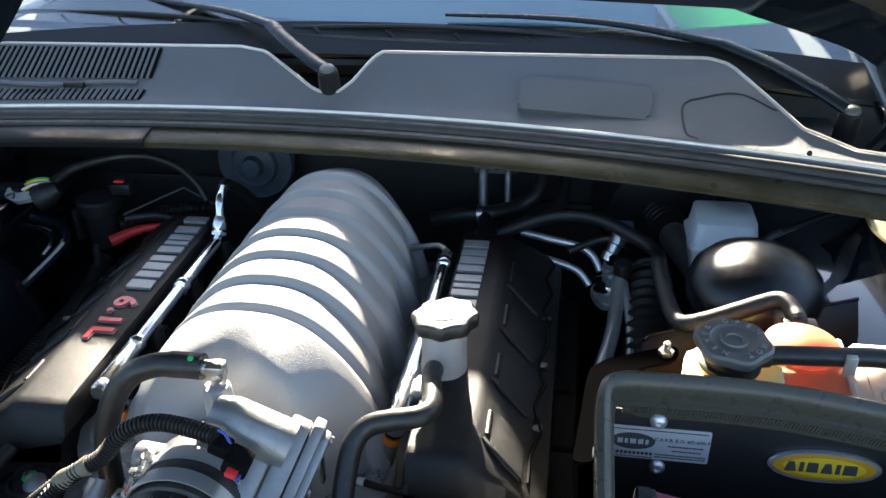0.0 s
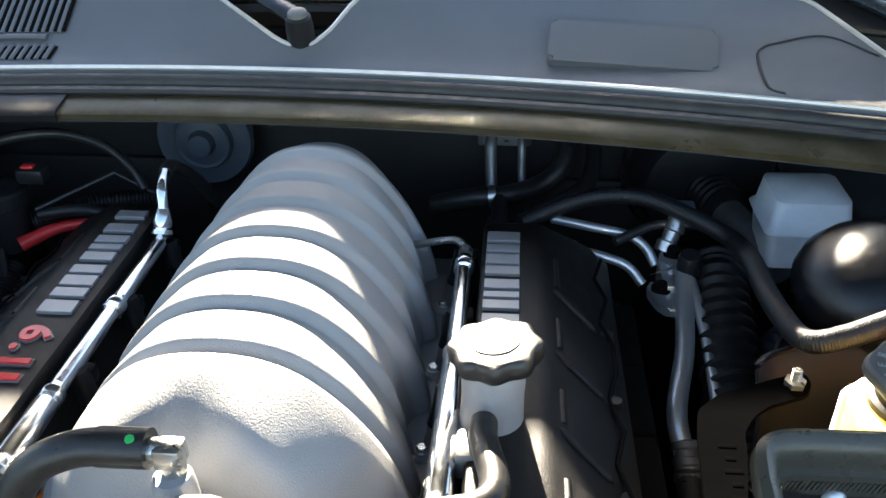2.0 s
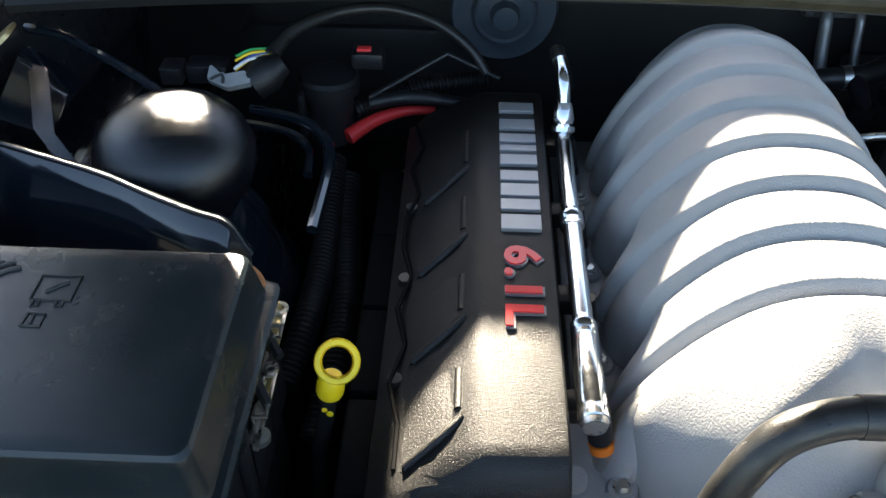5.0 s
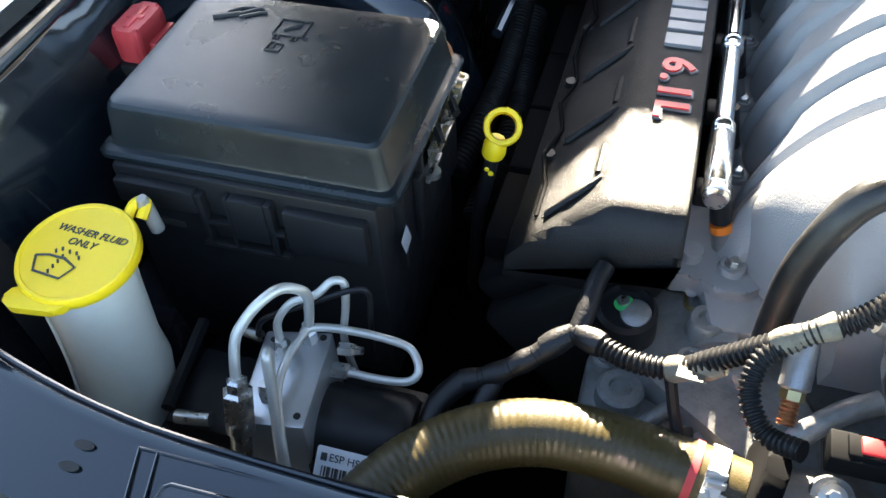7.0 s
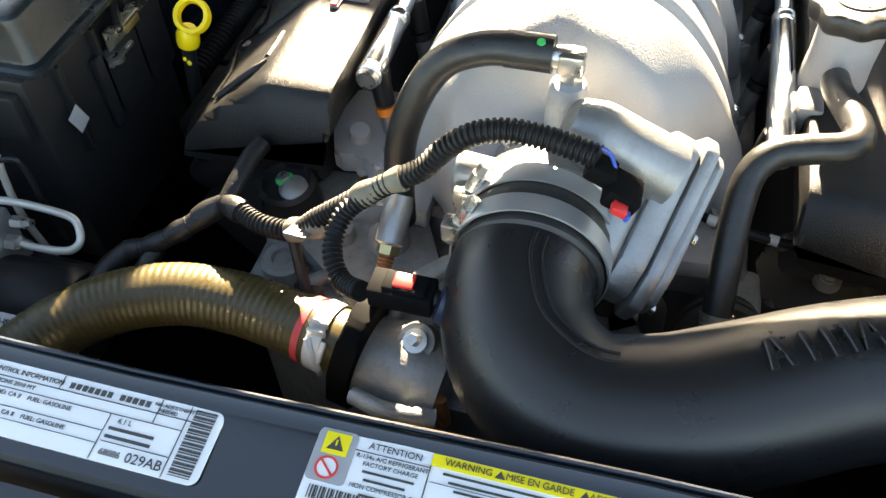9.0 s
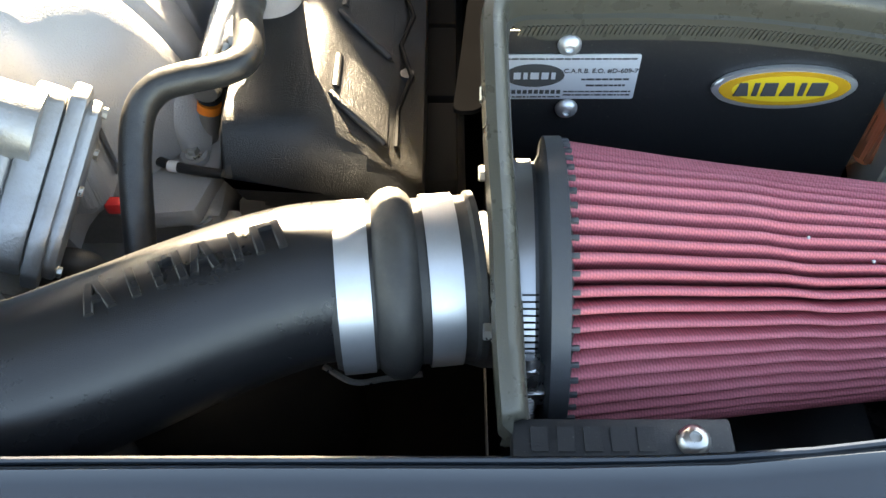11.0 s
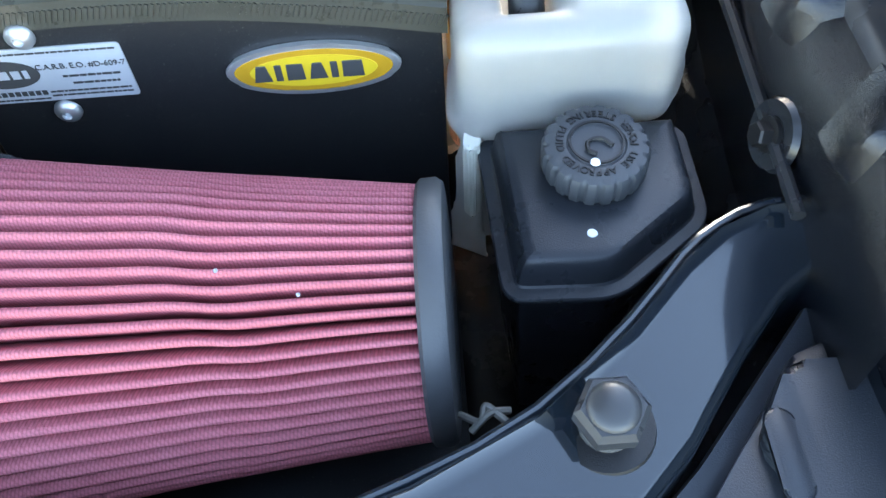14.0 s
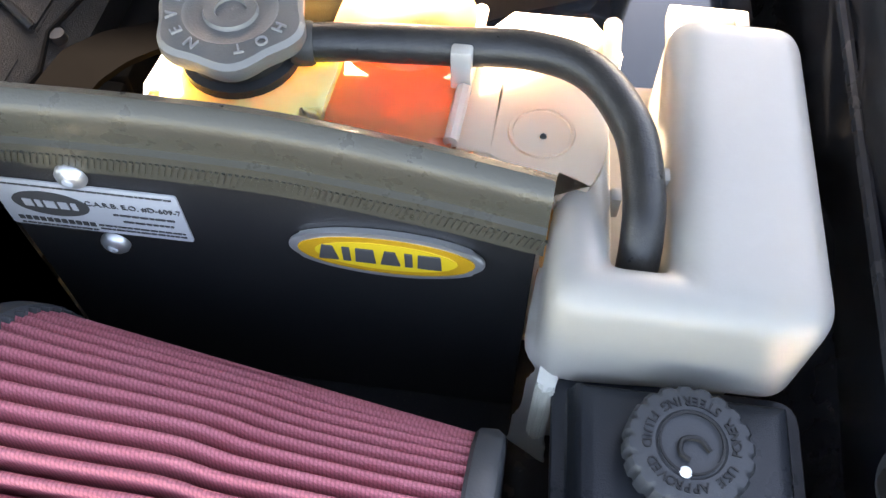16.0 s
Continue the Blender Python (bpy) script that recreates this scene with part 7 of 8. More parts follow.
part("wash_symbol", join(flat_line([(-0.028, -0.012), (-0.018, -0.009), (-0.004, -0.009), (0.008, -0.014), (0.002, -0.026), (-0.022, -0.025), (-0.028, -0.012)], 0.0011, tw),
                         *[flat_line([(x, y), (x + 0.002, y - 0.0028)], 0.0009, tw) for x, y in ((-0.008, -0.006), (-0.009, -0.011), (-0.010, -0.016), (-0.011, -0.021), (-0.016, -0.003), (-0.012, 0.0), (-0.005, -0.001), (0.001, -0.001), (0.005, -0.004))]), M_INK, wcap)

# brake control unit with steel lines
ab_ = thing("brake_control_unit", "aluminium brake valve block with black motor and control box", "brake unit", (-0.77, 0.47, 0.64))
part("valve_block", prism([(-0.808, 0.508), (-0.752, 0.520), (-0.741, 0.428), (-0.795, 0.420)], 0.68, 0.800, 0.003), M_MACHINED, ab_, "machined aluminium valve block")
for i in range(3):
    part("control_box", box((-0.90 + 0.012 * i, 0.428, 0.665 + 0.03 * i), (-0.812, 0.53 - 0.012 * i, 0.712 + 0.022 * i), 0.004), M_PLASTIC, ab_)
part("box_ridge", tube([(-0.885, 0.525, 0.765), (-0.872, 0.435, 0.765)], 0.006, 6, 0), M_PLASTIC, ab_)
part("motor", lathe([(0.040, 0), (0.041, 0.004), (0.041, 0.07), (0.036, 0.078), (0, 0.078)], (-0.748, 0.466, 0.735), (1, 0.06, 0), 32), M_PLASTIC, ab_)
part("motor_case", box((-0.745, 0.42, 0.68), (-0.665, 0.515, 0.752), 0.008), M_PLASTIC, ab_)
ml = part("tag", prism(rounded(-0.026, -0.015, 0.026, 0.015, 0.002), 0, 0.0006, 0, 1, Matrix.Translation((-0.706, 0.4175, 0.770)) @ Matrix.Rotation(radians(40), 4, "X")), M_LABEL, ab_, "white printed tag")
tm = Matrix.Translation((-0.706, 0.4172, 0.7706)) @ Matrix.Rotation(radians(40), 4, "X")
part("tag_lettering", join(words("ESP HSA", 0.0085, 0.0004, tm @ Matrix.Translation((0.0, 0.007, 0.0005))), moved(bars([(-0.022, 0.004, -0.017, 0.010)] + [(-0.020 + 0.0022 * i, -0.008, -0.0192 + 0.0022 * i + 0.0006 * (i % 3), 0.000) for i in range(18)] + [(-0.02, -0.0125, 0.018, -0.0105)], 0.0006, 0.0004), tm)), M_INK, ml)
for o, ax, r in (((-0.783, 0.489, 0.802), (0, 0, 1), 0.0075), ((-0.768, 0.508, 0.802), (0, 0, 1), 0.0075), ((-0.778, 0.447, 0.802), (0, 0, 1), 0.007), ((-0.746, 0.500, 0.775), (1, 0.1, 0), 0.0075), ((-0.745, 0.450, 0.755), (1, 0.1, 0), 0.0075), ((-0.742, 0.512, 0.79), (1, 0, 0.2), 0.006)):
    part("tube_nut", lathe([(r, -0.003), (r, 0.010), (r * 0.7, 0.012), (r * 0.62, 0.018), (0, 0.018)], o, ax, 6), M_ZINC, ab_, angle=25)
for x, y in ((-0.797, 0.50), (-0.758, 0.512), (-0.79, 0.432), (-0.75, 0.437), (-0.79, 0.47)):
    part("pin_hole", lathe([(0.003, 0), (0.003, 0.0008), (0, 0.0008)], (x, y, 0.8000), n=10), M_DARK, ab_)
part("stud", tube([(-0.835, 0.515, 0.78), (-0.818, 0.512, 0.782)], 0.005, 10, 0), M_ZINC, ab_)
part("stud", tube([(-0.855, 0.425, 0.775), (-0.825, 0.428, 0.778)], 0.006, 10, 0), M_ZINC, ab_)
BL = ((((-0.788, 0.430, 0.836), (-0.7905, 0.437, 0.850), (-0.792, 0.450, 0.868), (-0.786, 0.461, 0.880), (-0.777, 0.473, 0.889), (-0.767, 0.488, 0.889), (-0.756, 0.499, 0.874), (-0.760, 0.504, 0.845), (-0.768, 0.509, 0.812)), 0.0042),
      (((-0.776, 0.451, 0.812), (-0.773, 0.457, 0.845), (-0.769, 0.449, 0.859), (-0.766, 0.442, 0.850), (-0.761, 0.430, 0.826), (-0.754, 0.410, 0.789), (-0.751, 0.402, 0.765)), 0.0042),
      (((-0.7485, 0.402, 0.765), (-0.751, 0.410, 0.790), (-0.758, 0.425, 0.807), (-0.768, 0.447, 0.813), (-0.771, 0.470, 0.817), (-0.768, 0.495, 0.819), (-0.762, 0.507, 0.819), (-0.736, 0.515, 0.814), (-0.704, 0.520, 0.806), (-0.684, 0.519, 0.800), (-0.674, 0.506, 0.792), (-0.682, 0.498, 0.785), (-0.709, 0.498, 0.779), (-0.735, 0.500, 0.776)), 0.0036),
      (((-0.783, 0.489, 0.81), (-0.784, 0.493, 0.835), (-0.774, 0.502, 0.852), (-0.755, 0.510, 0.859), (-0.744, 0.520, 0.867), (-0.736, 0.524, 0.862), (-0.736, 0.520, 0.84), (-0.746, 0.524, 0.78), (-0.74, 0.53, 0.70)), 0.0034),
      (((-0.735, 0.455, 0.752), (-0.70, 0.466, 0.750), (-0.682, 0.474, 0.750), (-0.675, 0.490, 0.752), (-0.68, 0.51, 0.74)), 0.0034))
for pts, r in BL:
    part("brake_line", tube(pts, r, 10, 6), M_BRKLINE, ab_, "plated steel brake line")
part("wire", tube([(-0.815, 0.505, 0.795), (-0.800, 0.499, 0.828), (-0.76, 0.507, 0.851), (-0.728, 0.521, 0.860), (-0.717, 0.526, 0.852), (-0.722, 0.531, 0.81), (-0.73, 0.54, 0.74)], 0.0026, 8, 6), M_PLASTIC, ab_)
un = axis_matrix((-0.788, 0.4315, 0.842), (0.0, -0.33, -0.94))
part("line_union", moved(lathe([(0.0060, -0.002), (0.0085, 0.0), (0.0085, 0.008), (0.0125, 0.010), (0.0125, 0.036), (0.010, 0.038), (0, 0.038)], n=6), un), M_STEEL, ab_, "bright hex line union", angle=25)
part("union_collar", moved(lathe([(0.0112, 0.036), (0.0112, 0.046), (0.0085, 0.048), (0.0085, 0.075), (0, 0.075)], n=28), un), M_STEEL, ab_)

# dipstick
ds = thing("dipstick", "yellow ring-handled oil dipstick in a black tube", "dipstick", (-0.665, 0.74, 0.60))
ring = lathe([(0.0130, -0.0055), (0.0170, -0.0055), (0.0180, -0.002), (0.0180, 0.003), (0.0168, 0.0055), (0.0130, 0.0055), (0.0115, 0)], (-0.660, 0.733, 0.866), (0.12, -0.70, 0.70), 36, hollow=True)
part("ring_handle", ring, M_YELLOW, ds, "yellow plastic ring handle")
part("handle_neck", lathe([(0.010, 0), (0.0112, 0.004), (0.011, 0.014), (0.008, 0.020), (0, 0.020)], (-0.667, 0.724, 0.838), (0.15, 0.1, 1), 18), M_YELLOW, ds)
part("tube", tube([(-0.667, 0.724, 0.84), (-0.672, 0.725, 0.81), (-0.685, 0.735, 0.74), (-0.70, 0.76, 0.60)], 0.007, 12, 5), M_PLASTIC, ds)
part("paint_daub", join(lathe([(0.003, 0), (0, 0.0015)], (-0.667, 0.716, 0.822), (0, -1, 0.2), 8), lathe([(0.0025, 0), (0, 0.0015)], (-0.671, 0.7165, 0.826), (0, -1, 0.2), 8)), M_YELLOW, ds)

# wiring loom over the timing cover
wl = thing("wiring_loom", "black corrugated wiring loom with dirty tape", "wiring", (-0.45, 0.53, 0.74))
part("conduit", tube([(-0.640, 0.517, 0.775), (-0.616, 0.524, 0.783), (-0.586, 0.540, 0.798), (-0.562, 0.556, 0.812), (-0.546, 0.552, 0.819), (-0.513, 0.535, 0.825), (-0.480, 0.530, 0.832), (-0.455, 0.528, 0.856), (-0.428, 0.528, 0.880), (-0.410, 0.530, 0.895)], 0.0080, 12, 8, ribs=(0.0045, 0.0009)), M_CONDUIT, wl, "black corrugated conduit")
part("conduit", tube([(-0.418, 0.528, 0.888), (-0.401, 0.532, 0.901), (-0.375, 0.538, 0.917), (-0.357, 0.542, 0.938), (-0.338, 0.546, 0.952), (-0.314, 0.548, 0.958), (-0.284, 0.545, 0.958), (-0.255, 0.538, 0.957)], 0.0078, 12, 8, ribs=(0.0042, 0.0009)), M_CONDUIT, wl, "black corrugated conduit")
part("conduit", tube([(-0.411, 0.528, 0.893), (-0.427, 0.520, 0.881), (-0.433, 0.505, 0.869), (-0.429, 0.488, 0.861), (-0.417, 0.474, 0.856), (-0.398, 0.462, 0.866)], 0.0070, 12, 8, ribs=(0.0042, 0.0008)), M_CONDUIT, wl, "black corrugated conduit")
part("branch", tube([(-0.556, 0.558, 0.815), (-0.553, 0.575, 0.822), (-0.550, 0.600, 0.829), (-0.545, 0.618, 0.832)], 0.0085, 12, 6), M_TAPEBLK, wl)
part("taped_run", tube([(-0.642, 0.5165, 0.7745), (-0.616, 0.524, 0.783), (-0.586, 0.540, 0.798), (-0.568, 0.552, 0.809)], lambda u: 0.0092 + 0.0007 * math.sin(u * 23), 12, 8), M_TAPEBLK, wl)
part("tape_joint", tube([(-0.580, 0.545, 0.802), (-0.560, 0.557, 0.813), (-0.545, 0.551, 0.819), (-0.535, 0.546, 0.821)], lambda u: 0.0098 + 0.001 * math.sin(u * 9), 12, 6), M_TAPEBLK, wl)
part("tape_wrap", tube([(-0.484, 0.530, 0.831), (-0.468, 0.528, 0.840), (-0.448, 0.528, 0.852)], lambda u: 0.0094 + 0.0012 * math.sin(u * 11), 12, 6), M_TAPE, wl, "dirty beige cloth tape")
part("tape_flag", prism([(-0.010, -0.007), (0.010, -0.009), (0.011, 0.006), (-0.008, 0.009)], 0, 0.0015, 0, 1, Matrix.Translation((-0.470, 0.518, 0.846)) @ Matrix.Rotation(radians(-20), 4, "X")), M_TAPE, wl)
part("tape_wrap", tube([(-0.422, 0.528, 0.886), (-0.404, 0.531, 0.900), (-0.387, 0.535, 0.909)], lambda u: 0.0086 + 0.0012 * math.sin(u * 8), 12, 6), M_TAPE, wl, "dirty beige cloth tape")
part("hanging_plug", join(tube([(-0.482, 0.528, 0.826), (-0.474, 0.515, 0.80), (-0.468, 0.505, 0.785)], 0.005, 8, 4), box((-0.482, 0.493, 0.768), (-0.456, 0.515, 0.786), 0.003)), M_PLASTIC, wl)
part("blue_clip", box((-0.478, 0.491, 0.774), (-0.466, 0.496, 0.782), 0.001), M_BLUEPL, wl, "blue connector clip")
part("end_plug", join(tube([(-0.640, 0.517, 0.775), (-0.655, 0.50, 0.765), (-0.66, 0.48, 0.755)], 0.010, 10, 4), tube([(-0.615, 0.523, 0.778), (-0.625, 0.49, 0.76), (-0.632, 0.47, 0.75)], 0.009, 10, 4)), M_TAPEBLK, wl)
part("foil_sleeve", join(tube([(-0.628, 0.486, 0.757), (-0.634, 0.464, 0.748)], 0.0095, 10, 0), tube([(-0.600, 0.505, 0.770), (-0.606, 0.485, 0.762)], 0.0085, 10, 0)), M_ALU, wl)
# boss with plug below the left cover
kb = thing("knock_sensor_boss", "black mount with a zinc stud and green seal", "mount", (-0.523, 0.605, 0.77))
part("base", lathe([(0.028, 0), (0.026, 0.03), (0.022, 0.034), (0.020, 0.028), (0, 0.028)], (-0.522, 0.606, 0.772), (0, -0.1, 1), 28), M_PLASTIC, kb)
part("stud", tube([(-0.523, 0.606, 0.796), (-0.526, 0.606, 0.809)], 0.0055, 10, 0), M_ZINC, kb)
part("green_seal", lathe([(0.008, 0), (0.0085, 0.002), (0.0055, 0.004)], (-0.5245, 0.606, 0.803), (-0.2, 0, 1), 16), M_GREEN, kb, "green seal ring")
part("washer", lathe([(0.013, 0), (0.013, 0.006), (0.008, 0.009), (0, 0.009)], (-0.514, 0.600, 0.798), (0, -0.2, 1), 20), M_ALU, kb)

# ---- labels on the crossmember ----
tiltb = Matrix.Rotation(math.atan(0.072), 4, "X")


def on_beam(x, y):
    return Matrix.Translation((x, y, beam_top(y) + 0.0006)) @ tiltb


em = on_beam(-0.536, 0.3135)
el = part("emission_label", prism(rounded(-0.1015, -0.0225, 0.1015, 0.0225, 0.006), 0, 0.0005, 0, 1, em), M_LABEL, support, "white printed emission label")
for rule in [(-0.099, 0.0128, 0.092, 0.0134), (-0.099, 0.0062, 0.080, 0.0067), (-0.099, -0.0048, 0.034, -0.0043), (0.036, -0.0105, 0.080, -0.0100), (-0.099, -0.0125, 0.034, -0.0121), (0.034, -0.022, 0.0345, 0.0062), (0.0795, -0.022, 0.080, 0.0220), (0.0605, 0.0062, 0.0610, 0.022), (-0.005, 0.013, -0.0045, 0.0220)]:
    part("label_rule", moved(bars([rule], 0.0008, 0.0003), em), M_INK, el)
part("label_print", join(words("VEHICLE EMISSION CONTROL INFORMATION", 0.0046, 0.0003, em @ Matrix.Translation((-0.0475, 0.0172, 0.0008)), 0.92),
                         words("CONFORMS TO REGULATIONS 2010 MY", 0.0040, 0.0003, em @ Matrix.Translation((-0.055, 0.0098, 0.0008))), words("U.S. EPA    T2 B5 LDV    OBD: CA II    FUEL: GASOLINE", 0.0040, 0.0003, em @ Matrix.Translation((-0.038, 0.0030, 0.0008))),
                         words("CALIFORNIA   LEV II PC    OBD: CA II    FUEL: GASOLINE", 0.0040, 0.0003, em @ Matrix.Translation((-0.038, -0.0085, 0.0008))),
                         words("6.1 L", 0.0045, 0.0003, em @ Matrix.Translation((0.045, 0.0030, 0.0008))), words("NO ADJUSTMENTS", 0.0032, 0.0003, em @ Matrix.Translation((0.0705, 0.0185, 0.0008))), words("NEEDED", 0.0032, 0.0003, em @ Matrix.Translation((0.067, 0.0152, 0.0008))),
                         words("68086", 0.0055, 0.0003, em @ Matrix.Translation((0.045, -0.0165, 0.0008))), words("029AB", 0.0085, 0.0003, em @ Matrix.Translation((0.0665, -0.0165, 0.0008))),
                         moved(bars([(0.001 + 0.0042 * i, 0.0152, 0.0041 + 0.0042 * i, 0.0190) for i in (0, 1, 2, 3, 4, 5, 6, 8, 9, 10, 11, 12)] + [(0.037, -0.003, 0.066, -0.001), (0.037, -0.008, 0.066, -0.006), (-0.100, 0.0150, -0.094, 0.0205)], 0.0008, 0.0003), em)), M_INK, el)
tagged(part("barcode", moved(bars([(0.083, -0.0195 + 0.00135 * i, 0.0965, -0.0195 + 0.00135 * i + 0.0004 + 0.0004 * ((i * 7) % 3)) for i in range(30)], 0.0008, 0.0003), em), M_INK, el), kind="stuff")

wmx = on_beam(-0.281, 0.3195)
wlb = part("warning_label", prism(rounded(-0.097, -0.030, 0.097, 0.0235, 0.004), 0, 0.0005, 0, 1, wmx), M_LABEL, support, "white refrigerant and warning label")
part("label_dark_field", prism(rounded(-0.0968, -0.008, -0.0735, 0.0233, 0.003), 0.0005, 0.0009, 0, 1, wmx), M_EARTHLABEL, wlb)
part("yellow_sign", moved(bars([(-0.0925, 0.0085, -0.0775, 0.0215)], 0.0011, 0.0004), wmx), M_LABELYEL, wlb, "yellow warning sign")
part("warning_triangle", prism([(-0.0900, 0.0112), (-0.0800, 0.0112), (-0.0850, 0.0196)], 0.0013, 0.0016, 0, 1, wmx), M_INK, wlb)
part("triangle_mark", moved(bars([(-0.0855, 0.0136, -0.0845, 0.0172)], 0.0018, 0.0003), wmx), M_LABELYEL, wlb)
part("prohibition_ring", moved(join(moved(lathe([(0.0055, 0), (0.0068, 0), (0.0068, 0.0004), (0.0055, 0.0004)], n=28, hollow=True), Matrix.Translation((-0.0862, 0.0005, 0.001))), tube([(-0.0905, 0.0045, 0.0012), (-0.082, -0.0035, 0.0012)], 0.0006, 6, 0)), wmx), M_LABELRED, wlb, "red prohibition ring")
part("prohibition_field", moved(lathe([(0.0055, 0.0007), (0.0055, 0.0010), (0, 0.0010)], (-0.0862, 0.0005, 0), n=24), wmx), M_LABEL, wlb)
part("yellow_strip", moved(bars([(-0.030, 0.0160, 0.0962, 0.0232)], 0.0008, 0.0004), wmx), M_LABELYEL, wlb, "yellow warning strip")
part("label_print", join(words("ATTENTION", 0.0056, 0.0003, wmx @ Matrix.Translation((-0.051, 0.0185, 0.0008))), words("R-134a A/C REFRIGERANT", 0.0037, 0.0003, wmx @ Matrix.Translation((-0.051, 0.0118, 0.0008))), words("FACTORY CHARGE", 0.0037, 0.0003, wmx @ Matrix.Translation((-0.051, 0.0077, 0.0008))),
                         words("NON COMPRESSOR OIL", 0.0037, 0.0003, wmx @ Matrix.Translation((-0.051, -0.0055, 0.0008))), words("WARNING", 0.0056, 0.0003, wmx @ Matrix.Translation((-0.009, 0.0196, 0.0014))), words("MISE EN GARDE", 0.0056, 0.0003, wmx @ Matrix.Translation((0.031, 0.0196, 0.0014)), 0.95),
                         words("ADVERTENCIA", 0.0056, 0.0003, wmx @ Matrix.Translation((0.076, 0.0196, 0.0014)), 0.95),
                         prism([(0.006, 0.0175), (0.012, 0.0175), (0.009, 0.022)], 0.0011, 0.0014, 0, 1, wmx), prism([(0.053, 0.0175), (0.059, 0.0175), (0.056, 0.022)], 0.0011, 0.0014, 0, 1, wmx),
                         moved(bars([(-0.030, -0.030, -0.0294, 0.0232), (-0.0735, 0.0143, -0.030, 0.0148), (-0.066, 0.0026, -0.036, 0.0040), (-0.064, -0.0020, -0.040, -0.0006), (-0.064, -0.0105, -0.040, -0.0092)] +
                                    [(-0.022 + 0.004 * ((i * 5) % 4), 0.0122 - 0.0042 * i, 0.088 - 0.005 * ((i * 3) % 4), 0.0136 - 0.0042 * i) for i in range(10)] + [(-0.028, 0.0066, 0.095, 0.0069), (-0.028, -0.0060, 0.095, -0.0057), (-0.028, -0.0186, 0.095, -0.0183)], 0.0008, 0.0003), wmx)), M_INK, wlb)
tagged(part("barcode", moved(bars([(-0.092 + 0.0016 * i, -0.018, -0.092 + 0.0016 * i + 0.0005 + 0.0004 * ((i * 7) % 3), -0.0105) for i in range(36)], 0.0008, 0.0003), wmx), M_INK, wlb), kind="stuff")
# fastener and pressed recess at the crossmember's left end
rm = on_beam(-0.738, 0.302)
part("pressed_panel", prism(round_poly([(-0.031, 0.021), (0.041, 0.022), (0.047, -0.0145), (-0.036, -0.0145)], 0.005), -0.001, 0.0012, 0.0006, 1, rm), M_PAINT, support)
part("pressed_bead", moved(tube([(-0.037, -0.0145, 0.0010), (-0.032, 0.019, 0.0012), (-0.028, 0.0215, 0.0012), (0.037, 0.0225, 0.0012), (0.0425, 0.020, 0.0012), (0.048, -0.0145, 0.0010)], 0.0014, 8, 0), rm), M_PAINT, support)
part("push_fastener", moved(lathe([(0.0105, 0.0), (0.0102, 0.0022), (0.0085, 0.0026), (0.0075, 0.0010), (0.0055, 0.0008), (0.0045, 0.0034), (0, 0.0036)], (0.027, 0.001, 0.001), n=20), rm), M_PLASTIC, support, "black push fastener")
for (xa, ya), (xb, yb) in (((-0.665, 0.3415), (-0.668, 0.288)), ((-0.798, 0.341), (-0.785, 0.289)), ((-0.798, 0.3405), (-0.665, 0.3410)), ((-0.785, 0.341), (-0.773, 0.289))):
    part("pressed_seam", tube([(xa, ya, beam_top(ya) + 0.0002), ((xa + xb) / 2, (ya + yb) / 2, beam_top((ya + yb) / 2) + 0.0004), (xb, yb, beam_top(yb) + 0.0002)], 0.0013, 8, 2), M_PAINT, support)
for x, y in ((-0.833, 0.333), (-0.835, 0.318)):
    part("drain_slot", moved(lathe([(0.0045, 0), (0.0045, 0.001), (0, 0.001)], n=12), on_beam(x, y) @ Matrix.Diagonal((1.6, 0.7, 1, 1))), M_DARK, support)

# ---- firewall and right rear ----
gr = thing("firewall_grommet", "large blue grey rubber plug on the firewall", "grommet", (-0.525, 1.36, 0.85))
part("disc", lathe([(0.060, 0), (0.062, 0.035), (0.070, 0.040), (0.072, 0.046), (0.068, 0.054), (0.060, 0.052), (0.044, 0.056), (0.040, 0.064), (0.036, 0.062), (0.020, 0.066), (0.016, 0.080), (0, 0.082)], (-0.525, 1.398, 0.848), (0.05, -1, 0.05), 44), mat("blue_grey_rubber", (0.05, 0.065, 0.085), 0.55, grain=0.2, stain=0.4, stain_size=30, stain_color=(0.09, 0.10, 0.11)), gr)
part("chalk_marks", join(*[lathe([(0.0035, 0), (0, 0.001)], (-0.525 + dx, 1.340, 0.848 + dz), (0, -1, 0), 7) for dx, dz in ((0.03, 0.03), (0.025, 0.012), (0.018, -0.008), (0.01, -0.03))]), M_LABEL, gr)
sg_ = thing("firewall_plug", "small black rubber plug with a zinc pin", "grommet", (-0.42, 1.39, 0.87))
part("cup", lathe([(0.018, 0), (0.017, 0.012), (0.012, 0.014), (0.010, 0.008), (0, 0.008)], (-0.428, 1.40, 0.868), (0, -1, 0), 22), M_RUBBER, sg_)
part("pin", tube([(-0.428, 1.392, 0.868), (-0.428, 1.374, 0.862)], 0.003, 8, 0), M_ZINC, sg_)
xv = thing("expansion_valve", "aluminium expansion valve with two pipes on the firewall", "valve", (-0.08, 1.38, 0.82))
part("block", box((-0.124, 1.372, 0.838), (-0.046, 1.398, 0.872), 0.004), M_ALU, xv)
part("inner_plate", box((-0.116, 1.364, 0.842), (-0.056, 1.373, 0.866), 0.004), M_MACHINED, xv)
for x, r in ((-0.104, 0.0085), (-0.060, 0.006)):
    part("pipe", tube([(x, 1.372, 0.858), (x, 1.355, 0.857), (x, 1.345, 0.845), (x + 0.001, 1.335, 0.815), (x + 0.004, 1.32, 0.78)], r, 12, 5), M_ALU, xv)
hex_bolt("bolt", xv, (-0.082, 1.3635, 0.856), (0, -1, 0), 0.009, 0.006, 0.007)
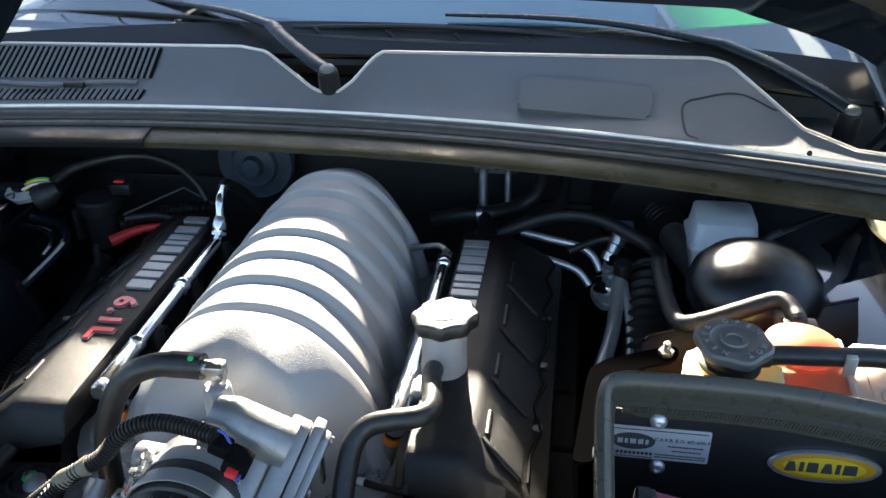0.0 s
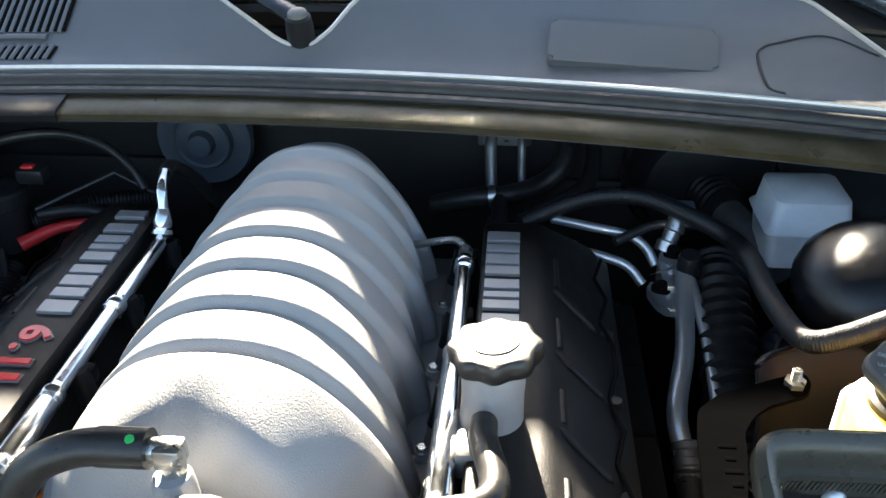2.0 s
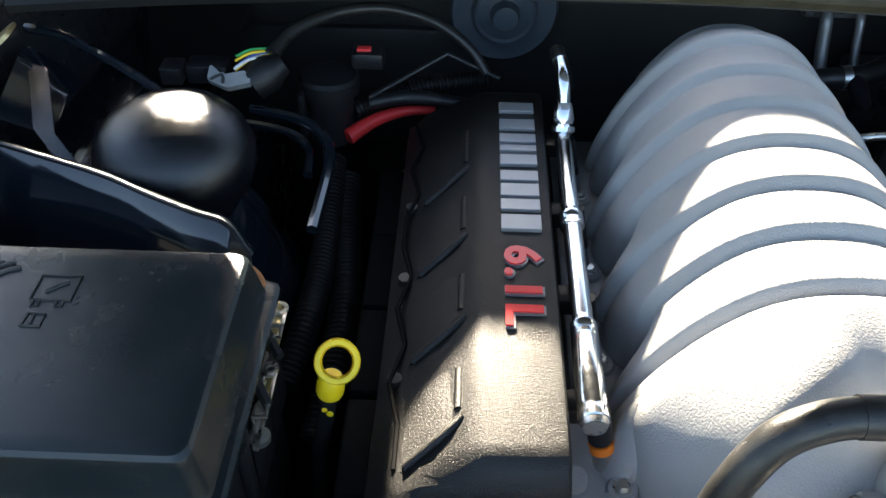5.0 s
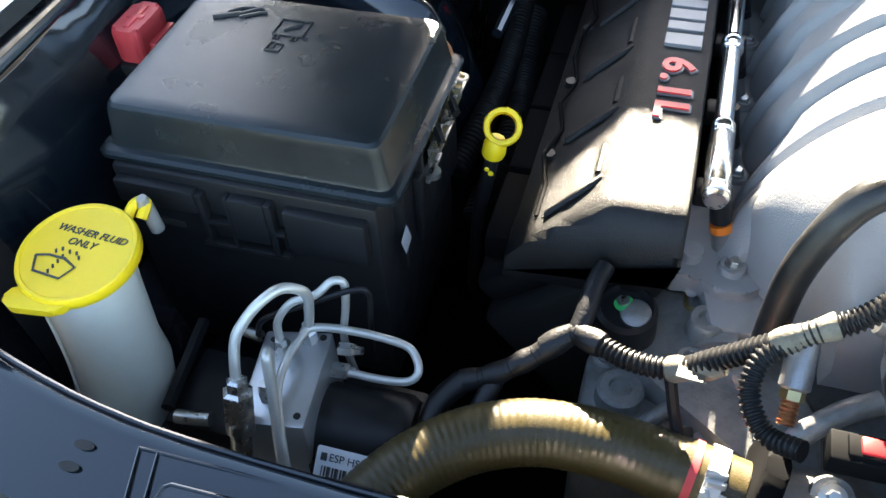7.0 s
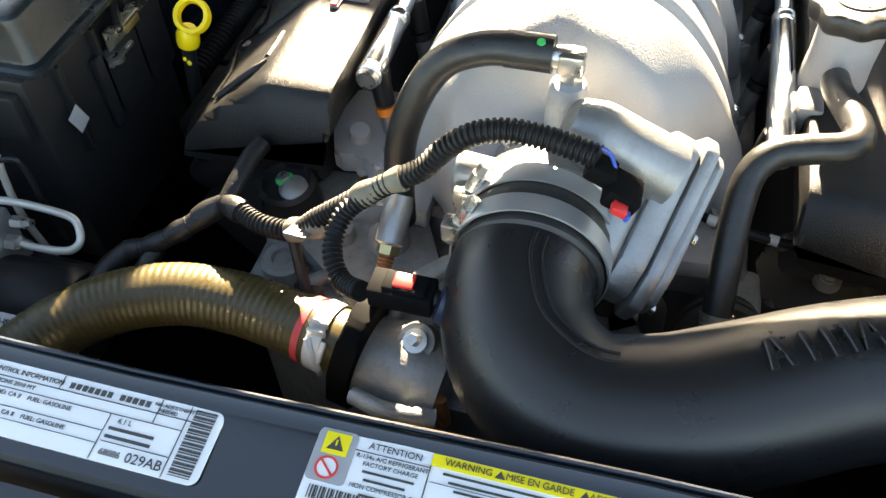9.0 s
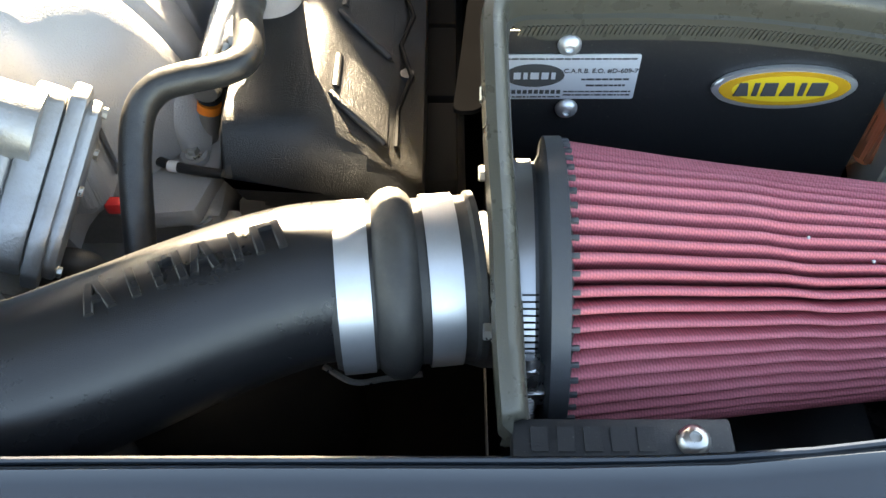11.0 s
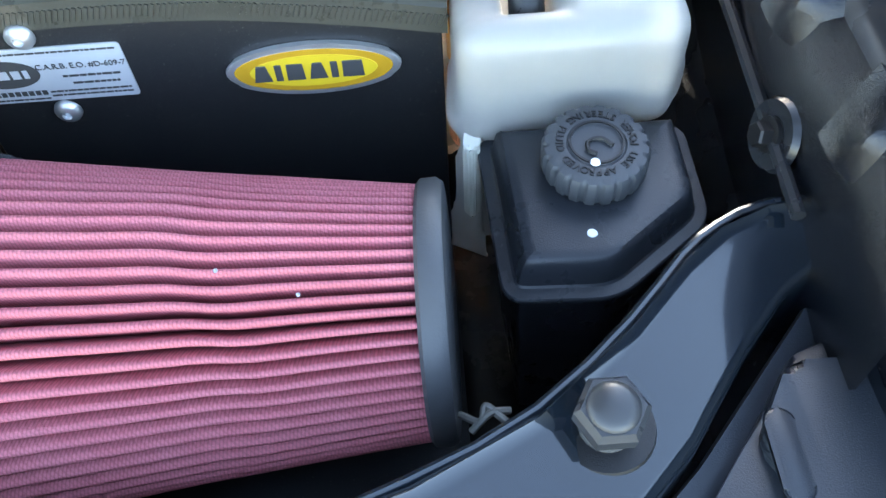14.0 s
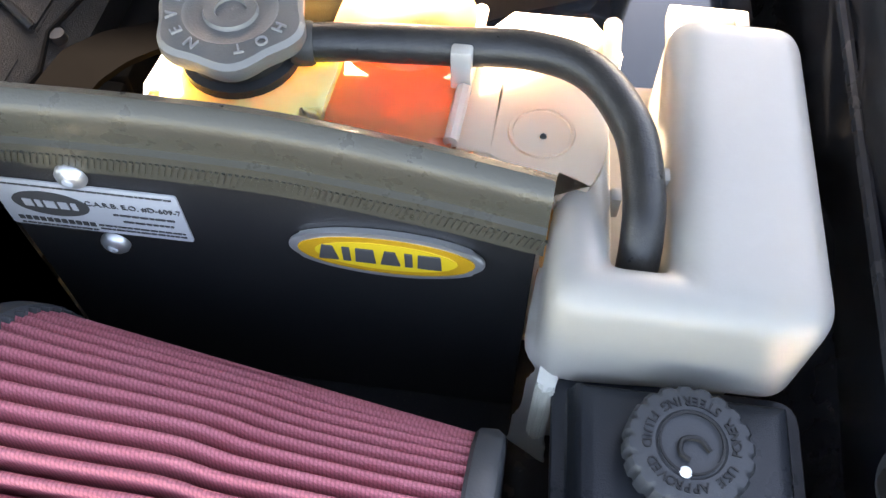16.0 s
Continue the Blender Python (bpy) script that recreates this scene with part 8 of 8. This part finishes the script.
hh = thing("heater_hoses", "black heater hoses across the firewall", "hose", (-0.08, 1.27, 0.80))
part("hose", tube([(-0.18, 1.26, 0.80), (-0.13, 1.255, 0.815), (-0.08, 1.257, 0.82), (-0.035, 1.285, 0.822), (-0.008, 1.30, 0.84), (0.0, 1.33, 0.865), (-0.005, 1.38, 0.87)], 0.0135, 14, 6), M_HOSE, hh)
part("hose", tube([(-0.05, 1.24, 0.80), (0.0, 1.26, 0.815), (0.03, 1.29, 0.825), (0.04, 1.34, 0.85), (0.035, 1.39, 0.86)], 0.012, 14, 6), M_HOSE, hh)
part("clamp", hoop((-0.098, 1.2555, 0.818), (1, 0, 0.1), 0.0140, 0.010), M_ZINC, hh)
part("tee", join(tube([(-0.090, 1.256, 0.818), (-0.088, 1.23, 0.815), (-0.088, 1.20, 0.80)], 0.011, 12, 4), lathe([(0.015, 0), (0.015, 0.02), (0, 0.02)], (-0.088, 1.21, 0.79), n=16)), M_PLASTIC, hh)
yb_ = thing("wire_bracket", "thin bent bracket with a yellow edge under the cowl", "bracket", (0.10, 1.34, 0.86))
part("plate", prism([(0.055, 1.335), (0.075, 1.335), (0.085, 1.325), (0.125, 1.325), (0.135, 1.338), (0.165, 1.338), (0.165, 1.40), (0.055, 1.40)], 0.872, 0.875, 0.0008, 1), M_DARK, yb_)
part("edge", tube([(0.055, 1.335, 0.874), (0.075, 1.335, 0.874), (0.085, 1.324, 0.873), (0.125, 1.324, 0.873), (0.135, 1.337, 0.874), (0.165, 1.337, 0.874)], 0.002, 6, 2), M_ZINC, yb_)
part("yellow_edge", tube([(0.083, 1.325, 0.8735), (0.092, 1.3235, 0.873), (0.108, 1.3235, 0.873)], 0.0026, 6, 2), M_YELLOW, yb_, "yellow paint mark")
bs = thing("brake_booster", "black round brake booster on the firewall", "brake booster", (0.20, 1.33, 0.70))
part("drum", lathe([(0.105, 0), (0.110, 0.02), (0.106, 0.03), (0.100, 0.05), (0.085, 0.075), (0.05, 0.085), (0, 0.086)], (0.20, 1.398, 0.80), (0, -1, 0), 48), M_PLASTIC, bs)
part("rim", lathe([(0.109, 0.012), (0.113, 0.016), (0.113, 0.022), (0.108, 0.026)], (0.20, 1.398, 0.80), (0, -1, 0), 48), M_BAYPAINT, bs)
part("pushrod_boot", tube([(0.20, 1.32, 0.80), (0.215, 1.27, 0.80)], 0.03, 20, 0, ribs=(0.012, 0.002)), M_CONDUIT, bs)
br = thing("brake_fluid_reservoir", "milky white brake fluid reservoir under the cowl", "fluid reservoir", (0.275, 1.17, 0.80))
part("tank", rect_levels([(0.236, 1.135, 0.315, 1.215, 0.795), (0.232, 1.130, 0.322, 1.220, 0.835), (0.228, 1.126, 0.330, 1.224, 0.842), (0.228, 1.126, 0.330, 1.224, 0.848), (0.232, 1.130, 0.327, 1.220, 0.852), (0.236, 1.134, 0.322, 1.216, 0.884), (0.25, 1.15, 0.31, 1.2, 0.890)], 0.012), M_BRAKERES, br, "milky fluid tank", angle=50)
part("lid_line", rect_levels([(0.2275, 1.1255, 0.3305, 1.2245, 0.8435), (0.2265, 1.1245, 0.3315, 1.2255, 0.845), (0.2275, 1.1255, 0.3305, 1.2245, 0.8465)], 0.012), M_BRAKERES, br)
part("master_cylinder", tube([(0.215, 1.29, 0.79), (0.26, 1.15, 0.785)], 0.024, 18, 0), M_ALU, br)

ac = thing("air_conditioning_lines", "aluminium air conditioning lines with a sensor and joint block", "refrigerant line", (0.11, 1.0, 0.74))
part("sensor", lathe([(0.012, 0), (0.013, 0.012), (0.010, 0.014), (0.010, 0.026), (0.013, 0.028), (0.0115, 0.045), (0, 0.045)], (0.110, 1.118, 0.823), (0.35, 0.45, 0.75), 14), M_ZINC, ac)
part("sensor_plug", box((0.122, 1.135, 0.850), (0.146, 1.160, 0.872), 0.003), mat("blue_grey_plug", (0.10, 0.13, 0.18), 0.45, stain=0.2), ac, "blue grey sensor plug")
part("joint_block", join(prism(round_poly([(0.100, 1.098), (0.112, 1.130), (0.132, 1.126), (0.128, 1.088), (0.114, 1.078)], 0.009), 0.812, 0.826, 0.003, 2), prism(round_poly([(0.084, 1.068), (0.098, 1.082), (0.116, 1.070), (0.124, 1.030), (0.110, 1.018), (0.094, 1.034)], 0.009), 0.796, 0.808, 0.003, 2), box((0.103, 1.055, 0.786), (0.124, 1.115, 0.816), 0.005)), M_LINE, ac)
for o in ((0.119, 1.108, 0.826), (0.101, 1.060, 0.808)):
    part("joint_bolt", lathe([(0.0115, 0), (0.0115, 0.003), (0.0075, 0.004), (0.0070, 0.011), (0, 0.011)], o, (-0.1, -0.35, 1), 12), M_MATTE, ac)
part("black_valve_cap", lathe([(0.013, 0), (0.0135, 0.02), (0.011, 0.026), (0, 0.026)], (0.130, 1.071, 0.826), (0, -0.15, 1), 18), M_PLASTIC, ac)
part("yellow_tick", lathe([(0.003, 0), (0, 0.001)], (0.132, 1.0585, 0.840), (0, -1, 0.2), 7), M_YELLOW, ac)
part("line", tube([(0.127, 1.072, 0.828), (0.123, 1.03, 0.808), (0.116, 0.97, 0.79), (0.100, 0.90, 0.772), (0.103, 0.868, 0.752), (0.112, 0.840, 0.725)], 0.0105, 14, 6), M_LINE, ac, "thick aluminium line")
part("line", tube([(0.132, 1.066, 0.822), (0.141, 1.00, 0.798), (0.142, 0.94, 0.780), (0.140, 0.88, 0.768), (0.146, 0.80, 0.742), (0.155, 0.74, 0.71)], 0.0068, 12, 6), M_LINE, ac, "thin aluminium line")
part("crimp", lathe([(0.013, -0.02), (0.0155, -0.017), (0.0155, -0.011), (0.0135, -0.009), (0.0135, -0.004), (0.0155, -0.002), (0.0155, 0.004), (0.0135, 0.006), (0.0135, 0.012), (0.0155, 0.014), (0.015, 0.020), (0.011, 0.022)], (0.108, 0.856, 0.742), (-0.05, 0.75, 0.65), 20), M_WORNCAP, ac, "dull crimped collar")
part("rubber_line", tube([(0.108, 0.848, 0.736), (0.109, 0.80, 0.716), (0.112, 0.74, 0.695), (0.116, 0.68, 0.655), (0.12, 0.62, 0.58)], 0.0135, 14, 6), M_HOSE, ac)
for pts in (((-0.022, 1.157, 0.842), (0.022, 1.141, 0.842), (0.066, 1.131, 0.838), (0.088, 1.120, 0.828), (0.10, 1.105, 0.812)), ((0.003, 1.119, 0.822), (0.035, 1.110, 0.820), (0.066, 1.102, 0.812), (0.085, 1.09, 0.795))):
    part("short_pipe", tube(pts, 0.0058, 12, 6), M_LINE, ac)
bh = thing("braided_hose", "thick black braided hose running over the strut tower", "hose", (0.15, 1.05, 0.84))
part("hose", tube([(-0.06, 1.14, 0.845), (-0.01, 1.162, 0.858), (0.037, 1.167, 0.870), (0.089, 1.152, 0.876), (0.142, 1.114, 0.871), (0.175, 1.076, 0.867), (0.170, 0.991, 0.897), (0.172, 0.936, 0.897), (0.176, 0.891, 0.898), (0.181, 0.857, 0.902), (0.190, 0.838, 0.910), (0.213, 0.835, 0.920), (0.246, 0.844, 0.929), (0.274, 0.854, 0.935), (0.288, 0.856, 0.939), (0.297, 0.85, 0.94), (0.303, 0.838, 0.937), (0.306, 0.822, 0.933), (0.31, 0.81, 0.903)], 0.0103, 16, 8, ribs=(0.0022, 0.00022)), M_BRAID, bh, angle=60)
part("clip", box((0.289, 0.814, 0.921), (0.326, 0.830, 0.936), 0.003), M_PLASTIC, bh)
part("cord", tube([(0.05, 1.11, 0.84), (0.10, 1.135, 0.85), (0.15, 1.13, 0.855)], 0.006, 10, 6), M_HOSE, bh)
cb = thing("corrugated_duct", "black ribbed rubber duct beside the strut tower", "duct", (0.185, 0.98, 0.76))
part("duct", tube([(0.175, 1.12, 0.80), (0.168, 1.06, 0.80), (0.165, 0.98, 0.78), (0.168, 0.90, 0.75), (0.17, 0.85, 0.70)], 0.030, 20, 8, ribs=(0.018, 0.0035)), M_CONDUIT, cb)
for o, ax in (((0.170, 1.085, 0.80), (-0.1, -1, 0)), ((0.166, 0.925, 0.76), (0.03, -0.9, -0.4))):
    part("duct_clamp", hoop(o, ax, 0.0340, 0.010), M_DARKBOLT, cb, "dark steel clamp")
sb = thing("shield_bracket", "black sheet metal bracket behind the heat shield with a stud", "bracket", (0.13, 0.76, 0.75))
# plate and marks are darkened in colour to stand in shadow
part("plate", prism(round_poly([(0.178, 0.824), (0.142, 0.808), (0.101, 0.789), (0.082, 0.77), (0.077, 0.742), (0.071, 0.678), (0.065, 0.62), (0.085, 0.621), (0.102, 0.68), (0.111, 0.724), (0.114, 0.747), (0.126, 0.766), (0.141, 0.779), (0.176, 0.794), (0.183, 0.813)], 0.006), 0.885, 0.889, 0.0008, 1), M_PLATE, sb)
part("stud", join(tube([(0.167, 0.806, 0.885), (0.167, 0.806, 0.905)], 0.004, 8, 0, ribs=(0.002, 0.0004)), lathe([(0.009, 0), (0.009, 0.006), (0, 0.006)], (0.167, 0.806, 0.888), n=6)), M_ZINC, sb)
for i in range(5):
    part("pressed_mark", box((0.090 + 0.003 * (i % 2), 0.676 + 0.013 * i, 0.8888), (0.104 - 0.003 * (i % 2), 0.680 + 0.013 * i, 0.8896), 0.0003), M_PLATE, sb)

# left rear: valve, connectors, conduits
pv = thing("purge_valve", "black purge canister valve with a red-latched plug", "valve", (-0.725, 1.155, 0.78))
part("can", lathe([(0.024, -0.02), (0.026, 0.0), (0.0275, 0.04), (0.034, 0.044), (0.035, 0.062), (0.031, 0.066), (0, 0.068)], (-0.727, 1.152, 0.80), (0.03, 0.03, 1), 28), M_PLASTIC, pv)
part("plug", box((-0.698, 1.150, 0.872), (-0.662, 1.180, 0.892), 0.004), M_PLASTIC, pv)
part("red_latch", box((-0.692, 1.157, 0.891), (-0.676, 1.166, 0.895), 0.001), M_RED, pv, "red plug latch")
part("strap", join(box((-0.757, 1.12, 0.80), (-0.750, 1.135, 0.855), 0.002), tube([(-0.73, 1.125, 0.79), (-0.72, 1.10, 0.76), (-0.71, 1.06, 0.72)], 0.006, 8, 4)), M_PLASTIC, pv)
cx_ = thing("taped_connector", "black connector bundle with white tape and bright wires", "connector", (-0.82, 1.11, 0.86))
part("housing", box((-0.870, 1.102, 0.878), (-0.825, 1.128, 0.900), 0.003), M_PLASTIC, cx_)
part("pin_block", box((-0.895, 1.092, 0.882), (-0.872, 1.118, 0.902), 0.002), M_PLASTIC, cx_)
part("white_tape", prism(round_poly([(-0.016, -0.008), (0.006, -0.017), (0.032, -0.010), (0.026, 0.004), (0.0, -0.002), (-0.014, 0.010)], 0.003), -0.006, 0.004, 0.002, 2, Matrix.Translation((-0.828, 1.098, 0.894)) @ Matrix.Rotation(radians(35), 4, "X")), M_TAPEWHITE, cx_, "torn white tape")
part("tape_mark", moved(join(tube([(-0.012, -0.008, 0.0048), (0.0, -0.002, 0.0048), (0.002, -0.012, 0.0048)], 0.0018, 6, 2)), Matrix.Translation((-0.828, 1.098, 0.894)) @ Matrix.Rotation(radians(35), 4, "X")), M_INK, cx_)
for i, (m_, dy) in enumerate(((M_YELLOW, 0.0), (M_BLUEPL, 0.004), (M_LABEL, -0.004), (M_ORANGESEAL, 0.009), (M_YELLOW, 0.006), (M_GREEN, 0.012))):
    part("wire", tube([(-0.815, 1.100 + dy, 0.898 + 0.002 * i), (-0.800, 1.112 + dy, 0.905 + 0.001 * i), (-0.782, 1.128 + dy, 0.902)], 0.0016, 6, 5), m_, cx_)
part("wire_boot", lathe([(0.020, 0), (0.021, 0.02), (0.016, 0.03), (0.012, 0.04)], (-0.80, 1.105, 0.880), (0.6, 0.3, 0.3), 18), M_TAPEBLK, cx_)
cb2 = thing("arched_cable", "dusty black cable arching under the cowl", "wiring", (-0.66, 1.2, 0.86))
part("sheath", tube([(-0.782, 1.128, 0.900), (-0.765, 1.165, 0.910), (-0.725, 1.205, 0.912), (-0.680, 1.222, 0.912), (-0.640, 1.222, 0.908), (-0.60, 1.212, 0.898), (-0.565, 1.195, 0.878), (-0.545, 1.18, 0.855)], lambda u: 0.0085 - 0.003 * u, 10, 8), M_HOSE, cb2)
part("rod", tube([(-0.68, 1.145, 0.840), (-0.592, 1.20, 0.868), (-0.53, 1.178, 0.850)], 0.003, 8, 0), M_PLASTIC, cb2)
cd = thing("corrugated_conduit", "black corrugated conduits behind the coil cover", "conduit", (-0.62, 1.17, 0.79))
part("conduit", tube([(-0.70, 1.165, 0.81), (-0.66, 1.185, 0.818), (-0.61, 1.205, 0.822), (-0.545, 1.225, 0.82)], 0.0115, 12, 8, ribs=(0.005, 0.0012)), M_CONDUIT, cd)
part("pipe", tube([(-0.68, 1.15, 0.83), (-0.63, 1.16, 0.833), (-0.57, 1.155, 0.828)], 0.008, 12, 6), M_PLASTIC, cd)
rb_ = thing("red_wire_loom", "dull red loom sleeve behind the coil cover", "wiring", (-0.66, 1.16, 0.78))
part("sleeve", tube([(-0.705, 1.130, 0.795), (-0.675, 1.155, 0.803), (-0.64, 1.172, 0.806), (-0.605, 1.178, 0.804)], lambda u: 0.010 - 0.005 * u, 10, 6), M_RED, rb_)
lo = thing("side_looms", "black corrugated looms running along the coil cover", "conduit", (-0.71, 0.98, 0.68))
part("loom", tube([(-0.724, 1.13, 0.76), (-0.720, 1.05, 0.742), (-0.718, 0.96, 0.738), (-0.722, 0.89, 0.735), (-0.735, 0.82, 0.72)], 0.014, 12, 6, ribs=(0.006, 0.0012)), M_CONDUIT, lo)
part("loom", tube([(-0.708, 1.12, 0.74), (-0.700, 1.03, 0.722), (-0.690, 0.95, 0.72), (-0.69, 0.86, 0.71), (-0.70, 0.78, 0.69)], 0.016, 12, 6, ribs=(0.006, 0.0012)), M_CONDUIT, lo)

# ---- wipers ----
for hubp, arm, blade0, blade1, lab_ in (((-0.335, 1.238, 1.050), [(-0.335, 1.238, 1.064), (-0.372, 1.262, 1.076), (-0.420, 1.300, 1.094), (-0.455, 1.335, 1.108), (-0.53, 1.368, 1.118), (-0.62, 1.398, 1.122), (-0.75, 1.43, 1.128)], (-1.00, 1.375, 1.104), (-0.47, 1.375, 1.094), "driver"),
                                         ((0.436, 1.215, 1.020), [(0.436, 1.215, 1.036), (0.395, 1.245, 1.055), (0.335, 1.285, 1.078), (0.264, 1.325, 1.097), (0.115, 1.365, 1.112), (-0.022, 1.385, 1.116), (-0.172, 1.390, 1.116)], (-0.43, 1.372, 1.094), (0.147, 1.352, 1.084), "passenger")):
    wp = thing("wiper", "black windscreen wiper arm with its blade", "wiper", (hubp[0], hubp[1], hubp[2] - 0.02), group="wipers")
    part("pivot", lathe([(0.017, -0.03), (0.017, 0.004), (0.0165, 0.008), (0.0155, 0.016), (0.012, 0.019), (0, 0.020)], hubp, (0, -0.25, 1), 24), M_PLASTIC, wp)
    part("pivot_cap", lathe([(0.0125, 0), (0.0115, 0.004), (0.007, 0.0065), (0, 0.007)], Vector(hubp) + Vector((0, -0.0045, 0.0185)), (0, -0.25, 1), 22), M_DULLZINC, wp)
    part("arm", tube(arm[:4], lambda u: 0.0150 - 0.002 * u, 12, 6, flat=0.6), M_LID, wp)
    part("arm_tip", tube(arm[3:], lambda u: 0.0125 - 0.007 * u, 10, 6, flat=0.55), M_LID, wp)
    b0, b1 = Vector(blade0), Vector(blade1)
    part("blade_spine", tube([b0, b0.lerp(b1, 0.25) + Vector((0, 0.004, 0.008)), b0.lerp(b1, 0.5) + Vector((0, 0.005, 0.011)), b0.lerp(b1, 0.75) + Vector((0, 0.004, 0.008)), b1], 0.0042, 8, 6), M_PLASTIC, wp)
    part("rubber", tube([b0 + Vector((0, -0.012, -0.012)), b1 + Vector((0, -0.012, -0.012))], 0.0045, 6, 0, flat=1.6), M_RUBBER, wp)
    for k in (0.08, 0.3, 0.5, 0.7, 0.92):
        c = b0.lerp(b1, k)
        part("claw", tube([c + Vector((-0.012, 0, 0.004)), c + Vector((0, -0.008, -0.003)), c + Vector((0.012, -0.011, -0.010))], 0.003, 6, 3), M_PLASTIC, wp)
